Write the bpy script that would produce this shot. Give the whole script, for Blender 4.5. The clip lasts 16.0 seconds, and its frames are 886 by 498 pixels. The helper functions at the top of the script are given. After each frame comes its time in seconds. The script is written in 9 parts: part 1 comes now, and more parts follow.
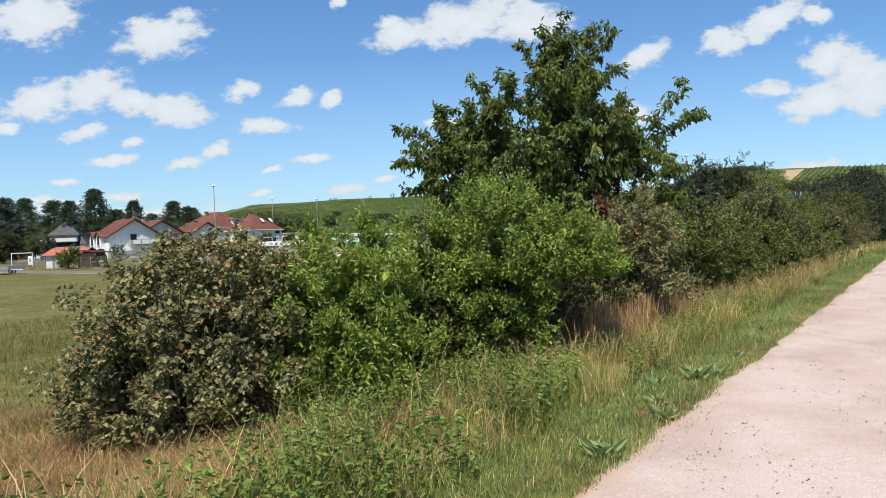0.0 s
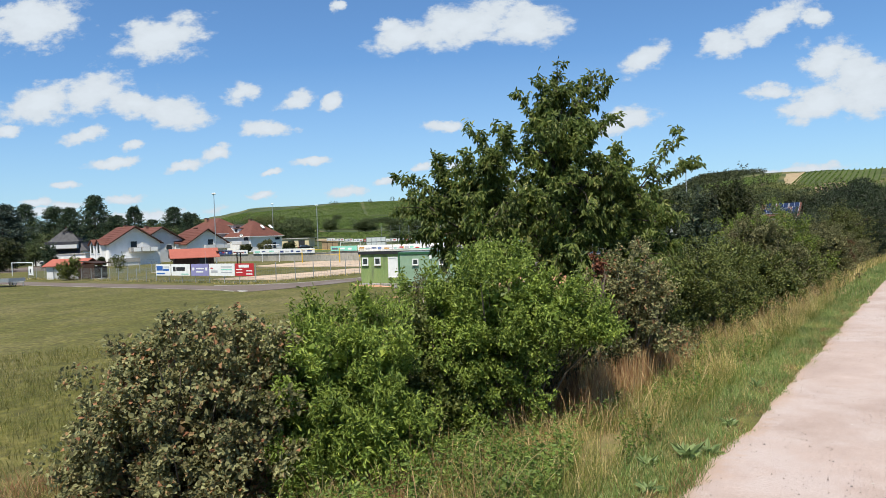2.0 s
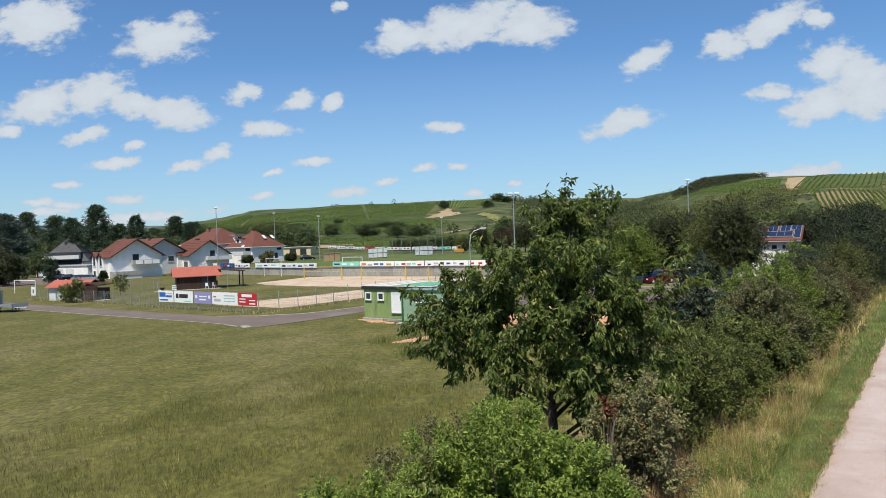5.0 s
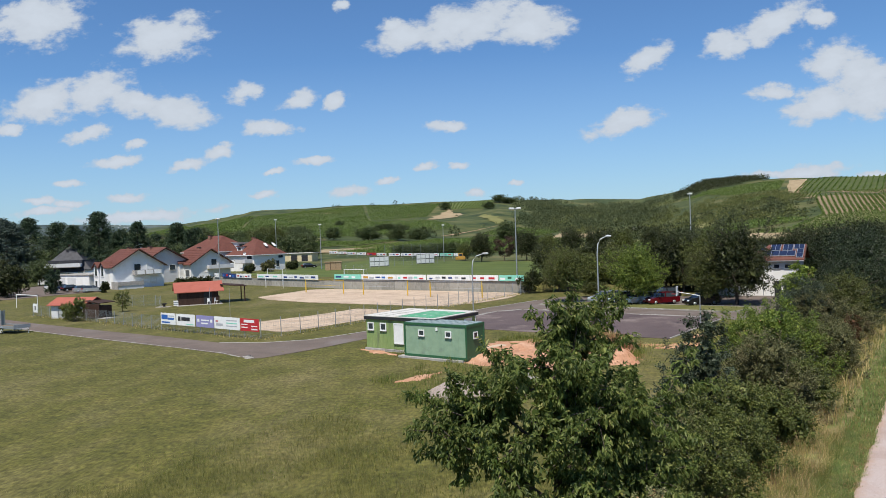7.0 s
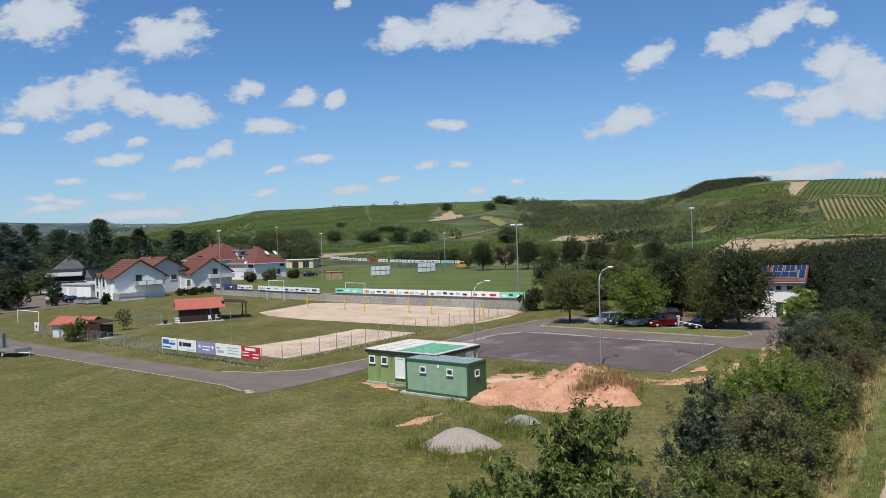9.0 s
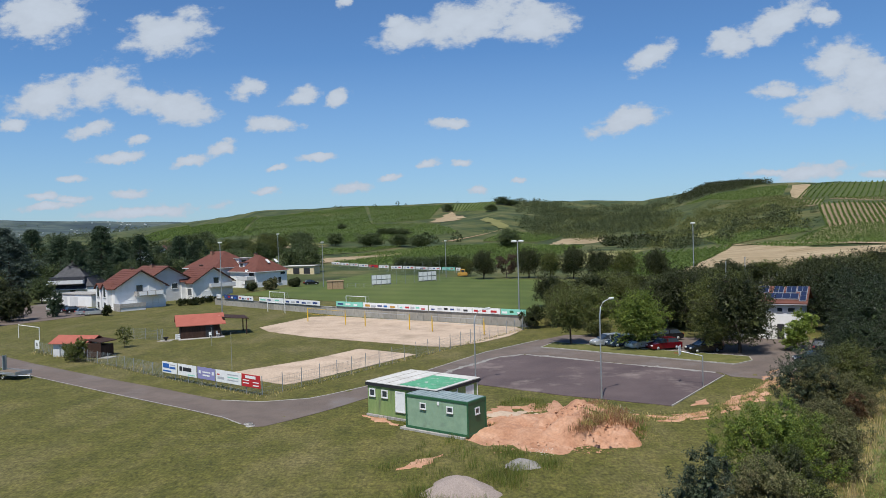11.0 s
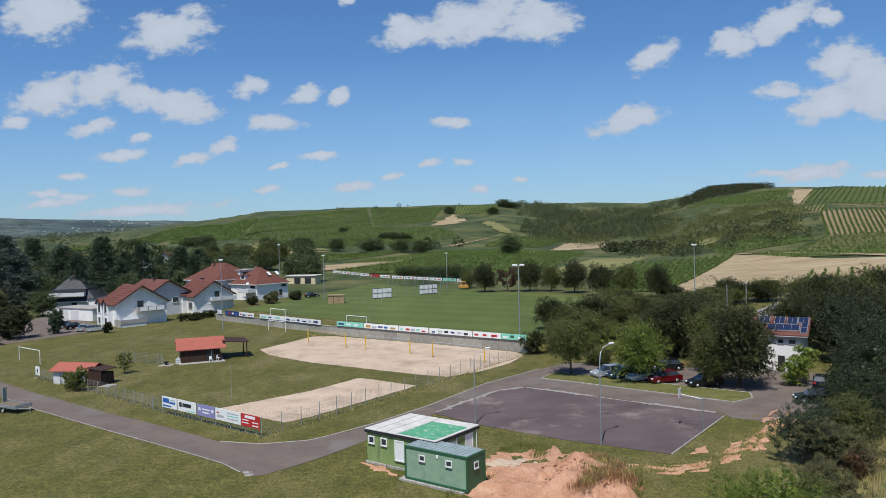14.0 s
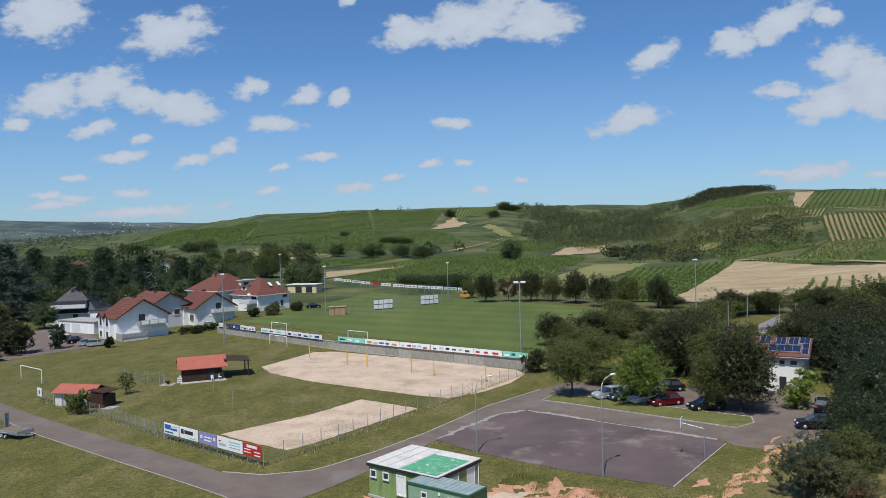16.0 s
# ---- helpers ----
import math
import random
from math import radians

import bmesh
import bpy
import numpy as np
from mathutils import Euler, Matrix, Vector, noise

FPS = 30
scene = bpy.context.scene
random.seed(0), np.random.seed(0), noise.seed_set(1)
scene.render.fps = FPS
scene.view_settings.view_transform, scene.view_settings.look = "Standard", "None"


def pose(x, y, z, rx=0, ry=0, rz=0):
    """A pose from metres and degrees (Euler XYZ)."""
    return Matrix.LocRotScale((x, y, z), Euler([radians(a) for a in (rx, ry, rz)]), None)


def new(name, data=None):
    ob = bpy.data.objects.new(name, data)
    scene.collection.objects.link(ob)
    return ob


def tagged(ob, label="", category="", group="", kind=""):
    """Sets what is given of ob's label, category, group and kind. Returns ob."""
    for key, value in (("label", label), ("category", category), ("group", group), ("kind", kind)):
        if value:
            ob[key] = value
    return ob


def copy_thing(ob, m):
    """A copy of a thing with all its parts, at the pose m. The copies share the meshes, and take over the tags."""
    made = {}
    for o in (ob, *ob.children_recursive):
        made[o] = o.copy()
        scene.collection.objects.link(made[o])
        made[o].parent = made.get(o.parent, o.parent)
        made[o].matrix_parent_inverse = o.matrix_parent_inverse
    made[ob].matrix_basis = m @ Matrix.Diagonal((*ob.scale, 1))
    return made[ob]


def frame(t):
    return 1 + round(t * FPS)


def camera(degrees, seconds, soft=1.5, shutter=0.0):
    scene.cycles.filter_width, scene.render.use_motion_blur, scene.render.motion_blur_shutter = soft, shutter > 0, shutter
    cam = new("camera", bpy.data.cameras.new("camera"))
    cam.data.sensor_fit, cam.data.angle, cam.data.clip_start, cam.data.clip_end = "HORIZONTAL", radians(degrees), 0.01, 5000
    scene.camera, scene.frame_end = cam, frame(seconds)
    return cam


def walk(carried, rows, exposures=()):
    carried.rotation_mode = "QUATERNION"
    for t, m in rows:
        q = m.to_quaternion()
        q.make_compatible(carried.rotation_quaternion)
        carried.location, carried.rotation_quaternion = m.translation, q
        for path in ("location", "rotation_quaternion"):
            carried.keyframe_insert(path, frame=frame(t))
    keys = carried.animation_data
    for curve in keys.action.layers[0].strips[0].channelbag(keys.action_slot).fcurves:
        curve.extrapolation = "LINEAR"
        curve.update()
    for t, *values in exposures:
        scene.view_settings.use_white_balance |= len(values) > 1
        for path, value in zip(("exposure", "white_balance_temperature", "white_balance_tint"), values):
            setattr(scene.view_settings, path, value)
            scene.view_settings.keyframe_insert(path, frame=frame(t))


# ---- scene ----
# The plan was paced out on a grid whose unit along the view is longer than across it: plan() turns grid places into metres.
GRID_LONG, GRID_AHEAD = 1.25, np.array((-0.0454, 0.99897))


def plan(x, y):
    d = (GRID_LONG - 1) * (x * GRID_AHEAD[0] + y * GRID_AHEAD[1])
    return x + d * GRID_AHEAD[0], y + d * GRID_AHEAD[1]


def plan_turn(degrees):
    """The bearing of a line of the grid in the world, and how much longer it is there."""
    a, b = plan(math.cos(radians(degrees)), math.sin(radians(degrees)))
    return math.degrees(math.atan2(b, a)), math.hypot(a, b)


def plan_frame(turn):
    """For a right-angled thing drawn on the grid: its bearing in the world, and the lengths of its two sides."""
    (a, sa), (b, sb) = plan_turn(turn), plan_turn(turn + 90)
    return a - ((a - b + 90 + 180) % 360 - 180) / 2, sa, sb


cam = camera(61.6, 16.0, 0.6)
# seconds, eye x y z, yaw, pitch, roll of the rising flight
ROWS = [
    (0, 0.230, 0.293, 2.811, 2.336, -1.160, -2.11),
    (0.5, 0.278, 0.252, 3.036, 2.328, -1.096, -2.14),
    (1, 0.309, 0.218, 3.294, 2.328, -1.048, -2.15),
    (1.5, 0.326, 0.191, 3.591, 2.328, -1.000, -2.15),
    (2, 0.331, 0.170, 3.929, 2.336, -0.968, -2.14),
    (2.5, 0.328, 0.155, 4.310, 2.344, -0.936, -2.13),
    (3, 0.319, 0.147, 4.734, 2.352, -0.920, -2.11),
    (3.5, 0.305, 0.144, 5.199, 2.360, -0.904, -2.10),
    (4, 0.289, 0.146, 5.705, 2.376, -0.904, -2.08),
    (4.6, 0.268, 0.155, 6.362, 2.400, -0.904, -2.05),
    (5.2, 0.249, 0.171, 7.072, 2.416, -0.912, -2.03),
    (5.8, 0.233, 0.192, 7.830, 2.440, -0.928, -2.00),
    (6.5, 0.221, 0.224, 8.769, 2.472, -0.952, -1.97),
    (7, 0.218, 0.250, 9.469, 2.496, -0.976, -1.95),
    (7.5, 0.221, 0.279, 10.190, 2.512, -1.000, -1.93),
    (8, 0.229, 0.310, 10.924, 2.536, -1.024, -1.90),
    (8.5, 0.243, 0.342, 11.668, 2.560, -1.048, -1.87),
    (9, 0.263, 0.376, 12.415, 2.584, -1.080, -1.84),
    (9.6, 0.293, 0.417, 13.307, 2.608, -1.112, -1.79),
    (10.3, 0.338, 0.465, 14.334, 2.640, -1.144, -1.73),
    (11, 0.391, 0.512, 15.336, 2.672, -1.184, -1.67),
    (11.5, 0.432, 0.543, 16.037, 2.696, -1.200, -1.62),
    (12, 0.474, 0.573, 16.725, 2.712, -1.224, -1.58),
    (12.5, 0.517, 0.599, 17.405, 2.736, -1.240, -1.53),
    (13, 0.557, 0.623, 18.081, 2.752, -1.248, -1.49),
    (13.5, 0.595, 0.642, 18.761, 2.768, -1.256, -1.46),
    (14, 0.627, 0.657, 19.448, 2.792, -1.256, -1.44),
    (14.5, 0.652, 0.667, 20.147, 2.808, -1.256, -1.43),
    (15, 0.667, 0.670, 20.856, 2.824, -1.240, -1.45),
    (15.5, 0.670, 0.667, 21.566, 2.840, -1.224, -1.50),
    (16, 0.658, 0.657, 22.255, 2.856, -1.200, -1.58),
]


def eye_pose(x, y, z, yaw, pitch, roll):
    return pose(*plan(x, y), z, 90 + pitch, 0, yaw) @ pose(0, 0, 0, 0, 0, roll)


walk(cam, [(t, eye_pose(*row)) for t, *row in ROWS], [(0, 0.57, 6500, 8), (2, 0.49, 6440, 8), (4, 0.38, 6420, 8), (6.5, 0.25, 6270, 10), (9, 0.18, 6140, 10), (12, 0.06, 6010, 10), (16, 0.05, 5960, 10)])

# ---- light ----
SUN_EL, SHADOW = radians(61.2), Vector((0.231, 0.973))
sun_dir = Vector((-SHADOW.x * math.cos(SUN_EL), -SHADOW.y * math.cos(SUN_EL), math.sin(SUN_EL)))
sun = new("sun", bpy.data.lights.new("sun", "SUN"))
sun.data.energy, sun.data.angle, sun.data.color = 4.9, radians(0.53), (1.0, 0.93, 0.81)
sun.matrix_world = Matrix.Translation((0, 0, 60)) @ sun_dir.to_track_quat("Z", "Y").to_matrix().to_4x4()
scene.view_settings.exposure = 0.0

# clouds: centre (across, up) as slopes from the eye, half width, half height, tilt in degrees
CLOUDS_HIGH = [
    (-0.728, 0.396, 0.092, 0.044, 5.9), (-0.507, 0.359, 0.089, 0.036, 7.9), (-0.726, 0.251, 0.080, 0.034, 11.9), (-0.635, 0.271, 0.068, 0.033, 17.9),
    (-0.566, 0.251, 0.059, 0.021, -4.1), (-0.491, 0.230, 0.069, 0.031, -12.1), (-0.091, 0.341, 0.062, 0.023, 15.9), (0.004, 0.353, 0.119, 0.034, 9.9),
    (0.111, 0.348, 0.075, 0.035, -2.1), (0.437, 0.299, 0.047, 0.021, 11.9), (0.512, 0.328, 0.072, 0.026, 27.9), (0.304, 0.280, 0.050, 0.020, 23.9),
    (0.605, 0.262, 0.050, 0.036, 24), (0.585, 0.196, 0.080, 0.028, 14), (0.665, 0.216, 0.065, 0.046, -4), (0.640, 0.244, 0.050, 0.036, 4), (0.506, 0.220, 0.035, 0.015, 5.9), (0.264,
    0.178, 0.062, 0.019, 15.9), (-0.372, 0.257, 0.034, 0.016, 15.9), (-0.277, 0.241, 0.035, 0.015, 13.9)
]
CLOUDS_MIDDLE = [
    (-0.220, 0.234, 0.025, 0.014, 41.9), (-0.330, 0.193, 0.049, 0.014, -4.1), (-0.648, 0.196, 0.047, 0.013, 11.9), (-0.785, 0.210, 0.032, 0.011, 1.9),
    (-0.561, 0.178, 0.024, 0.009, 1.9), (-0.596, 0.149, 0.054, 0.010, 3.9), (-0.422, 0.158, 0.030, 0.013, 21.9), (-0.477, 0.137, 0.033, 0.010, 9.9),
    (-0.257, 0.133, 0.033, 0.008, -0.1), (-0.026, 0.185, 0.042, 0.010, 1.9), (-0.069, 0.116, 0.023, 0.009, 15.9), (-0.014, 0.116, 0.019, 0.006, 7.9),
    (-0.197, 0.083, 0.040, 0.010, 3.9), (-0.131, 0.096, 0.025, 0.006, 5.9), (0.015, 0.072, 0.019, 0.006, 1.9), (0.084, 0.085, 0.017, 0.005, 7.9), (-0.584,
    0.084, 0.039, 0.009, 1.9), (-0.685, 0.112, 0.029, 0.007, 1.9)
]
CLOUDS_LOW = [
    (-0.744, 0.083, 0.037, 0.007, -0.1), (-0.684, 0.077, 0.034, 0.006, 1.9),
    (0.568, 0.082, 0.067, 0.013, 7.9), (0.505, 0.082, 0.044, 0.007, 1.9), (0.667, 0.078, 0.035, 0.008, 1.9), (-0.199,
    0.397, 0.019, 0.008, 5.9), (-0.560, 0.053, 0.128, 0.010, 1.9), (-0.720, 0.066, 0.068, 0.007, 1.9), (-0.119, 0.359, 0.025, 0.011, 11.9), (0.579, 0.334,
    0.029, 0.012, -8.1), (-0.347, 0.084, 0.026, 0.006, 1.9), (-0.331, 0.119, 0.018, 0.005, 9.9)
]
world = bpy.data.worlds.new("sky")
scene.world = world
world.use_nodes = True
wt = world.node_tree
wt.nodes.clear()


def wnode(kind, **values):
    n = wt.nodes.new(kind)
    for key, value in values.items():
        if key == "op":
            n.operation = value
        elif key.startswith("i"):
            n.inputs[int(key[1:])].default_value = value
    return n


def wlink(a, b, j=0, i=0):
    wt.links.new(a.outputs[i], b.inputs[j])


def wmath(op, a, b=None, **kw):
    n = wnode("ShaderNodeMath", op=op, **kw)
    wlink(a, n, 0)
    if b is not None:
        wlink(b, n, 1)
    return n


sky = wt.nodes.new("ShaderNodeTexSky")
sky.sky_type, sky.sun_disc = "NISHITA", False
sky.sun_elevation, sky.sun_rotation = SUN_EL, math.atan2(sun_dir.x, sun_dir.y)
sky.altitude, sky.air_density, sky.dust_density, sky.ozone_density = 150, 1.0, 0.25, 3.0
coord = wnode("ShaderNodeTexCoord")
along_view = wnode("ShaderNodeVectorMath", op="DOT_PRODUCT", i1=(*GRID_AHEAD, 0))
wlink(coord, along_view)
shorter = wnode("ShaderNodeVectorMath", op="SCALE", i0=(*(GRID_AHEAD * (1 / GRID_LONG - 1)), 0))
wt.links.new(along_view.outputs["Value"], shorter.inputs["Scale"])
on_grid = wnode("ShaderNodeVectorMath", op="ADD")
wlink(coord, on_grid, 0)
wlink(shorter, on_grid, 1)
split = wnode("ShaderNodeSeparateXYZ")
wlink(on_grid, split)
ahead = wmath("MAXIMUM", split, i1=0.02)
wt.links.new(split.outputs[1], ahead.inputs[0])
across = wnode("ShaderNodeMath", op="DIVIDE")
wt.links.new(split.outputs[0], across.inputs[0])
wlink(ahead, across, 1)
upward = wnode("ShaderNodeMath", op="DIVIDE")
wt.links.new(split.outputs[2], upward.inputs[0])
wlink(ahead, upward, 1)
flat = wnode("ShaderNodeCombineXYZ")
wlink(across, flat, 0)
wlink(upward, flat, 1)
warp = wnode("ShaderNodeTexNoise", i2=9.0, i3=4.0, i4=0.6)
wlink(flat, warp)
warp_c = wnode("ShaderNodeVectorMath", op="SUBTRACT", i1=(0.5, 0.5, 0.5))
wt.links.new(warp.outputs["Color"], warp_c.inputs[0])
warp_s = wnode("ShaderNodeVectorMath", op="MULTIPLY_ADD", i1=(0.032, 0.020, 0.0))
wlink(warp_c, warp_s)
wt.links.new(flat.outputs[0], warp_s.inputs[2])
crinkle = wnode("ShaderNodeTexNoise", i2=46.0, i3=4.0, i4=0.6)
wlink(flat, crinkle)
crinkle_c = wnode("ShaderNodeVectorMath", op="SUBTRACT", i1=(0.5, 0.5, 0.5))
wt.links.new(crinkle.outputs["Color"], crinkle_c.inputs[0])
crinkle_s = wnode("ShaderNodeVectorMath", op="MULTIPLY_ADD", i1=(0.026, 0.016, 0.0))
wlink(crinkle_c, crinkle_s)
wt.links.new(warp_s.outputs[0], crinkle_s.inputs[2])
best = None
for cu, cv, ca, cb, tilt in CLOUDS_HIGH + CLOUDS_MIDDLE + CLOUDS_LOW:
    m = wnode("ShaderNodeMapping")
    m.vector_type = "TEXTURE"
    m.inputs[1].default_value, m.inputs[2].default_value = (cu, cv, 0), (0, 0, radians(tilt))
    m.inputs[3].default_value = (ca * 1.12, cb * 1.25, 1)
    wlink(crinkle_s, m)
    length = wnode("ShaderNodeVectorMath", op="LENGTH")
    wlink(m, length)
    if best is None:
        best = length
        best_out = length.outputs["Value"]
    else:
        least = wnode("ShaderNodeMath", op="SMOOTH_MIN", i2=0.15)
        wt.links.new(best_out, least.inputs[0])
        wt.links.new(length.outputs["Value"], least.inputs[1])
        best_out = least.outputs[0]
puff = wnode("ShaderNodeTexNoise", i2=22.0, i3=7.0, i4=0.62)
stretch = wnode("ShaderNodeMapping")
stretch.inputs[3].default_value = (1, 1.8, 1)
stretch.inputs[2].default_value = (0, 0, radians(-12))
wlink(flat, stretch)
wlink(stretch, puff)
# density: one inside a cloud, broken up towards its rim
inside = wnode("ShaderNodeMath", op="SUBTRACT", i0=1.0)
wt.links.new(best_out, inside.inputs[1])
rough = wnode("ShaderNodeMath", op="MULTIPLY_ADD", i1=1.7, i2=-0.78)
wlink(puff, rough)
dens = wmath("ADD", inside, rough)
mask = wnode("ShaderNodeMapRange", i1=0.06, i2=0.58, i3=0.0, i4=1.0)
mask.interpolation_type = "SMOOTHSTEP"
wlink(dens, mask)
glow = wnode("ShaderNodeMapRange", i1=0.0, i2=1.0, i3=0.86, i4=1.0)
wlink(dens, glow)
white = wnode("ShaderNodeVectorMath", op="SCALE", i0=(6.85, 7.4, 8.05))
wt.links.new(glow.outputs[0], white.inputs["Scale"])
blend = wt.nodes.new("ShaderNodeMix")
blend.data_type = "RGBA"
wt.links.new(mask.outputs[0], blend.inputs["Factor"])
# the horizon's haze whitens the low sky
haze = wt.nodes.new("ShaderNodeMix")
haze.data_type = "RGBA"
low = wnode("ShaderNodeMapRange", i1=0.0, i2=0.30, i3=0.45, i4=0.0)
wlink(upward, low)
wt.links.new(low.outputs[0], haze.inputs["Factor"])
tint = wnode("ShaderNodeVectorMath", op="MULTIPLY", i1=(0.80, 1.05, 1.28))
wt.links.new(sky.outputs[0], tint.inputs[0])
wt.links.new(tint.outputs[0], haze.inputs["A"])
haze.inputs["B"].default_value = (4.6, 6.2, 7.8, 1)
wt.links.new(haze.outputs["Result"], blend.inputs["A"])
wt.links.new(white.outputs[0], blend.inputs["B"])
back = wnode("ShaderNodeBackground", i1=0.077)
wt.links.new(blend.outputs["Result"], back.inputs[0])
wout = wnode("ShaderNodeOutputWorld")
wlink(back, wout)


# ---- materials ----
def ramp(nodes, stops):
    r = nodes.new("ShaderNodeValToRGB")
    while len(r.color_ramp.elements) < len(stops):
        r.color_ramp.elements.new(0.5)
    for e, (p, c) in zip(r.color_ramp.elements, stops):
        e.position, e.color = p, (*c, 1)
    return r


def surface(name, stops, scale=4.0, rough=0.8, bump=0.2, fine=40.0, metal=0.0, stain=None, stain_scale=0.4, stain_at=(0.5, 0.65),
            stretch=(1, 1, 1), grain=0.25, piece=0.0, spec=0.3, world_space=False):
    """A surface with colours mottled at one scale, a fine grain, and stains with a shape of their own."""
    m = bpy.data.materials.new(name)
    m.use_nodes = True
    t = m.node_tree
    n, l = t.nodes, t.links
    b = n["Principled BSDF"]
    co = n.new("ShaderNodeNewGeometry") if world_space else n.new("ShaderNodeTexCoord")
    mp = n.new("ShaderNodeMapping")
    mp.inputs[3].default_value = stretch
    l.new(co.outputs["Position" if world_space else "Object"], mp.inputs[0])
    n1 = n.new("ShaderNodeTexNoise")
    n1.inputs["Scale"].default_value, n1.inputs["Detail"].default_value, n1.inputs["Roughness"].default_value = scale, 5, 0.62
    l.new(mp.outputs[0], n1.inputs["Vector"])
    cr = ramp(n, stops)
    l.new(n1.outputs[0], cr.inputs[0])
    colour = cr.outputs[0]
    n2 = n.new("ShaderNodeTexNoise")
    n2.inputs["Scale"].default_value, n2.inputs["Detail"].default_value = fine, 3
    l.new(mp.outputs[0], n2.inputs["Vector"])
    if stain:
        n3 = n.new("ShaderNodeTexNoise")
        n3.inputs["Scale"].default_value, n3.inputs["Detail"].default_value, n3.inputs["Roughness"].default_value = stain_scale, 6, 0.65
        l.new(mp.outputs[0], n3.inputs["Vector"])
        mr = n.new("ShaderNodeMapRange")
        mr.inputs[1].default_value, mr.inputs[2].default_value = stain_at
        l.new(n3.outputs[0], mr.inputs[0])
        mx = n.new("ShaderNodeMix")
        mx.data_type = "RGBA"
        l.new(mr.outputs[0], mx.inputs["Factor"])
        l.new(colour, mx.inputs["A"])
        mx.inputs["B"].default_value = (*stain, 1)
        colour = mx.outputs["Result"]
    g = n.new("ShaderNodeMapRange")
    g.inputs[3].default_value, g.inputs[4].default_value = 1 - grain, 1 + grain
    l.new(n2.outputs[0], g.inputs[0])
    hs = n.new("ShaderNodeHueSaturation")
    l.new(colour, hs.inputs["Color"])
    value = g.outputs[0]
    if piece:
        oi = n.new("ShaderNodeObjectInfo")
        pm = n.new("ShaderNodeMapRange")
        pm.inputs[3].default_value, pm.inputs[4].default_value = 1 - piece, 1 + piece
        l.new(oi.outputs["Random"], pm.inputs[0])
        mu = n.new("ShaderNodeMath")
        mu.operation = "MULTIPLY"
        l.new(value, mu.inputs[0])
        l.new(pm.outputs[0], mu.inputs[1])
        value = mu.outputs[0]
    l.new(value, hs.inputs["Value"])
    l.new(hs.outputs[0], b.inputs["Base Color"])
    b.inputs["Roughness"].default_value, b.inputs["Metallic"].default_value = rough, metal
    b.inputs["Specular IOR Level"].default_value = spec
    if bump:
        bp = n.new("ShaderNodeBump")
        bp.inputs["Strength"].default_value, bp.inputs["Distance"].default_value = bump, 0.05
        l.new(n2.outputs[0], bp.inputs["Height"])
        l.new(bp.outputs[0], b.inputs["Normal"])
    return m


def leafy(name, stops, translucent=0.4, rough=0.5, patch=0.0, patch_colour=(0.2, 0.1, 0.05)):
    """Leaves: each one a shade of its own, some light passing through."""
    m = bpy.data.materials.new(name)
    m.use_nodes = True
    n, l = m.node_tree.nodes, m.node_tree.links
    b = n["Principled BSDF"]
    ge = n.new("ShaderNodeNewGeometry")
    cr = ramp(n, stops)
    l.new(ge.outputs["Random Per Island"], cr.inputs[0])
    co = n.new("ShaderNodeTexCoord")
    n1 = n.new("ShaderNodeTexNoise")
    n1.inputs["Scale"].default_value, n1.inputs["Detail"].default_value = 0.9, 3
    l.new(co.outputs["Object"], n1.inputs["Vector"])
    mr = n.new("ShaderNodeMapRange")
    mr.inputs[1].default_value, mr.inputs[2].default_value = 0.3, 0.7
    mr.inputs[3].default_value, mr.inputs[4].default_value = 0.75, 1.3
    l.new(n1.outputs[0], mr.inputs[0])
    hs = n.new("ShaderNodeHueSaturation")
    l.new(cr.outputs[0], hs.inputs["Color"])
    l.new(mr.outputs[0], hs.inputs["Value"])
    colour = hs.outputs[0]
    if patch:
        n2 = n.new("ShaderNodeTexNoise")
        n2.inputs["Scale"].default_value, n2.inputs["Detail"].default_value = 0.55, 2
        l.new(co.outputs["Object"], n2.inputs["Vector"])
        m2 = n.new("ShaderNodeMapRange")
        m2.inputs[1].default_value, m2.inputs[2].default_value, m2.inputs[4].default_value = 0.55, 0.7, patch
        l.new(n2.outputs[0], m2.inputs[0])
        mx = n.new("ShaderNodeMix")
        mx.data_type = "RGBA"
        l.new(m2.outputs[0], mx.inputs["Factor"])
        l.new(colour, mx.inputs["A"])
        mx.inputs["B"].default_value = (*patch_colour, 1)
        colour = mx.outputs["Result"]
    l.new(colour, b.inputs["Base Color"])
    b.inputs["Roughness"].default_value, b.inputs["Specular IOR Level"].default_value = rough, 0.35
    tr = n.new("ShaderNodeBsdfTranslucent")
    l.new(colour, tr.inputs[0])
    ms = n.new("ShaderNodeMixShader")
    ms.inputs[0].default_value = translucent
    l.new(b.outputs[0], ms.inputs[1])
    l.new(tr.outputs[0], ms.inputs[2])
    l.new(ms.outputs[0], n["Material Output"].inputs[0])
    return m


def plain(name, colour, rough=0.5, metal=0.0, grain=0.08, fine=30, bump=0.03, spec=0.4):
    d = tuple(c * 0.86 for c in colour)
    return surface(name, [(0.3, d), (0.7, colour)], 2.5, rough, bump, fine, metal, grain=grain, spec=spec)


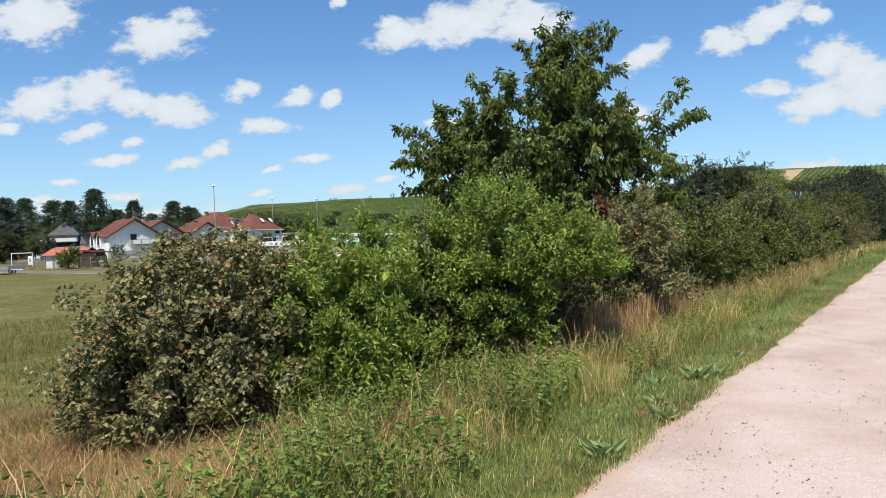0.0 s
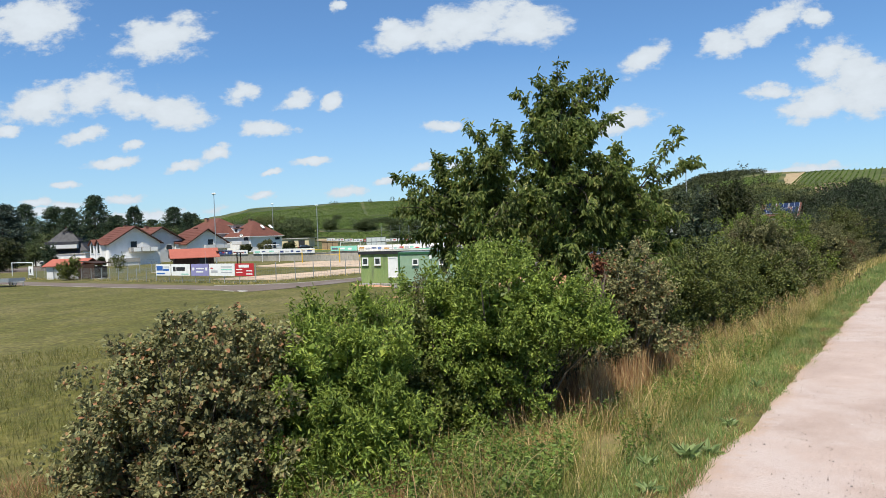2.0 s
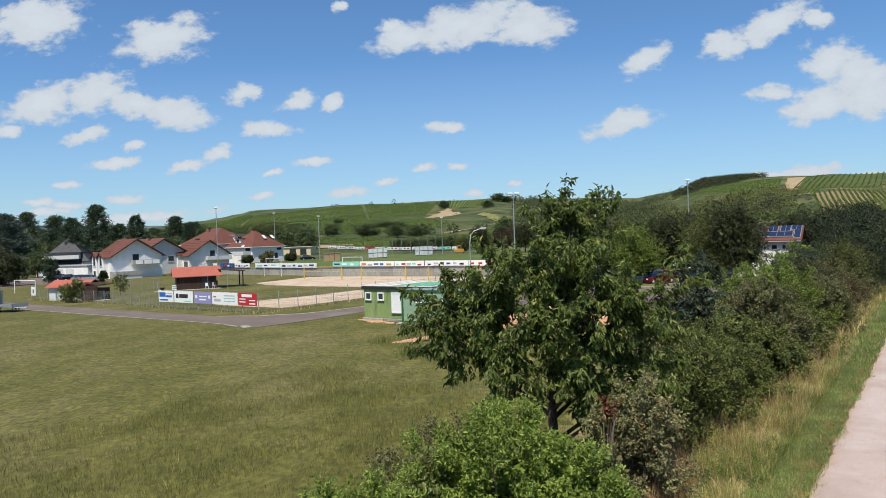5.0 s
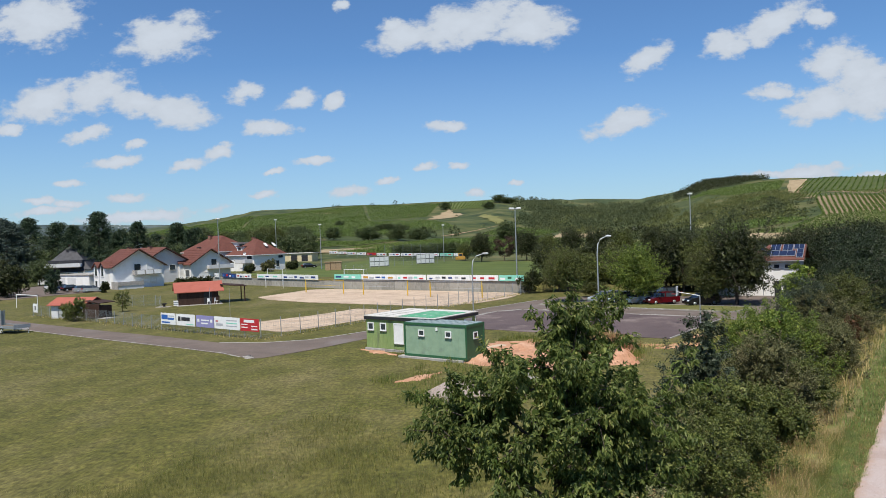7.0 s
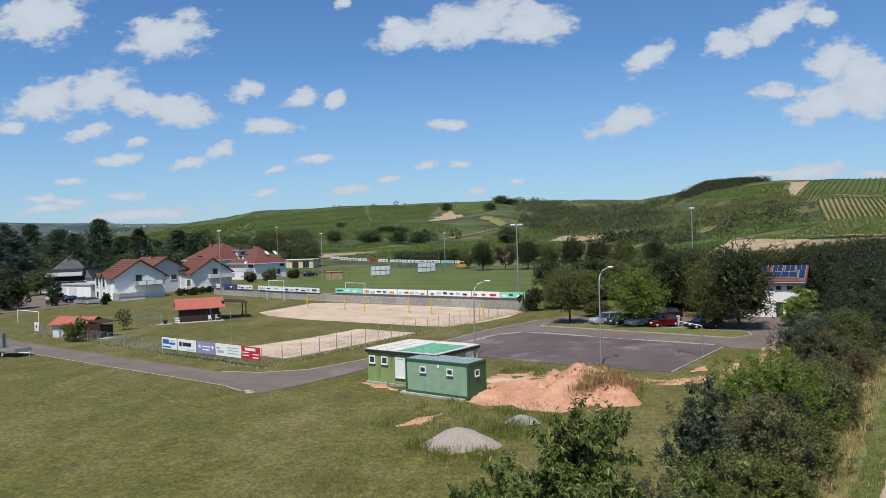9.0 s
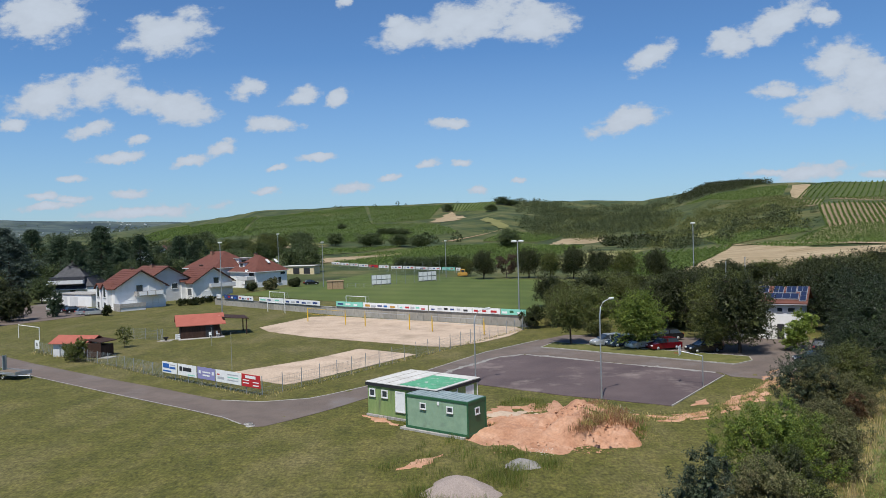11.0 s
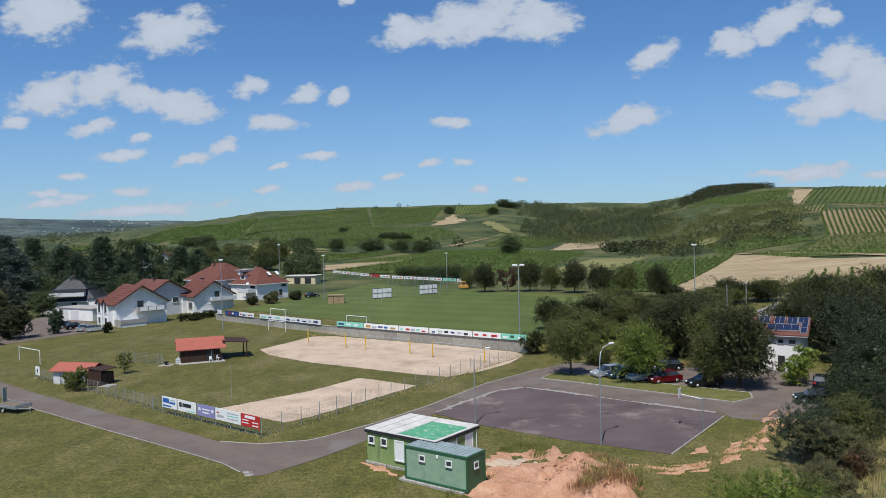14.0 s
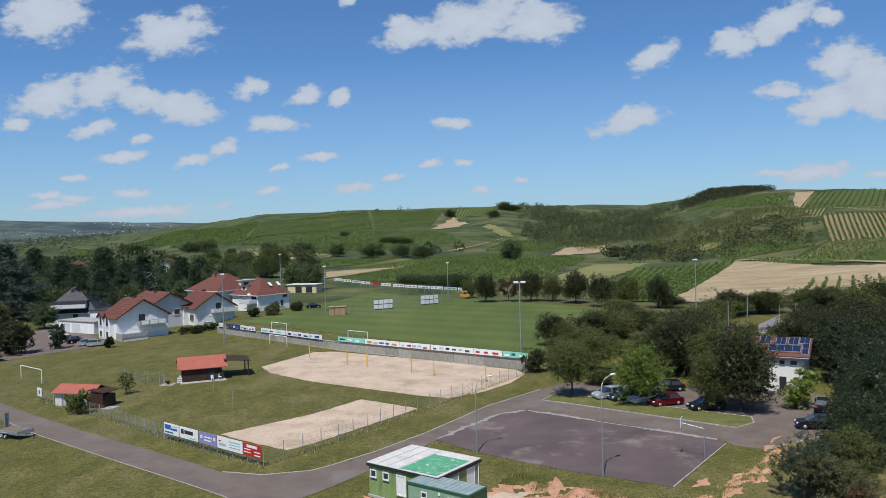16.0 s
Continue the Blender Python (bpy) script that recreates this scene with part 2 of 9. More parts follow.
M = {}
M["gravel_path"] = surface("pale pinkish gravel", [(0.25, (0.321, 0.244, 0.210)), (0.75, (0.443, 0.352, 0.312))], 0.7, 0.95, 0.25, 75, stain=(0.424, 0.349, 0.318), stain_scale=0.5, stain_at=(0.48, 0.62), grain=0.6)
M["path_fringe"] = surface("brown trodden earth", [(0.3, (0.250, 0.156, 0.094)), (0.7, (0.450, 0.312, 0.206))], 2.5, 0.95, 1.0, 40, grain=0.4)
M["stone_pale"] = leafy("pale crushed stone", [(0.0, (0.192, 0.152, 0.132)), (0.5, (0.360, 0.300, 0.264)), (0.9, (0.448, 0.384, 0.344)), (1.0, (0.528, 0.480, 0.440))], 0.0, 0.95)
M["asphalt"] = surface("worn asphalt", [(0.25, (0.107, 0.084, 0.071)), (0.75, (0.171, 0.134, 0.111))], 0.35, 0.92, 0.3, 60, stain=(0.175, 0.155, 0.145), stain_scale=0.12, stain_at=(0.52, 0.72), grain=0.2)
M["court"] = surface("dark worn asphalt", [(0.25, (0.069, 0.051, 0.052)), (0.75, (0.131, 0.098, 0.094))], 0.16, 0.92, 0.3, 50, stain=(0.30, 0.245, 0.215), stain_scale=0.11, stain_at=(0.55, 0.74), grain=0.18)
M["kerb"] = surface("concrete kerb", [(0.3, (0.256, 0.240, 0.216)), (0.7, (0.400, 0.376, 0.344))], 2.0, 0.9, 0.3, 30)
M["sand"] = surface("pale sand", [(0.25, (0.394, 0.298, 0.214)), (0.75, (0.531, 0.413, 0.308))], 0.25, 0.95, 0.9, 4, stain=(0.309, 0.239, 0.168), stain_scale=0.22, stain_at=(0.5, 0.72), grain=0.3)
M["soil"] = surface("reddish dug soil", [(0.25, (0.292, 0.140, 0.077)), (0.5, (0.422, 0.233, 0.141)), (0.8, (0.553, 0.352, 0.238))], 0.6, 0.95, 1.0, 6, stain=(0.368, 0.172, 0.086), stain_scale=0.35, stain_at=(0.55, 0.68), grain=0.3)
M["gravel_pale"] = surface("pale pink crushed gravel", [(0.3, (0.277, 0.218, 0.185)), (0.7, (0.403, 0.336, 0.294))], 14, 0.95, 1.0, 35, grain=0.35)
M["gravel_grey"] = surface("grey crushed gravel", [(0.3, (0.210, 0.195, 0.180)), (0.7, (0.345, 0.323, 0.292))], 14, 0.95, 1.0, 35, grain=0.35)
M["turf"] = surface("playing field turf", [(0.3, (0.059, 0.085, 0.017)), (0.7, (0.098, 0.122, 0.025))], 0.08, 0.95, 0.4, 9, stain=(0.107, 0.125, 0.034), stain_scale=0.05, stain_at=(0.5, 0.7), grain=0.22, stretch=(1, 0.25, 1))
M["stubble"] = surface("harvested grain stubble", [(0.3, (0.230, 0.167, 0.090)), (0.7, (0.351, 0.270, 0.158))], 0.22, 0.95, 0.3, 2, grain=0.3, stain=(0.396, 0.315, 0.198), stain_scale=0.09, stain_at=(0.48, 0.7), stretch=(0.35, 1.3, 1))
M["heath"] = surface("reddish dry heath", [(0.3, (0.085, 0.075, 0.026)), (0.7, (0.155, 0.105, 0.045))], 0.15, 0.95, 0.3, 2, grain=0.4)
# the wood's bluish cast is distance haze put into its colour
M["far_wood"] = surface("haze-tinted distant wood", [(0.3, (0.039, 0.060, 0.063)), (0.7, (0.075, 0.102, 0.102))], 0.02, 0.95, 0.0, 0.1, grain=0.3)
M["far_field"] = surface("distant fields", [(0.3, (0.096, 0.108, 0.064)), (0.7, (0.160, 0.160, 0.104))], 0.01, 0.95, 0.0, 0.1, grain=0.3)
M["meadow"] = surface("dry meadow", [(0.3, (0.128, 0.135, 0.038)), (0.7, (0.203, 0.188, 0.068))], 0.04, 0.95, 0.3, 2, grain=0.2)
M["vine_floor"] = surface("vineyard alley", [(0.3, (0.068, 0.093, 0.022)), (0.7, (0.110, 0.126, 0.034))], 0.05, 0.95, 0.3, 2, grain=0.25)
M["vine_hill"] = surface("green vineyard alley", [(0.3, (0.048, 0.066, 0.017)), (0.7, (0.076, 0.092, 0.025))], 0.03, 0.95, 0.3, 2, grain=0.3)
M["vine_soil"] = surface("vineyard bare alley", [(0.3, (0.190, 0.135, 0.080)), (0.7, (0.270, 0.200, 0.125))], 0.05, 0.95, 0.3, 2, grain=0.25)
M["vine_young"] = surface("pale grassy vineyard alley", [(0.3, (0.150, 0.125, 0.062)), (0.7, (0.215, 0.180, 0.095))], 0.05, 0.95, 0.3, 2, grain=0.25)
M["earth_track"] = surface("reddish earth track", [(0.3, (0.32, 0.20, 0.12)), (0.7, (0.46, 0.31, 0.19))], 0.2, 0.95, 0.4, 4)
M["turf_dry"] = surface("worn lawn", [(0.3, (0.080, 0.088, 0.020)), (0.7, (0.15, 0.140, 0.045))], 0.5, 0.95, 0.5, 9, grain=0.3)
M["thatch"] = surface("dead grass litter", [(0.25, (0.085, 0.085, 0.026)), (0.5, (0.195, 0.153, 0.065)), (0.8, (0.299, 0.227, 0.111))], 2.2, 0.95, 1.0, 30, stain=(0.17, 0.18, 0.05), stain_scale=0.9, stain_at=(0.5, 0.65), grain=0.4)
M["clay"] = surface("red tennis clay", [(0.3, (0.36, 0.12, 0.06)), (0.7, (0.46, 0.17, 0.085))], 0.3, 0.9, 0.2, 10)
M["bark"] = surface("dark bark", [(0.3, (0.045, 0.035, 0.028)), (0.7, (0.12, 0.095, 0.075))], 6, 0.95, 0.9, 25, stretch=(1, 1, 0.3))
M["twig"] = surface("grey twigs", [(0.3, (0.11, 0.085, 0.06)), (0.7, (0.22, 0.175, 0.13))], 8, 0.9, 0.4, 30)
M["cherry"] = leafy("cherry leaves", [(0.0, (0.062, 0.097, 0.022)), (0.5, (0.131, 0.172, 0.040)), (0.9, (0.229, 0.270, 0.077)), (1.0, (0.349, 0.344, 0.107))], 0.5, 0.5)
M["grey_leaf"] = leafy("dull grey-green leaves", [(0.0, (0.124, 0.116, 0.055)), (0.55, (0.240, 0.239, 0.107)), (0.86, (0.382, 0.375, 0.181)), (1.0, (0.399, 0.180, 0.097))], 0.42, 0.9)
M["bright_leaf"] = leafy("fresh green leaves", [(0.0, (0.107, 0.156, 0.029)), (0.5, (0.192, 0.264, 0.049)), (1.0, (0.356, 0.420, 0.079))], 0.36, 0.5)
M["lime_leaf"] = leafy("yellow-green leaves", [(0.0, (0.091, 0.134, 0.024)), (0.5, (0.175, 0.239, 0.040)), (1.0, (0.327, 0.396, 0.081))], 0.36, 0.5)
M["fresh_leaf"] = leafy("fresh hedge leaves", [(0.0, (0.070, 0.105, 0.016)), (0.5, (0.125, 0.175, 0.026)), (1.0, (0.215, 0.255, 0.042))], 0.3, 0.5)
M["hedge_leaf"] = leafy("hedge leaves", [(0.0, (0.050, 0.067, 0.012)), (0.5, (0.094, 0.114, 0.025)), (1.0, (0.175, 0.185, 0.049))], 0.24, 0.5)
M["olive_leaf"] = leafy("olive grey leaves", [(0.0, (0.060, 0.064, 0.022)), (0.5, (0.112, 0.112, 0.041)), (1.0, (0.185, 0.171, 0.074))], 0.22, 0.6, 0.65, (0.172, 0.115, 0.063))
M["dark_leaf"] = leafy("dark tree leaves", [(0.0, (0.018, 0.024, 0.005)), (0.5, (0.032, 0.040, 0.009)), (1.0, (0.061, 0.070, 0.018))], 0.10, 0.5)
M["mid_leaf"] = leafy("park tree leaves", [(0.0, (0.045, 0.060, 0.012)), (0.5, (0.085, 0.102, 0.021)), (1.0, (0.157, 0.163, 0.041))], 0.12, 0.5)
M["park_leaf"] = leafy("olive park tree leaves", [(0.0, (0.040, 0.050, 0.010)), (0.5, (0.076, 0.088, 0.019)), (1.0, (0.140, 0.145, 0.038))], 0.14, 0.5)
M["copper_leaf"] = leafy("copper leaves", [(0.0, (0.042, 0.031, 0.020)), (1.0, (0.126, 0.070, 0.049))], 0.3, 0.5)
M["needle"] = leafy("conifer needles", [(0.0, (0.024, 0.042, 0.018)), (0.6, (0.045, 0.073, 0.034)), (1.0, (0.083, 0.114, 0.061))], 0.08, 0.6)
M["blue_needle"] = leafy("blue cedar needles", [(0.0, (0.046, 0.068, 0.053)), (1.0, (0.112, 0.144, 0.112))], 0.1, 0.6)
M["scrub"] = leafy("hillside scrub leaves", [(0.0, (0.056, 0.074, 0.019)), (0.5, (0.112, 0.127, 0.034)), (1.0, (0.203, 0.192, 0.056))], 0.2, 0.6)
M["dark_scrub"] = leafy("dark scrub leaves", [(0.0, (0.029, 0.043, 0.013)), (0.5, (0.055, 0.072, 0.024)), (1.0, (0.102, 0.114, 0.041))], 0.15, 0.6)
M["vine_leaf"] = leafy("vine leaves", [(0.0, (0.070, 0.116, 0.022)), (0.5, (0.115, 0.170, 0.032)), (1.0, (0.176, 0.223, 0.054))], 0.35, 0.5)
M["grass_green"] = leafy("green grass blades", [(0.0, (0.105, 0.145, 0.024)), (0.6, (0.175, 0.205, 0.045)), (1.0, (0.30, 0.28, 0.09))], 0.4, 0.5)
M["grass_mixed"] = leafy("half-dry grass blades", [(0.0, (0.148, 0.172, 0.037)), (0.35, (0.283, 0.278, 0.074)), (0.7, (0.542, 0.426, 0.172)), (1.0, (0.838, 0.641, 0.320))], 0.4, 0.6)
M["meadow_blade"] = leafy("soft meadow grass blades", [(0.0, (0.115, 0.130, 0.028)), (0.6, (0.195, 0.190, 0.050)), (0.93, (0.290, 0.260, 0.090)), (1.0, (0.430, 0.350, 0.150))], 0.4, 0.6)
M["grass_straw"] = leafy("straw-dry grass blades", [(0.0, (0.224, 0.133, 0.060)), (0.5, (0.413, 0.271, 0.125)), (1.0, (0.602, 0.447, 0.232))], 0.35, 0.7)
M["grass_rust"] = leafy("rusty dry stalks", [(0.0, (0.187, 0.089, 0.042)), (0.5, (0.337, 0.178, 0.089)), (1.0, (0.486, 0.318, 0.168))], 0.3, 0.7)
M["withered_leaf"] = leafy("brown withered leaves", [(0.0, (0.07, 0.035, 0.016)), (0.5, (0.12, 0.062, 0.028)), (1.0, (0.13, 0.105, 0.04))], 0.3, 0.7)
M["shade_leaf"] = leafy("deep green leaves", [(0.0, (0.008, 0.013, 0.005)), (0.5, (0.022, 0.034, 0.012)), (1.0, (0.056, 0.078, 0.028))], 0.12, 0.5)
M["slate_leaf"] = leafy("dark bluish leaves", [(0.0, (0.019, 0.029, 0.014)), (0.5, (0.040, 0.055, 0.027)), (1.0, (0.083, 0.104, 0.058))], 0.12, 0.5)
M["verge_green"] = leafy("cool green grass blades", [(0.0, (0.118, 0.186, 0.047)), (0.6, (0.208, 0.283, 0.082)), (0.92, (0.342, 0.380, 0.144)), (1.0, (0.648, 0.486, 0.252))], 0.35, 0.5)
M["weed"] = leafy("weed leaves", [(0.0, (0.085, 0.135, 0.024)), (0.6, (0.15, 0.215, 0.042)), (1.0, (0.24, 0.29, 0.07))], 0.4, 0.5)
M["dock_leaf"] = leafy("pale dock leaves", [(0.0, (0.15, 0.22, 0.075)), (1.0, (0.30, 0.37, 0.15))], 0.35, 0.5)
M["rust_leaf"] = leafy("rusty withered leaves", [(0.0, (0.10, 0.035, 0.02)), (1.0, (0.26, 0.10, 0.05))], 0.3, 0.7)
M["white_petal"] = plain("white petals", (0.75, 0.75, 0.70), 0.8)
M["wall_white"] = surface("white render", [(0.3, (0.70, 0.69, 0.66)), (0.7, (0.80, 0.79, 0.77))], 0.7, 0.9, 0.15, 25, stain=(0.60, 0.585, 0.55), stain_scale=0.5, stain_at=(0.58, 0.8), grain=0.04)
M["wall_grey"] = surface("pale grey render", [(0.3, (0.52, 0.52, 0.52)), (0.7, (0.62, 0.62, 0.61))], 0.7, 0.9, 0.15, 25, grain=0.05)
M["wall_cream"] = surface("cream render", [(0.3, (0.52, 0.43, 0.26)), (0.7, (0.62, 0.53, 0.34))], 0.7, 0.9, 0.15, 25, grain=0.05)
M["roof_red"] = surface("red clay roof tiles", [(0.25, (0.098, 0.037, 0.027)), (0.75, (0.160, 0.060, 0.042))], 0.9, 0.75, 0.5, 14, stain=(0.12, 0.058, 0.04), stain_scale=0.6, stain_at=(0.55, 0.75), grain=0.25)
M["roof_rust"] = surface("weathered brown-red roof tiles", [(0.25, (0.105, 0.042, 0.032)), (0.75, (0.165, 0.068, 0.048))], 0.9, 0.75, 0.5, 14, grain=0.25)
M["roof_hut"] = surface("bright red roofing felt", [(0.25, (0.29, 0.085, 0.058)), (0.75, (0.37, 0.115, 0.08))], 0.8, 0.8, 0.2, 20, stain=(0.30, 0.10, 0.07), stain_scale=0.7, stain_at=(0.55, 0.8))
M["roof_dark"] = surface("dark slate roof", [(0.3, (0.028, 0.028, 0.033)), (0.7, (0.058, 0.058, 0.065))], 1.2, 0.6, 0.4, 14)
M["wood_dark"] = surface("dark-stained boards", [(0.3, (0.028, 0.014, 0.010)), (0.7, (0.062, 0.032, 0.020))], 3, 0.75, 0.4, 30, stretch=(1, 1, 0.15))
M["wood_pale"] = surface("weathered pale wood", [(0.3, (0.24, 0.16, 0.09)), (0.7, (0.38, 0.27, 0.16))], 3, 0.8, 0.4, 30)
M["box_green"] = surface("faded green steel", [(0.3, (0.214, 0.315, 0.215)), (0.7, (0.277, 0.381, 0.262))], 1.5, 0.5, 0.1, 40, stain=(0.19, 0.25, 0.19), stain_scale=0.9, stain_at=(0.56, 0.75), grain=0.08)
M["box_wood"] = surface("green-painted wall boards", [(0.3, (0.179, 0.258, 0.091)), (0.7, (0.251, 0.324, 0.121))], 2.0, 0.7, 0.25, 30, stain=(0.14, 0.17, 0.09), stain_scale=1.2, stain_at=(0.55, 0.75), stretch=(1, 1, 0.2))
M["box_frame"] = plain("green steel frame", (0.030, 0.105, 0.048), 0.45)
M["box_roof"] = surface("blue-grey steel roof", [(0.3, (0.20, 0.25, 0.25)), (0.7, (0.29, 0.345, 0.34))], 1.2, 0.55, 0.2, 20)
M["roof_pale"] = surface("pale weathered roof sheeting", [(0.25, (0.44, 0.42, 0.38)), (0.75, (0.63, 0.61, 0.57))], 0.7, 0.85, 0.2, 18, stain=(0.36, 0.33, 0.29), stain_scale=0.5, stain_at=(0.55, 0.75))
M["tarp"] = surface("torn green tarpaulin", [(0.3, (0.075, 0.26, 0.135)), (0.7, (0.12, 0.36, 0.20))], 1.5, 0.6, 0.3, 12, stain=(0.45, 0.46, 0.40), stain_scale=1.8, stain_at=(0.58, 0.62))
M["white_paint"] = plain("white paint", (0.78, 0.78, 0.76), 0.5)
M["black_trim"] = plain("dark trim", (0.025, 0.025, 0.028), 0.6)
M["yellow"] = plain("yellow post padding", (0.66, 0.42, 0.03), 0.5)
M["steel"] = plain("galvanised steel", (0.46, 0.47, 0.48), 0.45, 0.7)
M["grey_metal"] = plain("grey painted metal", (0.30, 0.32, 0.33), 0.55)
M["fence_wire"] = plain("grey-green fence wire", (0.20, 0.23, 0.22), 0.6)
M["concrete"] = surface("weathered concrete", [(0.25, (0.24, 0.22, 0.185)), (0.75, (0.41, 0.385, 0.335))], 0.6, 0.92, 0.4, 14, stain=(0.12, 0.11, 0.09), stain_scale=0.5, stain_at=(0.52, 0.72), stretch=(1, 1, 0.6))
M["glass"] = plain("dark window glass", (0.035, 0.045, 0.055), 0.08, 0.0, 0.02, spec=0.8)
M["solar"] = plain("solar panel glass", (0.018, 0.024, 0.055), 0.15, 0.0, 0.05, spec=0.7)
M["rubber"] = plain("black rubber", (0.02, 0.02, 0.02), 0.9)
M["red_paint"] = plain("red sign paint", (0.45, 0.025, 0.03), 0.5)
M["blue_paint"] = plain("blue sign paint", (0.03, 0.12, 0.40), 0.5)
M["lilac_paint"] = plain("lilac sign paint", (0.26, 0.25, 0.46), 0.5)
M["teal_paint"] = plain("mint green sign paint", (0.25, 0.60, 0.47), 0.5)
M["navy_paint"] = plain("navy sign paint", (0.03, 0.05, 0.17), 0.5)
M["grey_paint"] = plain("grey sign paint", (0.42, 0.43, 0.45), 0.5)
M["lamp_glass"] = plain("pale lamp glass", (0.72, 0.73, 0.72), 0.2)
M["brick"] = surface("brown brick", [(0.3, (0.20, 0.10, 0.065)), (0.7, (0.30, 0.16, 0.11))], 6, 0.9, 0.4, 20)
M["machine"] = plain("faded orange-yellow machine paint", (0.50, 0.27, 0.05), 0.55)
for key, colour in (("car_silver", (0.45, 0.47, 0.48)), ("car_white", (0.72, 0.73, 0.73)), ("car_red", (0.14, 0.008, 0.013)), ("car_black", (0.015, 0.016, 0.018)), ("car_blue", (0.03, 0.05, 0.09))):
    M[key] = plain(key.replace("car_", "") + " car paint", colour, 0.2, 0.3, 0.02, bump=0.0, spec=0.6)
M["village_leaf"] = leafy("village tree leaves", [(0.0, (0.036, 0.055, 0.018)), (0.5, (0.072, 0.098, 0.032)), (1.0, (0.13, 0.155, 0.055))], 0.12, 0.5)


def banded(m, direction, period, amount):
    """Mowing bands: every other strip a little lighter."""
    n, l = m.node_tree.nodes, m.node_tree.links
    co = n.new("ShaderNodeTexCoord")
    dot = n.new("ShaderNodeVectorMath")
    dot.operation = "DOT_PRODUCT"
    l.new(co.outputs["Object"], dot.inputs[0])
    dot.inputs[1].default_value = (direction[0] * math.pi / period, direction[1] * math.pi / period, 0)
    wave = n.new("ShaderNodeMath")
    wave.operation = "SINE"
    l.new(dot.outputs["Value"], wave.inputs[0])
    soft = n.new("ShaderNodeMapRange")
    soft.inputs[1].default_value, soft.inputs[2].default_value, soft.inputs[3].default_value, soft.inputs[4].default_value = -0.4, 0.4, 1 - amount, 1 + amount
    l.new(wave.outputs[0], soft.inputs[0])
    hs = next(k for k in n if k.bl_idname == "ShaderNodeHueSaturation")
    old = hs.inputs["Value"].links[0].from_socket
    mu = n.new("ShaderNodeMath")
    mu.operation = "MULTIPLY"
    l.new(old, mu.inputs[0])
    l.new(soft.outputs[0], mu.inputs[1])
    l.new(mu.outputs[0], hs.inputs["Value"])


def worn_edge(m, line_at, side, reach, earth):
    """Trodden brown earth that frays into the gravel along one edge of the path."""
    n, l = m.node_tree.nodes, m.node_tree.links
    b = n["Principled BSDF"]
    gravel = b.inputs["Base Color"].links[0].from_socket
    co = n.new("ShaderNodeTexCoord")
    off = n.new("ShaderNodeVectorMath")
    off.operation = "SUBTRACT"
    l.new(co.outputs["Object"], off.inputs[0])
    off.inputs[1].default_value = (*line_at, 0)
    dot = n.new("ShaderNodeVectorMath")
    dot.operation = "DOT_PRODUCT"
    l.new(off.outputs[0], dot.inputs[0])
    dot.inputs[1].default_value = (*side, 0)
    total = dot.outputs["Value"]
    for scale, amount in ((1.1, 0.34), (7.0, 0.28), (45.0, 0.22)):
        t = n.new("ShaderNodeTexNoise")
        t.inputs["Scale"].default_value, t.inputs["Detail"].default_value = scale, 4
        l.new(co.outputs["Object"], t.inputs["Vector"])
        k = n.new("ShaderNodeMath")
        k.operation = "MULTIPLY_ADD"
        l.new(t.outputs[0], k.inputs[0])
        k.inputs[1].default_value = -amount * 2
        l.new(total, k.inputs[2])
        total = k.outputs[0]
    mr = n.new("ShaderNodeMapRange")
    mr.inputs[1].default_value, mr.inputs[2].default_value, mr.inputs[3].default_value, mr.inputs[4].default_value = -1.0, -1.0 + reach, 1, 0
    l.new(total, mr.inputs[0])
    mx = n.new("ShaderNodeMix")
    mx.data_type = "RGBA"
    l.new(mr.outputs[0], mx.inputs["Factor"])
    l.new(gravel, mx.inputs["A"])
    mx.inputs["B"].default_value = (*earth, 1)
    l.new(mx.outputs["Result"], b.inputs["Base Color"])


across_path = Vector(plan(0.612, 0.791)).orthogonal().normalized() * -1
worn_edge(M["gravel_path"], plan(1.1, 5.2), across_path, 0.42, (0.40, 0.275, 0.20))
banded(M["turf"], (0.48, 0.876), 5.5, 0.07)

# ---- builders ----
rng = np.random.default_rng(7)


def mesh_of(name, verts, faces_by_size, material, smooth=False, grid=False):
    """A mesh from an array of corners and arrays of faces, each array with faces of one size. grid: the corners are places of the plan."""
    me = bpy.data.meshes.new(name)
    verts = np.array(verts, dtype=np.float32).reshape(-1, 3)
    if grid:
        verts[:, 0], verts[:, 1] = plan(verts[:, 0], verts[:, 1])
    loops = np.concatenate([np.asarray(f, dtype=np.int32).ravel() for f in faces_by_size])
    totals = np.concatenate([np.full(len(f), np.asarray(f).shape[1], dtype=np.int32) for f in faces_by_size])
    starts = np.concatenate([[0], np.cumsum(totals)[:-1]]).astype(np.int32)
    me.vertices.add(len(verts))
    me.vertices.foreach_set("co", verts.ravel())
    me.loops.add(len(loops))
    me.loops.foreach_set("vertex_index", loops)
    me.polygons.add(len(totals))
    me.polygons.foreach_set("loop_start", starts)
    me.polygons.foreach_set("use_smooth", np.full(len(totals), smooth))
    me.update(calc_edges=True)
    me.validate()
    me.materials.append(material)
    return me


def thing(name, at=(0, 0, 0), turn=0.0, label="", category="", group="", kind=""):
    ob = new(name)
    ob.empty_display_size = 0.2
    ob.matrix_basis = pose(*plan(at[0], at[1]), at[2], 0, 0, turn)
    return tagged(ob, label, category, group, kind)


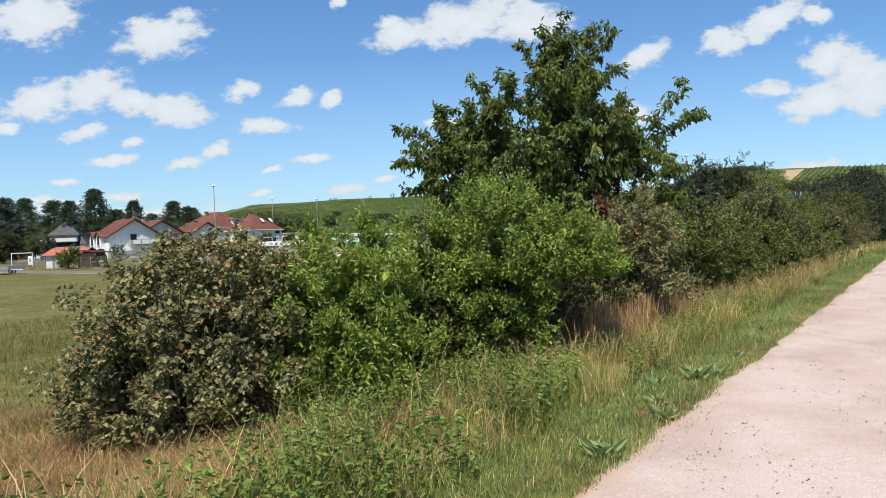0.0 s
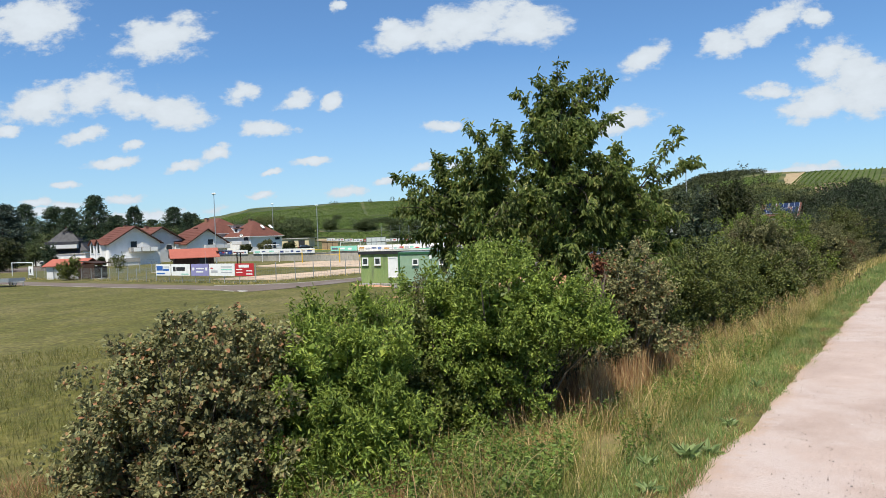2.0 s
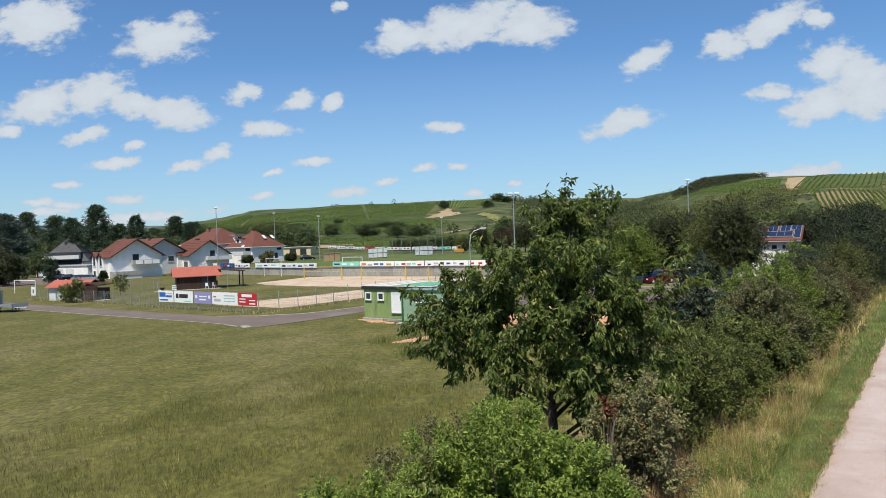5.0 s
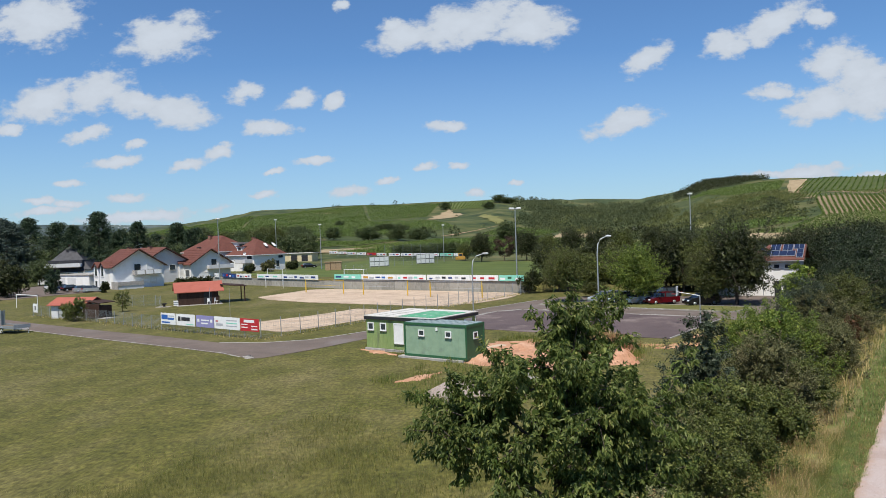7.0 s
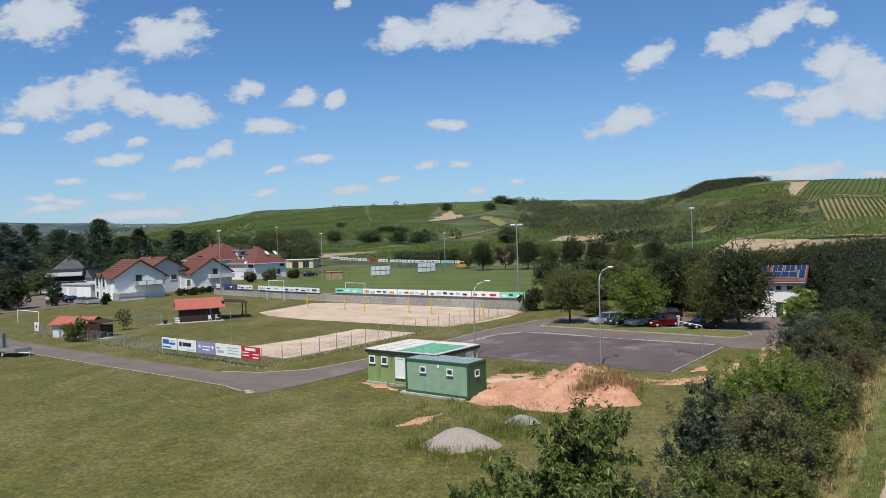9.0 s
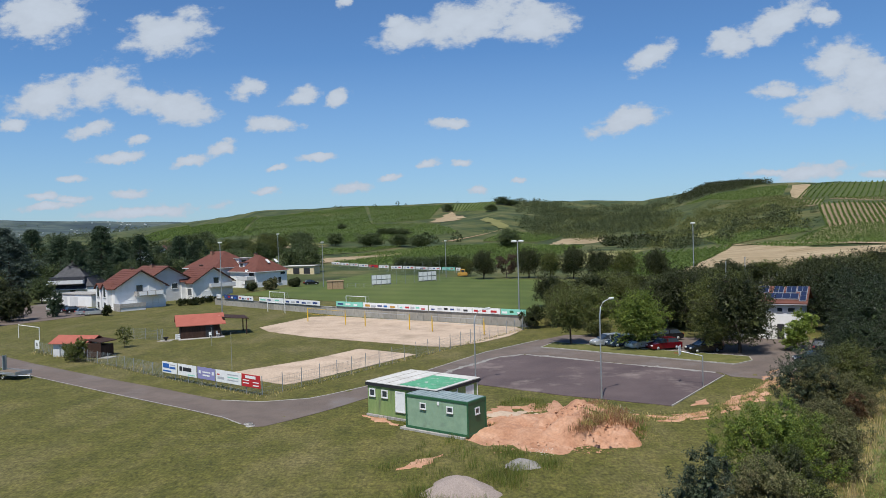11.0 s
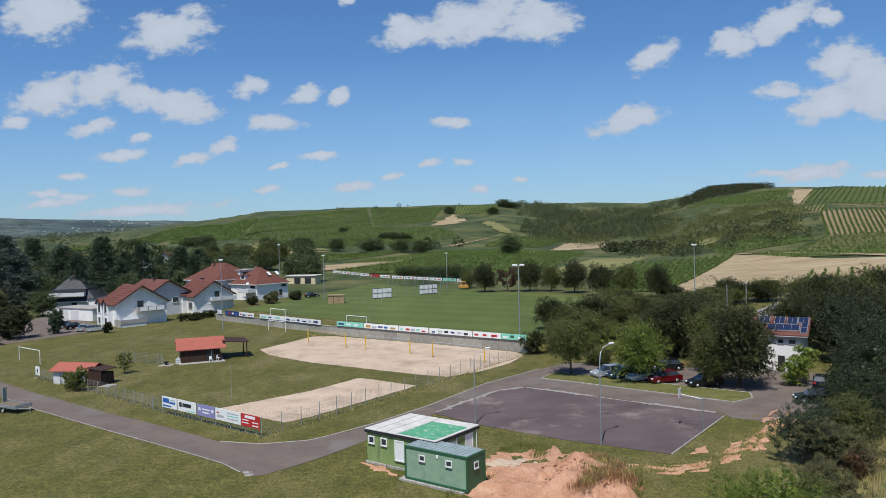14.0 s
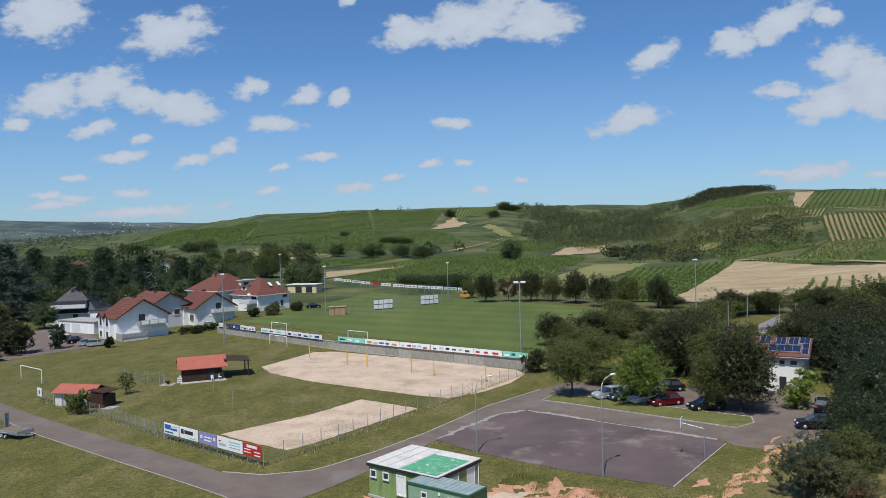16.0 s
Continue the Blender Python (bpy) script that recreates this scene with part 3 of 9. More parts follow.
def finish(bm, name, material, smooth=False):
    bmesh.ops.recalc_face_normals(bm, faces=bm.faces[:])
    me = bpy.data.meshes.new(name)
    bm.to_mesh(me)
    bm.free()
    if smooth:
        me.polygons.foreach_set("use_smooth", [True] * len(me.polygons))
    me.materials.append(material)
    return me


def part(name, bm, material, parent=None, label="", smooth=False, at=None, turn=0.0):
    """Links a bmesh or a mesh as ONE mesh object under a thing or under a part."""
    me = bm if isinstance(bm, bpy.types.Mesh) else finish(bm, name, material, smooth)
    ob = new(name, me)
    ob.parent = parent
    if at is not None:
        ob.matrix_basis = pose(*at, 0, 0, turn)
    return tagged(ob, label)


def box(bm, x0, y0, z0, x1, y1, z1, bevel=0.0):
    vs = [bm.verts.new(p) for p in ((x0, y0, z0), (x1, y0, z0), (x1, y1, z0), (x0, y1, z0), (x0, y0, z1), (x1, y0, z1), (x1, y1, z1), (x0, y1, z1))]
    fs = [bm.faces.new([vs[i] for i in f]) for f in ((3, 2, 1, 0), (4, 5, 6, 7), (0, 1, 5, 4), (1, 2, 6, 5), (2, 3, 7, 6), (3, 0, 4, 7))]
    if bevel:
        edges = list({e for f in fs for e in f.edges})
        bmesh.ops.bevel(bm, geom=edges, offset=bevel, segments=1, affect="EDGES")
    return bm


def boxes(*specs, bevel=0.0):
    bm = bmesh.new()
    for s in specs:
        box(bm, *s, bevel=bevel)
    return bm


def prism(bm, outline, axis, a, b):
    """An outline of (u, v) pushed from a to b along an axis: x takes (y, z), y takes (x, z), z takes (x, y)."""
    put = {"x": lambda u, v, w: (w, u, v), "y": lambda u, v, w: (u, w, v), "z": lambda u, v, w: (u, v, w)}[axis]
    lo = [bm.verts.new(put(u, v, a)) for u, v in outline]
    hi = [bm.verts.new(put(u, v, b)) for u, v in outline]
    bm.faces.new(lo[::-1])
    bm.faces.new(hi)
    for i in range(len(lo)):
        j = (i + 1) % len(lo)
        bm.faces.new((lo[i], lo[j], hi[j], hi[i]))
    return bm


def tube_arrays(paths, sides=5):
    """Tapered tubes along polylines [(points, radii)]."""
    vs, fs, base = [], [], 0
    ang = np.arange(sides) * 2 * np.pi / sides
    for pts, rad in paths:
        pts = np.asarray(pts, float)
        d = np.gradient(pts, axis=0)
        d /= np.linalg.norm(d, axis=1)[:, None] + 1e-9
        ref = np.where(np.abs(d[:, 2:3]) > 0.9, np.array([[1.0, 0, 0]]), np.array([[0, 0, 1.0]]))
        s = np.cross(d, ref)
        s /= np.linalg.norm(s, axis=1)[:, None] + 1e-9
        u = np.cross(s, d)
        r = np.asarray(rad, float)[:, None, None]
        ring = pts[:, None] + r * (np.cos(ang)[None, :, None] * s[:, None] + np.sin(ang)[None, :, None] * u[:, None])
        vs.append(ring.reshape(-1, 3))
        k = len(pts)
        i, j = np.meshgrid(np.arange(k - 1), np.arange(sides), indexing="ij")
        j2 = (j + 1) % sides
        fs.append((base + np.stack([i * sides + j, i * sides + j2, (i + 1) * sides + j2, (i + 1) * sides + j], -1)).reshape(-1, 4))
        base += k * sides
    return np.concatenate(vs), np.concatenate(fs)


def tubes(name, paths, material, sides=5, grid=False):
    if grid:
        paths = [([(*plan(q[0], q[1]), q[2]) for q in pts], rad) for pts, rad in paths]
    v, f = tube_arrays(paths, sides)
    return mesh_of(name, v, [f], material, True)


def rod(p, q, r, r2=None):
    return ([p, ((p[0] + q[0]) / 2, (p[1] + q[1]) / 2, (p[2] + q[2]) / 2), q], [r, (r + (r2 or r)) / 2, r2 or r])


def unit(a):
    return a / (np.linalg.norm(a, axis=-1, keepdims=True) + 1e-9)


def leaf_arrays(P, A, L, W, gen, fine=True, fold=0.25):
    """Leaves at P along A, with length L and width W: folded blades of two faces, or diamonds far off."""
    n = len(P)
    A = unit(A)
    N = unit(gen.normal(size=(n, 3)) * 0.62 + np.array([-0.1, -0.35, 0.6]))
    S = unit(np.cross(A, N))
    N = np.cross(S, A)
    L, W = np.broadcast_to(L, n)[:, None], np.broadcast_to(W, n)[:, None]
    up = N * W * fold
    if fine:
        v = np.stack([P, P + A * L * 0.3 - S * W * 0.5 + up, P + A * L * 0.68 - S * W * 0.38 + up * 0.8, P + A * L - N * L * 0.08,
                      P + A * L * 0.68 + S * W * 0.38 + up * 0.8, P + A * L * 0.3 + S * W * 0.5 + up], 1)
        f = np.array([[0, 5, 4, 3], [0, 3, 2, 1]])
        k = 6
    else:
        v = np.stack([P, P + A * L * 0.45 + S * W * 0.5 + up, P + A * L, P + A * L * 0.45 - S * W * 0.5 + up], 1)
        f = np.array([[0, 1, 2, 3]])
        k = 4
    return v.reshape(-1, 3), (np.arange(n)[:, None, None] * k + f[None]).reshape(-1, 4)


def tuft_leaves(T, D, gen, per, twig, length, width, droop=0.0, fine=True, spread=0.8):
    """Leaves along short twigs that start at T and point along D."""
    n = len(T)
    D = unit(D)
    s = gen.uniform(0.05, 1.0, (n, per))
    P = T[:, None] + D[:, None] * (s * twig)[..., None] + gen.normal(0, twig * 0.10, (n, per, 3))
    A = D[:, None] * 0.6 + gen.normal(0, spread, (n, per, 3)) + np.array([0, 0, -droop])
    k = n * per
    size = gen.uniform(0.65, 1.25, k)
    return leaf_arrays(P.reshape(-1, 3), A.reshape(-1, 3), length * size, width * size, gen, fine)


def lobes_points(lobes, n, gen, inner=0.35):
    """Points with directions outwards in a cluster of uneven ellipsoids (x, y, z, rx, ry, rz)."""
    lobes = np.asarray(lobes, float)
    w = lobes[:, 3] * lobes[:, 4] + lobes[:, 4] * lobes[:, 5]
    k = gen.choice(len(lobes), n, p=w / w.sum())
    d = unit(gen.normal(size=(n, 3)))
    lump = 1 + 0.16 * np.sin(d[:, 0] * 5 + k * 1.7) + 0.14 * np.sin(d[:, 1] * 6 + d[:, 2] * 5 + k)
    r = np.where(gen.uniform(size=n) < inner, gen.uniform(0.35, 0.85, n), gen.uniform(0.82, 1.05, n)) * lump
    r = np.where(gen.uniform(size=n) < 0.05, gen.uniform(1.05, 1.28, n), r)
    p = lobes[k, :3] + d * lobes[k, 3:] * r[:, None]
    return p, unit(d / lobes[k, 3:])


def inner_leaves(lobes, n, size, gen, reach=0.55):
    """Large shaded leaves deep inside a crown, so that no light falls straight through."""
    lobes = np.asarray(lobes, float)
    w = lobes[:, 3] * lobes[:, 4] * lobes[:, 5]
    k = gen.choice(len(lobes), n, p=w / w.sum())
    d = unit(gen.normal(size=(n, 3)))
    P = lobes[k, :3] + d * lobes[k, 3:] * (reach * gen.uniform(0.0, 1.0, n) ** 0.5)[:, None]
    P = P[P[:, 2] > 0.25]
    A = unit(gen.normal(size=P.shape))
    s = size * gen.uniform(0.7, 1.3, len(P))
    return leaf_arrays(P - A * s[:, None] * 0.5, A, s, s * 0.8, gen, False, 0.3)


def both(one, two):
    return np.concatenate([one[0], two[0]]), np.concatenate([one[1], two[1] + len(one[0])])


def gather(T, gen, seeds, pull):
    """Pulls points towards the nearest of some of them, so that leaves form boughs with gaps between."""
    S = T[gen.choice(len(T), min(seeds, len(T)), replace=False)]
    near = np.argmin(((T[:, None] - S[None]) ** 2).sum(-1), 1)
    return T + (S[near] - T) * pull


def shrub(name, at, lobes, material, label, n, per=9, leaf=0.06, width=0.03, twig=0.28, droop=0.1, seed=1, fine=True, stems=26, up=0.5,
          category="shrub", group="", stem_material="twig", bottom=0.05, stout=1.0):
    """A shrub: stems that fan out from its foot and a crown of leaves on twigs."""
    gen = np.random.default_rng(seed)
    ob = thing(name, at, 0, label, category, group)
    ob.scale = (1, 1.2, 1)
    T, D = lobes_points(lobes, n, gen)
    keep = T[:, 2] > bottom
    T, D = T[keep], D[keep]
    T = gather(T, gen, max(12, n // 22), 0.42)
    D = D + gen.normal(0, 0.45, D.shape) + np.array([0, 0, up])
    v, f = tuft_leaves(T - unit(D) * twig * 0.6, D, gen, per, twig, leaf, width, droop, fine)
    low = [q for q in lobes if q[2] > bottom]
    v, f = both((v, f), inner_leaves(low, max(60, n // 3), leaf * (1.9 if fine else 2.6), gen))
    part("crown", mesh_of("crown", v, [f], M[material]), None, ob)
    paths = []
    pick = gen.choice(len(T), stems)
    for i in pick:
        q = T[i] * np.array([0.95, 0.95, 0.95])
        foot = np.array([gen.normal(0, 0.12) + q[0] * 0.25, gen.normal(0, 0.12) + q[1] * 0.25, -0.1])
        mid = foot * 0.45 + q * 0.55 + np.array([0, 0, 0.15 * q[2]])
        r = gen.uniform(0.010, 0.026) * (1 + q[2] * 0.15) * stout
        paths.append(([foot, mid, q], [r, r * 0.65, r * 0.2]))
    part("branchwork", tubes("branchwork", paths, M[stem_material], 4), None, ob)
    return ob


def tree_mesh(height, radius, base, gen, limbs=11, tufts=900, per=9, leaf=0.3, width=0.2, twig=0.7, droop=0.1, material="mid_leaf", fine=False, trunk_r=None, lean=0.0, loose=1.0, forks=6, full=0):
    """Trunk with limbs, and a crown of leaf sprays along them: two meshes."""
    trunk_r = trunk_r or height * 0.02
    top = np.array([gen.normal(0, lean), gen.normal(0, lean), height * 0.93])
    pts = [np.array([0, 0, -0.3]), np.array([0.04, 0.02, height * 0.25]), top * 0.55 + gen.normal(0, 0.03 * height, 3) * [1, 1, 0], top]
    paths = [(pts, [trunk_r * 1.25, trunk_r, trunk_r * 0.6, trunk_r * 0.12])]
    T, D = [], []
    for i in range(limbs):
        a = i * 2.4 + gen.uniform(-0.4, 0.4)
        h = base * 0.75 + (height * 0.85 - base * 0.75) * (i + 0.5) / limbs
        t = (h - base * 0.75) / (height - base * 0.75)
        reach = radius * (0.55 + 0.75 * math.sin(math.pi * min(1, 0.18 + 0.8 * t))) * gen.uniform(0.75, 1.15) * 0.85
        rise = reach * gen.uniform(0.25, 0.7) * (0.4 + t)
        s = top * (h / top[2]) * np.array([1, 1, 1.0])
        e = s + np.array([math.cos(a) * reach, math.sin(a) * reach, rise])
        e[2] = min(e[2], height)
        m = (s + e) / 2 + np.array([0, 0, -0.06 * reach]) + gen.normal(0, 0.06 * reach, 3)
        r = trunk_r * (0.5 - 0.25 * t)
        paths.append(([s, m, e], [r, r * 0.6, r * 0.15]))
        for k in range(forks):
            u = gen.uniform(0.3, 1.0)
            o = s * (1 - u) ** 2 + 2 * m * u * (1 - u) + e * u * u
            d = unit((e - s) * 0.7 + gen.normal(0, 0.55, 3) * reach)
            ln = reach * gen.uniform(0.25, 0.5)
            q = o + d * ln
            paths.append(([o, (o + q) / 2 + gen.normal(0, 0.04 * ln, 3), q], [r * 0.4, r * 0.25, r * 0.08]))
            c = max(3, tufts // (limbs * forks))
            w = gen.uniform(0.1, 1.05, c)[:, None]
            T.append(o + (q - o) * w + gen.normal(0, (0.16 * ln + 0.05 * radius) * loose, (c, 3)))
            D.append(np.repeat(d[None], c, 0) + gen.normal(0, 0.5, (c, 3)))
    T, D = np.concatenate(T), np.concatenate(D)
    if full:
        lobes = [(0, 0, base + (height - base) * 0.45, radius * 0.8, radius * 0.8, (height - base) * 0.42), (0, 0, base + (height - base) * 0.74, radius * 0.5, radius * 0.5, (height - base) * 0.28)]
        lobes += [(math.cos(k * 1.26 + 0.5) * radius * 0.5, math.sin(k * 1.26 + 0.5) * radius * 0.5, base + (height - base) * gen.uniform(0.25, 0.6), radius * 0.52, radius * 0.52, (height - base) * 0.24) for k in range(5)]
        T2, D2 = lobes_points(lobes, full, gen, 0.25)
        T, D = np.concatenate([T, T2]), np.concatenate([D, D2 + gen.normal(0, 0.4, D2.shape)])
    keep = T[:, 2] > base * 0.7
    v, f = tuft_leaves(T[keep], D[keep], gen, per, twig, leaf, width, droop, fine)
    if full:
        v, f = both((v, f), inner_leaves(lobes, 950, 0.75, gen, 0.8))
    return tubes("trunk", paths, M["bark"], 6), mesh_of("crown", v, [f], M[material])


def tree(name, at, meshes, label, category="tree", group="", turn=0.0):
    ob = thing(name, at, turn, label, category, group)
    part("trunk", meshes[0], None, ob)
    part("crown", meshes[1], None, ob)
    ob.scale = (1.0, 1.15, 1.0) if turn == 0 else (1.07, 1.07, 1.0)
    return ob


def conifer_mesh(height, radius, gen, material="needle", whorls=26, per_whorl=9, sprays=7):
    paths = [([(0, 0, -0.3), (0.05, 0, height * 0.5), (0, 0, height)], [height * 0.016, height * 0.01, 0.02])]
    T, D = [], []
    for i in range(whorls):
        t = (i + 0.5) / whorls
        z = height * (0.10 + 0.88 * t)
        for k in range(per_whorl):
            a = gen.uniform(0, 2 * np.pi)
            reach = radius * (1 - t) ** 0.75 * gen.uniform(0.45, 1.2) + 0.2
            d = np.array([math.cos(a), math.sin(a), -0.18 + 0.55 * t])
            if k < 4:
                paths.append(([(0, 0, z), tuple(np.array([0, 0, z]) + d * reach * 0.5), tuple(np.array([0, 0, z]) + d * reach)], [0.05, 0.035, 0.01]))
            u = gen.uniform(0.25, 1, sprays)[:, None]
            T.append(np.array([0, 0, z]) + d * reach * u + gen.normal(0, 0.18, (sprays, 3)))
            D.append(np.repeat(d[None], sprays, 0) + gen.normal(0, 0.35, (sprays, 3)))
    v, f = tuft_leaves(np.concatenate(T), np.concatenate(D), gen, 6, 0.8, 0.50, 0.16, 0.15, False, 0.5)
    return tubes("trunk", paths, M["bark"], 5), mesh_of("crown", v, [f], M[material])


def blades(P, H, gen, width=0.008, lean=0.35, ear=0.0):
    """Grass blades of three pieces that bend over; ear widens the tip into a seed head."""
    n = len(P)
    a = gen.uniform(0, 2 * np.pi, n)
    S = np.stack([np.cos(a), np.sin(a), np.zeros(n)], 1)
    b = gen.uniform(0, 2 * np.pi, n)
    B = np.stack([np.cos(b), np.sin(b), np.zeros(n)], 1) * (gen.uniform(0.1, 1, n) * lean * H)[:, None]
    Z = np.array([0, 0, 1.0])
    w = (width * gen.uniform(0.6, 1.4, n))[:, None]
    H = H[:, None]
    mid1, mid2, tip = P + Z * H * 0.45 + B * 0.2, P + Z * H * 0.8 + B * 0.6, P + Z * H + B
    w2 = w * (1 + ear)
    if ear < 0.5:
        mid = P + Z * H * 0.62 + B * 0.4
        v = np.stack([P - S * w, P + S * w, mid + S * w2 * 0.75, mid - S * w2 * 0.75, tip], 1).reshape(-1, 3)
        o = np.arange(n)[:, None, None] * 5
        return v, (o + np.array([[0, 1, 2, 3]])[None]).reshape(-1, 4), (o + np.array([[3, 2, 4]])[None]).reshape(-1, 3)
    v = np.stack([P - S * w, P + S * w, mid1 + S * w * 0.8, mid1 - S * w * 0.8, mid2 + S * w2 * 0.6, mid2 - S * w2 * 0.6, tip], 1).reshape(-1, 3)
    o = np.arange(n)[:, None, None] * 7
    q = (o + np.array([[0, 1, 2, 3], [3, 2, 4, 5]])[None]).reshape(-1, 4)
    t = (o + np.array([[5, 4, 6]])[None]).reshape(-1, 3)
    return v, q, t


def vnoise(x, y, size, seed):
    """Smooth random bumps of a given size, between -1 and 1."""
    table = np.random.default_rng(seed).uniform(-1, 1, (64, 64))
    u, v = x / size, y / size
    i, j = np.floor(u).astype(int), np.floor(v).astype(int)
    f, h = u - i, v - j
    f, h = f * f * (3 - 2 * f), h * h * (3 - 2 * h)
    t = lambda a, c: table[a % 64, c % 64]
    return (t(i, j) * (1 - f) + t(i + 1, j) * f) * (1 - h) + (t(i, j + 1) * (1 - f) + t(i + 1, j + 1) * f) * h


# ---- the lie of the land ----
PATH_AT, PATH_ALONG, PATH_SIDE = np.array([1.1, 5.2]), np.array([0.612, 0.791]), np.array([0.791, -0.612])
WALL_LINE = [(-61.0, 139.5), (-26.3, 115.6), (9.6, 95.8)]


def smooth01(x):
    x = np.clip(x, 0, 1)
    return x * x * (3 - 2 * x)


def path_coords(x, y):
    dx, dy = x - PATH_AT[0], y - PATH_AT[1]
    return dx * PATH_ALONG[0] + dy * PATH_ALONG[1], dx * PATH_SIDE[0] + dy * PATH_SIDE[1]


def on_path(a, s):
    return tuple(PATH_AT + PATH_ALONG * a + PATH_SIDE * s)


def waves(x, y, size, seed):
    """A gentle, irregular swell."""
    k = 2 * np.pi / size
    return (np.sin(k * (x * 0.83 + y * 0.31) + seed) + np.sin(k * (x * -0.52 + y * 1.13) * 0.77 + seed * 2.1) + np.sin(k * (x * 1.31 - y * 0.67) * 1.37 + seed * 0.7)) / 3


AZ = [-180, -62, -45, -33, -27, -20, -10.6, 3, 11, 16, 21.5, 25, 30, 34, 62, 180]
FOOT = [400, 400, 700, 500, 300, 250, 320, 330, 430, 420, 300, 270, 250, 240, 240, 400]
CREST = [1500, 1500, 1500, 1500, 1500, 1000, 900, 820, 1000, 1000, 800, 750, 700, 700, 700, 1500]
TOP = [20, 20, 22, 34, 57, 61, 61, 58, 63, 59, 64, 62, 56, 53, 52, 20]
FAR = [60, 150, 178, 160, 126, 110, 100, 90, 90, 90, 90, 90, 90, 90, 90, 60]


def land(x, y):
    x, y = np.asarray(x, float), np.asarray(y, float)
    a, s = path_coords(x, y)
    # the bank that carries the gravel path
    bank = 0.6 * (1 - smooth01((a - 36) / 40))
    z = bank * smooth01((s + 5.5) / 4.3) * smooth01((a + 60) / 20)
    # the raised playing field behind its retaining wall
    (ax, ay), (bx, by), (cx, cy) = WALL_LINE
    d1 = ((x - ax) * -(by - ay) + (y - ay) * (bx - ax)) / math.hypot(bx - ax, by - ay)
    d2 = ((x - bx) * -(cy - by) + (y - by) * (cx - bx)) / math.hypot(cx - bx, cy - by)
    d3 = (y - cy) * 0.93 - (x - cx) * 0.37
    d = np.where(x < bx, d1, np.where(x < cx, d2, np.minimum(d2, d3)))
    wide = 0.7 + 9 * smooth01((x - cx - 1) / 8) + 26 * smooth01((ax + 1 - x) / 6)
    z = np.where(s < -8, np.maximum(z, 1.5 * smooth01((d - 0.9) / wide)), z)
    r = np.hypot(x, y)
    az = np.degrees(np.arctan2(x, y))
    foot, crest, top, far = (np.interp(az, AZ, t) for t in (FOOT, CREST, TOP, FAR))
    z = z + 3.5 * smooth01((r - 185) / (foot - 150))
    f = np.clip((r - foot) / (crest - foot), 0, 1)
    rise = np.power(f, 1.3) * (top - 5)
    rise = rise * np.where(r > crest, 1 - 0.15 * smooth01((r - crest) / 600), 1)
    z = z + rise + np.sin(np.pi * np.minimum(f, 1)) * (waves(x, y, 260, 1.3) * 3.4 + waves(x, y, 90, 4.1) * 1.1)
    z = np.maximum(z, far * smooth01((r - 2000) / 1700) * (0.88 + 0.14 * waves(x, y, 1500, 2.0) + 0.05 * waves(x, y, 430, 0.4)))
    return z


def spread(lo, hi, step, grow, end):
    mid = list(np.arange(lo, hi + step / 2, step))
    out, s, p = [], step, hi
    while p < end:
        s *= grow
        p = min(p + s, end)
        out.append(p)
    low, s, p = [], step, lo
    while p > -end:
        s *= grow
        p = max(p - s, -end)
        low.append(p)
    return np.array(low[::-1] + mid + out)


gx, gy = spread(-80, 52, 1.0, 1.07, 3900), spread(-6, 140, 0.9, 1.055, 3900)
X, Y = np.meshgrid(gx, gy, indexing="ij")
Z = land(X, Y)
Z = Z + np.where(np.hypot(X, Y) < 110, 0.03 * waves(X, Y, 7, 0.5) + 0.02 * waves(X, Y, 2.7, 2.0), 0)
idx = np.arange(X.size).reshape(X.shape)
quads = np.stack([idx[:-1, :-1], idx[1:, :-1], idx[1:, 1:], idx[:-1, 1:]], -1).reshape(-1, 4)


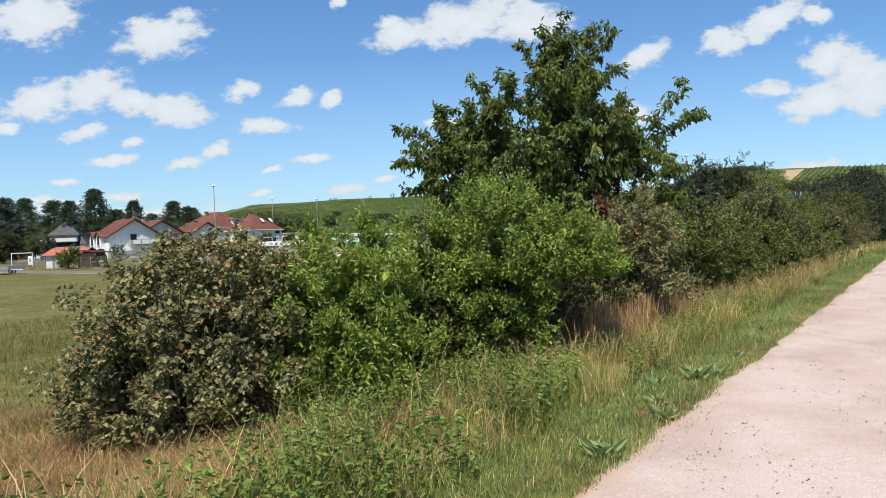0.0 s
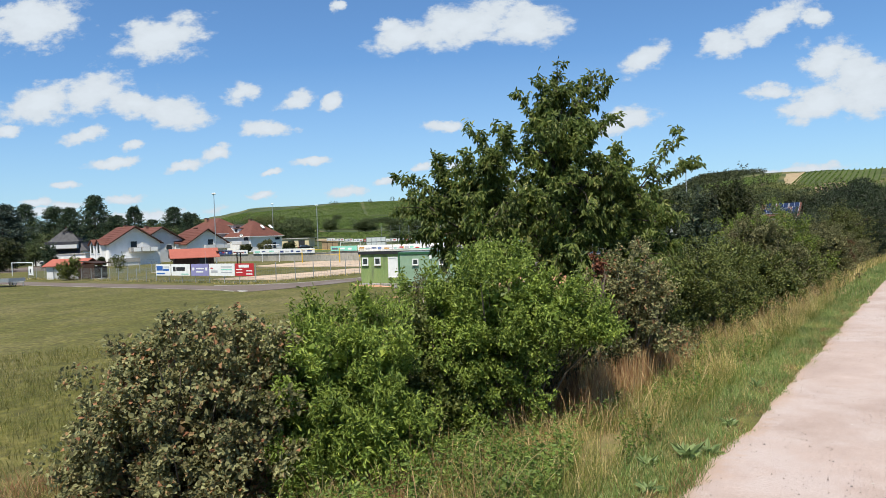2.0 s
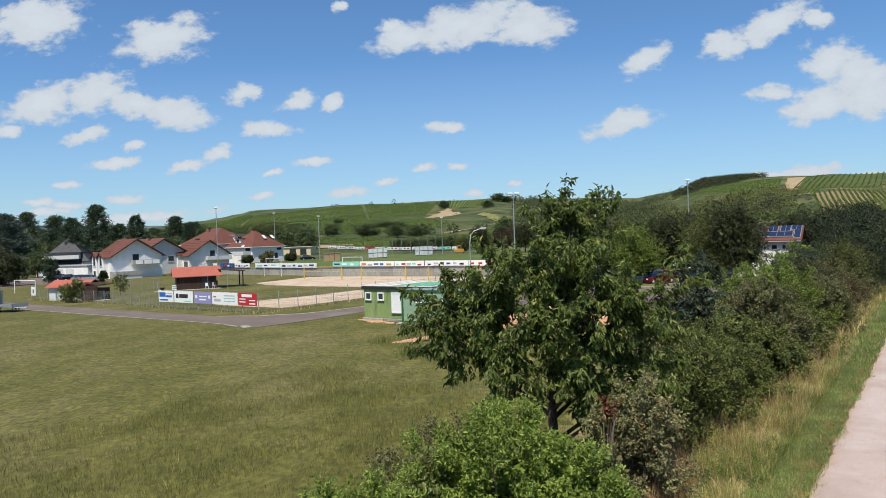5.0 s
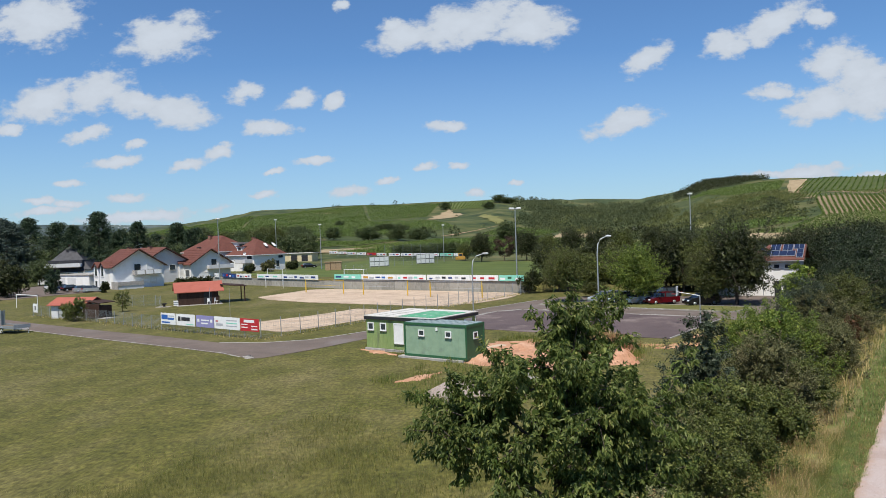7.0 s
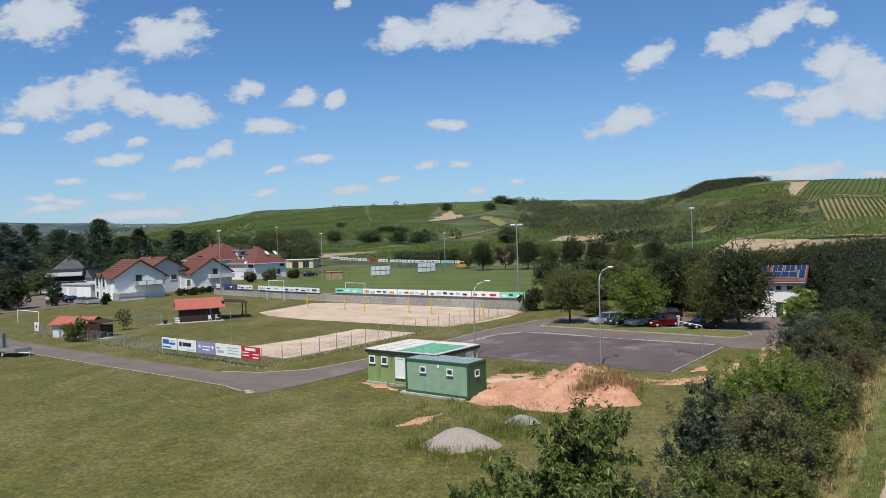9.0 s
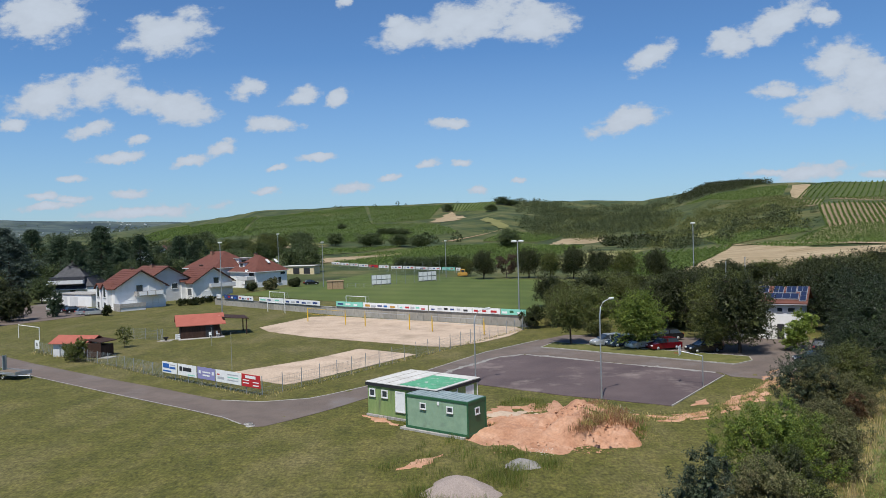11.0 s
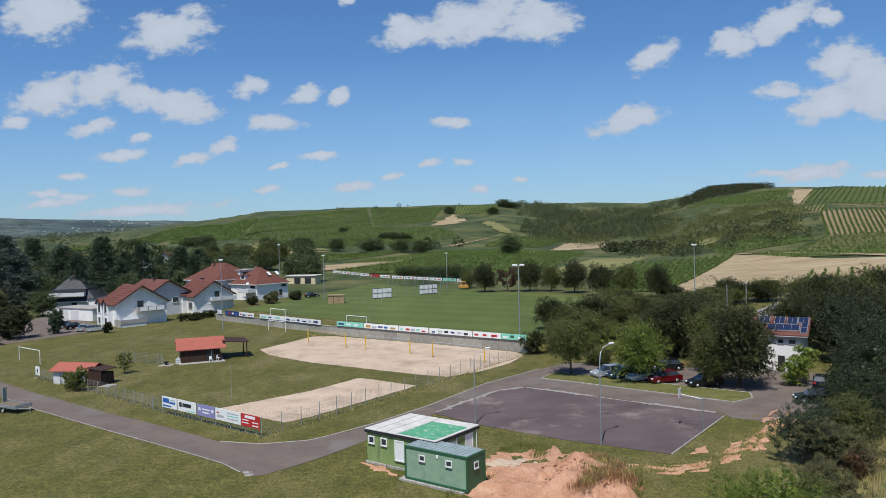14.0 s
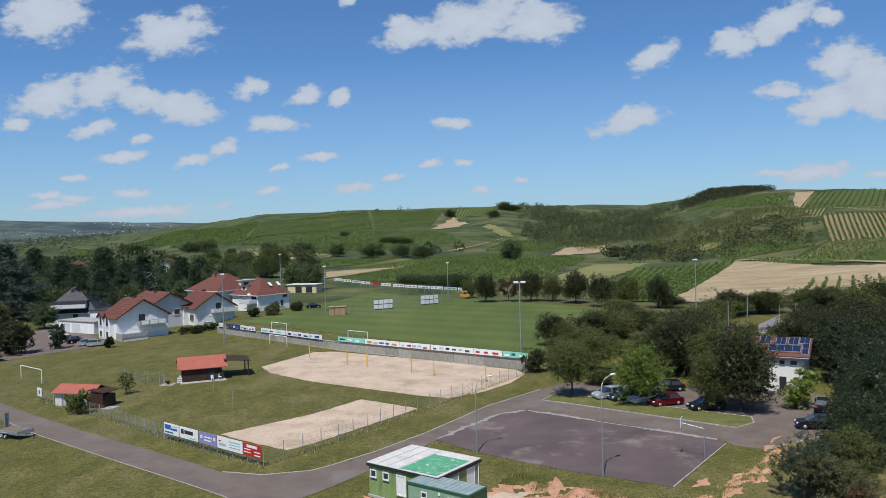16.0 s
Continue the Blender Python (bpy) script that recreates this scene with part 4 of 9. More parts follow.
def ground_material():
    """Lawn near by, scrub and pasture on the far slopes, woods and fields tinted with bluish haze in the far distance.
    """
    m = surface("mown meadow grass", [(0.28, (0.060, 0.061, 0.011)), (0.5, (0.088, 0.084, 0.017)), (0.74, (0.130, 0.112, 0.030))], 0.45, 0.95, 0.8, 5, stain=(0.148, 0.124, 0.050), stain_scale=0.13, stain_at=(0.48, 0.74), grain=0.95, world_space=True, stretch=(1.0, 0.55, 1.0))
    n, l = m.node_tree.nodes, m.node_tree.links
    b = n["Principled BSDF"]
    near_colour = b.inputs["Base Color"].links[0].from_socket
    ge = n.new("ShaderNodeNewGeometry")
    ln = n.new("ShaderNodeVectorMath")
    ln.operation = "LENGTH"
    l.new(ge.outputs["Position"], ln.inputs[0])

    def mottle(scale, stops, detail=8):
        t = n.new("ShaderNodeTexNoise")
        t.inputs["Scale"].default_value, t.inputs["Detail"].default_value, t.inputs["Roughness"].default_value = scale, detail, 0.65
        l.new(ge.outputs["Position"], t.inputs["Vector"])
        r = ramp(n, stops)
        l.new(t.outputs[0], r.inputs[0])
        return r.outputs[0]

    def over(a, c, lo, hi):
        mr = n.new("ShaderNodeMapRange")
        mr.inputs[1].default_value, mr.inputs[2].default_value = lo, hi
        l.new(ln.outputs["Value"], mr.inputs[0])
        mx = n.new("ShaderNodeMix")
        mx.data_type = "RGBA"
        l.new(mr.outputs[0], mx.inputs["Factor"])
        l.new(a, mx.inputs["A"])
        l.new(c, mx.inputs["B"])
        return mx.outputs["Result"]

    tuft = n.new("ShaderNodeTexNoise")
    tuft.inputs["Scale"].default_value, tuft.inputs["Detail"].default_value, tuft.inputs["Roughness"].default_value = 1.6, 9, 0.72
    l.new(ge.outputs["Position"], tuft.inputs["Vector"])
    depth = n.new("ShaderNodeMapRange")
    depth.inputs[1].default_value, depth.inputs[2].default_value, depth.inputs[3].default_value, depth.inputs[4].default_value = 0.32, 0.68, 0.62, 1.38
    l.new(tuft.outputs[0], depth.inputs[0])
    shade = n.new("ShaderNodeVectorMath")
    shade.operation = "SCALE"
    l.new(near_colour, shade.inputs[0])
    l.new(depth.outputs[0], shade.inputs["Scale"])
    near_colour = shade.outputs[0]
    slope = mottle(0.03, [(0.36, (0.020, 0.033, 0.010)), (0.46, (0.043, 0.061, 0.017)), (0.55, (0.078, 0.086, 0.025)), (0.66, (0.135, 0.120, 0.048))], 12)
    # the far range's haze is mixed into these bluish colours
    hazy_dist = mottle(0.0035, [(0.40, (0.034, 0.050, 0.058)), (0.50, (0.055, 0.078, 0.074)), (0.58, (0.105, 0.125, 0.105)), (0.64, (0.050, 0.068, 0.070))])
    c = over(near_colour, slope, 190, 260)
    c = over(c, hazy_dist, 1500, 2400)
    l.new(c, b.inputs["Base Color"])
    return m


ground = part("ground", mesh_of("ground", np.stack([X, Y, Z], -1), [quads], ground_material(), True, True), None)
tagged(ground, "grassy valley floor rising to green vineyard hills", "ground", kind="structure")


def sheet(name, outline, material, lift, label, category, step=0.0, skirt=0.06, kind="structure"):
    """A thin slab laid on the ground inside an outline."""
    bm = bmesh.new()
    vs = [bm.verts.new((x, y, 0)) for x, y in outline]
    face = bm.faces.new(vs)
    if step:
        bmesh.ops.triangulate(bm, faces=[face])
        for _ in range(6):
            long = [e for e in bm.edges if e.calc_length() > step]
            if not long:
                break
            bmesh.ops.subdivide_edges(bm, edges=long, cuts=1)
            bmesh.ops.triangulate(bm, faces=bm.faces[:])
    for v in bm.verts:
        v.co.z = float(land(v.co.x, v.co.y)) + lift
        v.co.x, v.co.y = plan(v.co.x, v.co.y)
    rim = [e for e in bm.edges if e.is_boundary]
    ext = bmesh.ops.extrude_edge_only(bm, edges=rim)
    for v in [g for g in ext["geom"] if isinstance(g, bmesh.types.BMVert)]:
        v.co.z -= lift + skirt
    ob = part(name, bm, M[material])
    return tagged(ob, label, category, kind=kind)


def drape(name, corners, material, lift, label, category, nu=24, nv=24, rough_edge=0.0, kind="structure"):
    """A field laid over the land between four corners."""
    c = np.asarray(corners, float)
    u, v = np.meshgrid(np.linspace(0, 1, nu + 1), np.linspace(0, 1, nv + 1), indexing="ij")
    p = (c[0] * (1 - u)[..., None] + c[1] * u[..., None]) * (1 - v)[..., None] + (c[3] * (1 - u)[..., None] + c[2] * u[..., None]) * v[..., None]
    if rough_edge:
        p = p + np.stack([waves(p[..., 1], p[..., 0], rough_edge * 6, 1.0), waves(p[..., 0], p[..., 1], rough_edge * 5, 3.0)], -1) * rough_edge
    z = land(p[..., 0], p[..., 1]) + lift
    g = np.arange(u.size).reshape(u.shape)
    q = np.stack([g[:-1, :-1], g[1:, :-1], g[1:, 1:], g[:-1, 1:]], -1).reshape(-1, 4)
    ob = part(name, mesh_of(name, np.concatenate([p, z[..., None]], -1), [q], M[material], True, True), None)
    return tagged(ob, label, category, kind=kind)


def vine_rows(name, corners, spacing, label, height=1.7, width=0.55, seg=5.0, leaf=0.55, material="vine_leaf", density=1.0, seed=3):
    """Rows of vines along the first side of a field: leaf sprays on a hedge-like band."""
    gen = np.random.default_rng(seed)
    c = np.asarray(corners, float)
    rows = max(2, int(max(np.linalg.norm(c[3] - c[0]), np.linalg.norm(c[2] - c[1])) / spacing))
    T = []
    for i in range(rows + 1):
        t = i / rows
        p, q = c[0] * (1 - t) + c[3] * t, c[1] * (1 - t) + c[2] * t
        k = max(2, int(np.linalg.norm(q - p) / leaf * density * 2.2))
        u = np.sort(gen.uniform(0, 1, k))
        xy = p[None] * (1 - u)[:, None] + q[None] * u[:, None] + gen.normal(0, width * 0.33, (k, 2))
        T.append(np.concatenate([xy, (land(xy[:, 0], xy[:, 1]) + gen.uniform(0.25, height, k))[:, None]], 1))
    T = np.concatenate(T)
    D = unit(gen.normal(0, 1, T.shape) + np.array([0, 0, 0.4]))
    v, f = leaf_arrays(T - D * leaf * 0.5, D, leaf * gen.uniform(0.8, 1.4, len(T)), leaf * 0.85, gen, False, 0.2)
    ob = part(name, mesh_of(name, v, [f], M[material], False, True), None)
    return tagged(ob, label, "vineyard", kind="stuff")

# ---- gravel path and its verges ----
def strip_sheet(name, a0, a1, s0, s1, material, lift, label, category, step=0.5, ragged=0.12, across=8):
    a = np.arange(a0, a1 + step, step)
    u = np.linspace(0, 1, across + 1)
    A, U = np.meshgrid(a, u, indexing="ij")
    left = s0 + ragged * (np.sin(A * 2.3) * 0.7 + np.sin(A * 0.9 + 1) * 0.6 + np.sin(A * 5.1 + 2) * 0.6 + np.sin(A * 9.7) * 0.6)
    S = left + (s1 - left) * U
    x = PATH_AT[0] + PATH_ALONG[0] * A + PATH_SIDE[0] * S
    y = PATH_AT[1] + PATH_ALONG[1] * A + PATH_SIDE[1] * S
    edge = np.minimum(1, np.minimum(S - left, s1 - S) / 0.25)
    z = land(x, y) + lift * edge - 0.03 * (1 - edge) + 0.012 * np.sin(A * 1.7 + U * 9)
    g = np.arange(A.size).reshape(A.shape)
    q = np.stack([g[:-1, :-1], g[1:, :-1], g[1:, 1:], g[:-1, 1:]], -1).reshape(-1, 4)
    ob = part(name, mesh_of(name, np.stack([x, y, z], -1), [q], M[material], True, True), None)
    return tagged(ob, label, category, kind="structure")


strip_sheet("bank_litter", -14, 60, -8.6, -0.95, "thatch", 0.02, "dead straw-coloured grass litter on the bank", "grass litter", 0.4, 0.35, 30)
strip_sheet("gravel_path", -30, 150, -0.14, 3.6, "gravel_path", 0.065, "pale pinkish gravel farm path with loose stones", "path", 0.25, 0.02, 16)
gen = np.random.default_rng(11)
k = 26000
a, s = -2 + 26 * gen.uniform(0, 1, k) ** 1.5, gen.uniform(0.1, 3.5, k)
px, py = PATH_AT[0] + PATH_ALONG[0] * a + PATH_SIDE[0] * s, PATH_AT[1] + PATH_ALONG[1] * a + PATH_SIDE[1] * s
size = (0.0025 + 0.014 * gen.uniform(0, 1, k) ** 9)[:, None, None]
octa = np.array([(1, 0, 0), (0, 1, 0), (-1, 0, 0), (0, -1, 0), (0, 0, 0.7), (0, 0, -0.7)])
stones = np.stack([px, py, land(px, py) + 0.07], 1)[:, None] + octa[None] * size * gen.uniform(0.6, 1.3, (k, 6, 1))
tri = np.array([(0, 1, 4), (1, 2, 4), (2, 3, 4), (3, 0, 4), (1, 0, 5), (2, 1, 5), (3, 2, 5), (0, 3, 5)])
tagged(part("loose_stones", mesh_of("loose_stones", stones, [(np.arange(k)[:, None, None] * 6 + tri[None]).reshape(-1, 3)], M["stone_pale"], False, True), None),
       "loose pale stones scattered on the gravel path", "stones", kind="stuff")

# ---- roads, court and sand ----
sheet("road", [(-112, 108), (-68, 78.5), (-59.4, 72.8), (-50.3, 67.0), (-37.5, 59.7), (-26.2, 53.4), (-21.4, 50.6), (-19.0, 48.7), (-18.0, 47.9), (-16.9, 48.1), (-14.9, 49.9), (-12.5, 52.5), (-9.8, 56), (-4.2, 63.6), (3.6, 73.4), (6.9, 74.8), (26.0, 63.4), (26.4, 61.8), (29, 60.5), (36, 64), (44, 72),
              (45, 80), (38, 82.4), (28, 84), (14, 88), (9.8, 84.2), (1.9, 76.4), (-4.8, 67.0), (-9.9, 61.0), (-13.8, 57.3), (-15.4, 56.1), (-19.7, 55.2), (-23.9, 56.0), (-31.5, 60.5), (-41.4, 65.9), (-50.6, 71.3), (-56.9, 75.0), (-66.5, 81.1), (-108, 112)],
      "asphalt", 0.035, "worn grey asphalt access road with pale edges", "road")
sheet("court", [(-3.9, 64.2), (3.5, 73.0), (6.7, 74.3), (25.6, 63.2), (25.9, 62.3), (17.2, 52.0), (8.6, 55.8), (0.8, 60.3)], "court", 0.05, "dark worn asphalt playing court with dusty stains", "court")
sheet("parking_lot", [(-110, 125), (-90.8, 109.9), (-79.8, 126.8), (-83, 129.5), (-98, 146), (-112, 150)], "asphalt", 0.045, "grey asphalt yard beside the houses", "yard")
for name, pts, label in (("sand_court", [(-36.5, 101.5), (-33.5, 97), (-25, 90.8), (-16.2, 86.4), (-7.5, 82.0), (-3.2, 80.3), (1.6, 83.4), (5.7, 88.0), (8.2, 93.4), (7.0, 96.2), (-7.8, 104.6), (-26.5, 113.8), (-30.6, 113.6)], "large pale sand beach volleyball court"),
                         ("sand_pit", [(-28.7, 66.8), (-24, 64), (-19.4, 61.6), (-17, 63.6), (-6.9, 75.8), (-15.1, 80.4), (-19.8, 74.2)], "smaller pale sand pit beside the fence")):
    out = []
    for i, (x, y) in enumerate(pts):
        x2, y2 = pts[(i + 1) % len(pts)]
        n = max(1, int(math.hypot(x2 - x, y2 - y) / 0.8))
        out += [(x + (x2 - x) * j / n + 0.07 * math.sin(i * 3 + j * 1.9), y + (y2 - y) * j / n + 0.07 * math.sin(i + j * 2.7)) for j in range(n)]
    sheet(name, out, "sand", 0.055, label, "sand court")
field = drape("playing_field", [(-58, 146), (10.5, 99), (44, 150), (-36, 212)], "turf", 0.06, "mown green football pitch on a raised terrace", "football pitch", 60, 60)


def kerb(points, label, w=0.14, h=0.09, step=1.0):
    """Kerb stones laid end to end along a line, one piece each."""
    ob = thing("kerb", (0, 0, 0), 0, label, "kerb", "kerbs", "structure")
    me = finish(boxes((0, -w / 2, -0.12, step - 0.015, w / 2, h), bevel=0.012), "kerb_stone", M["kerb_piece"])
    for (x, y), (x2, y2) in zip(points, points[1:]):
        (wx, wy), (wx2, wy2) = plan(x, y), plan(x2, y2)
        n = max(1, round(math.hypot(wx2 - wx, wy2 - wy) / step))
        turn = math.degrees(math.atan2(wy2 - wy, wx2 - wx))
        for j in range(n):
            px, py = x + (x2 - x) * j / n, y + (y2 - y) * j / n
            o = part("kerb_stone", me, None, ob, at=(*plan(px, py), float(land(px, py))), turn=turn)
            o.scale = (math.hypot(wx2 - wx, wy2 - wy) / n / step, 1, 1)
    return ob


M["kerb_piece"] = surface("concrete kerb stone", [(0.3, (0.24, 0.225, 0.20)), (0.7, (0.37, 0.35, 0.31))], 2.0, 0.9, 0.3, 30, piece=0.12)

# raised grass island between road and car park
isl = [(9.2, 78.6), (12, 77.2), (29.0, 66.9), (31.6, 68.6), (32.2, 70.6), (27, 73.4), (17.5, 78.6), (11.5, 82.2)]
sheet("grass_island", isl, "turf_dry", 0.13, "grass island with a concrete kerb in the car park", "island")

# ---- dug soil, gravel heaps ----
def heap(name, at, rx, ry, h, material, label, category, seed, turn=0.0, rings=26, spokes=56, lumps=0.25, flat=0.0):
    gen = np.random.default_rng(seed)
    r, t = np.meshgrid(np.linspace(0, 1, rings), np.linspace(0, 2 * np.pi, spokes, endpoint=False), indexing="ij")
    rim = 1 + 0.10 * np.sin(t * 3 + seed) + 0.08 * np.sin(t * 5 + seed * 2) + 0.05 * np.sin(t * 11 + seed)
    x, y = np.cos(t) * r * rx * rim, np.sin(t) * r * ry * rim
    prof = np.maximum(0, 1 - r ** (1.5 + flat))
    z = h * prof * (1 + lumps * np.sin(x * 1.3 + seed) * np.cos(y * 1.7 + seed * 1.3)) + prof ** 0.5 * (1 - prof * 0.5) * lumps * 0.35 * h * (np.sin(x * 3.1) * np.sin(y * 3.7 + 1) + 0.5 * np.sin(x * 7.3 + y * 5.1))
    z = z + np.minimum(1, prof * 4) * lumps * h * (0.42 * vnoise(x + 30, y + 30, 1.5, seed) + 0.26 * vnoise(x + 30, y + 30, 0.65, seed + 1) + 0.12 * vnoise(x + 30, y + 30, 0.28, seed + 2)) - 0.05 * (r >= 0.99)
    g = np.arange(r.size).reshape(r.shape)
    nxt = np.roll(g, -1, 1)
    q = np.stack([g[:-1], nxt[:-1], nxt[1:], g[1:]], -1).reshape(-1, 4)
    ob = part(name, mesh_of(name, np.stack([x, y, z], -1), [q], M[material], True), None)
    ob.matrix_basis = pose(*plan(*at), float(land(*at)) - 0.01, 0, 0, turn)
    ob.scale = (1, 1.2, 1)
    return tagged(ob, label, category)


heap("soil_mound", (8.7, 46.2), 4.3, 4.4, 1.9, "soil", "long reddish mound of dug soil with weeds on it", "soil mound", 3, -8, 90, 220, 0.24, 0.1)
heap("soil_bank", (4.6, 46.0), 4.8, 4.6, 0.7, "soil", "low spread of reddish dug soil beside the cabins", "soil heap", 5, 12, 70, 170, 0.4)
heap("sand_spread", (3.0, 50.2), 2.6, 1.6, 0.12, "sand", "pale sandy spread behind the steel cabin", "sand heap", 6, 0, 30, 60, 0.6)
heap("gravel_mound", (-0.7, 35.4), 2.3, 1.6, 1.0, "gravel_pale", "rounded heap of pale pink crushed gravel in the grass", "gravel heap", 8, -6, 30, 64, 0.1)
heap("gravel_mound", (3.35, 39.4), 1.2, 0.9, 0.42, "gravel_grey", "small heap of grey crushed gravel in the grass", "gravel heap", 9, 10, 22, 48, 0.12)


def bare_patch(name, points, width, material, label, seed):
    """A scraped strip of bare soil with frayed edges along a line."""
    gen = np.random.default_rng(seed)
    pts = np.asarray(points, float)
    seg = np.linalg.norm(np.diff(pts, axis=0), axis=1)
    L = np.concatenate([[0], np.cumsum(seg)])
    u = np.arange(0, L[-1], 0.3)
    c = np.stack([np.interp(u, L, pts[:, k]) for k in (0, 1)], 1)
    d = np.gradient(c, axis=0)
    nrm = unit(np.stack([-d[:, 1], d[:, 0]], 1))
    ends = np.minimum(1, np.minimum(u, L[-1] - u) / 1.5)
    wl, wr = (width * ends * np.clip(0.5 + 0.22 * np.sin(u * 1.1 + seed * k) + 0.18 * np.sin(u * 2.9 + k) + gen.normal(0, 0.24, len(u)), 0.03, 2) for k in (1, 2))
    cols = np.stack([c + nrm * wl[:, None], c + nrm * wl[:, None] * 0.4, c - nrm * wr[:, None] * 0.4, c - nrm * wr[:, None]], 1)
    z = land(cols[..., 0], cols[..., 1]) + np.array([0.0, 0.09, 0.09, 0.0])[None] + gen.normal(0, 0.012, cols.shape[:2])
    g = np.arange(len(u) * 4).reshape(len(u), 4)
    q = np.stack([g[:-1, :-1], g[1:, :-1], g[1:, 1:], g[:-1, 1:]], -1).reshape(-1, 4)
    ob = part(name, mesh_of(name, np.concatenate([cols, z[..., None]], -1), [q], M[material], True, True), None)
    return tagged(ob, label, "bare soil", kind="structure")


bare_patch("bare_soil", [(1.3, 50.5), (4, 52.3), (9, 52.0)], 2.0, "soil", "churned reddish soil behind the cabins", 1)
strip = random.Random(8)
track = np.array([(12, 49.5), (16, 48.7), (20, 50), (24.5, 54), (29, 58.6), (33, 62.5)])
for i in range(44):
    u = strip.random() ** 0.8 * 5
    a, f = track[min(int(u), 4)], u - min(int(u), 4)
    b = track[min(int(u), 4) + 1]
    x, y = a + (b - a) * f
    d = (b - a) / np.hypot(*(b - a)) * strip.uniform(0.7, 1.7)
    off = strip.gauss(0, 0.55 if u > 2 else 0.35)
    x, y = x - d[1] * off, y + d[0] * off
    bend = strip.uniform(-0.35, 0.35)
    bare_patch("bare_soil", [(x - d[0], y - d[1]), (x - d[1] * bend, y + d[0] * bend), (x + d[0], y + d[1])], strip.uniform(0.35, 1.0), "soil", "ragged patch of scraped reddish soil beside the court", 20 + i)
bare_patch("bare_soil", [(-4.9, 38.8), (-3.4, 39.9), (-1.9, 41.4)], 0.7, "soil", "small bare soil scrape in the lawn", 6)
bare_patch("bare_soil", [(-9.3, 50.6), (-7.4, 49.2), (-5.6, 47.6)], 1.0, "soil", "bare soil along the cabin wall", 7)
gen = np.random.default_rng(63)
k = 1500
t, q = gen.uniform(0, 2 * np.pi, k), np.sqrt(gen.uniform(0, 1.1, k))
cx, cy = 8.6 + np.cos(t) * q * 4.4, 46.0 + np.sin(t) * q * 4.5
far_side = gen.uniform(size=k) < 0.3
cx[far_side], cy[far_side] = gen.uniform(1.2, 7.5, far_side.sum()), gen.uniform(41.5, 51, far_side.sum())
cr = np.hypot(cx - 8.7, cy - 46.2) / 4.3
cz = land(cx, cy) + np.maximum(1.9 * (1 - np.minimum(cr, 1) ** 1.6), 0.5 * (1 - np.minimum(np.hypot(cx - 4.6, cy - 46) / 4.7, 1) ** 1.5))
clods = np.stack([cx, cy, cz], 1)[:, None] + octa[None] * (0.03 + 0.13 * gen.uniform(0, 1, k) ** 5)[:, None, None] * gen.uniform(0.6, 1.3, (k, 6, 1))
tagged(part("soil_clods", mesh_of("soil_clods", clods, [(np.arange(k)[:, None, None] * 6 + tri[None]).reshape(-1, 3)], M["soil"], False, True), None), "loose clods of dry reddish soil on the mound", "clods", kind="stuff")

# ---- retaining wall with banners ----
def wall_run(name, p, q, height, thick, top_z, label):
    turn, longer = plan_turn(math.degrees(math.atan2(q[1] - p[1], q[0] - p[0])))
    ob = thing(name, (*p, 0), turn, label, "retaining wall", "", "structure")
    L = math.hypot(q[0] - p[0], q[1] - p[1]) * longer
    n = int(L / 3)
    me = finish(boxes((0.012, 0, -0.3, L / n - 0.012, thick, top_z), bevel=0.02), "panel", M["concrete_piece"])
    for i in range(n):
        part("panel", me, None, ob, at=(i * L / n, 0, 0))
    part("coping", boxes((0, -0.06, top_z, L, thick + 0.06, top_z + 0.09), bevel=0.015), M["concrete"], ob)
    return ob


M["concrete_piece"] = surface("weathered concrete panel", [(0.25, (0.23, 0.21, 0.175)), (0.75, (0.40, 0.375, 0.325))], 0.5, 0.92, 0.4, 12, stain=(0.10, 0.095, 0.08), stain_scale=0.45, stain_at=(0.52, 0.72), stretch=(1, 1, 0.5), piece=0.15)
wall_run("wall_field_west", (-61.0, 139.5), (-26.3, 115.6), 1.5, 0.3, 1.5, "stained concrete retaining wall below the pitch")
wall_run("wall_field_east", (-26.3, 115.1), (9.6, 95.4), 1.7, 0.3, 1.75, "stained concrete retaining wall beside the sand court")


def banner(at, turn, w, h, colour, marks, label, z, group="advertising banners", post=0.0):
    """An advertising board with plain coloured shapes in place of words."""
    turn, longer = plan_turn(turn)
    w = w * longer
    ob = thing("advertising_banner", (*at, z), turn, label, "banner", group)
    part("board", boxes((0, -0.03, 0, w, 0.0, h), bevel=0.008), M[colour], ob)
    for x0, z0, x1, z1, c in marks:
        part("mark", boxes((x0 * w, -0.042, z0 * h, x1 * w, -0.0315, z1 * h)), M[c], ob)
    if post:
        for u in (0.03, 0.97):
            part("post", boxes((u * w - 0.03, 0.005, -post - 0.05, u * w + 0.03, 0.065, h)), M["grey_metal"], ob)
    return ob


gen = np.random.default_rng(5)
def bars(colours, k):
    out = []
    for i in range(k):
        x = 0.06 + 0.9 * i / k
        c = colours[i % len(colours)]
        w = 0.9 / k * gen.uniform(0.45, 0.8)
        y = gen.uniform(0.15, 0.35)
        out.append((x, y, x + w, y + gen.uniform(0.25, 0.45), c))
        if gen.uniform() < 0.5:
            out.append((x, 0.08, x + w * 0.8, 0.14, "grey_paint"))
    return out


def along(p, q, d):
    L = math.hypot(q[0] - p[0], q[1] - p[1])
    return (p[0] + (q[0] - p[0]) * d / L, p[1] + (q[1] - p[1]) * d / L), math.degrees(math.atan2(q[1] - p[1], q[0] - p[0]))


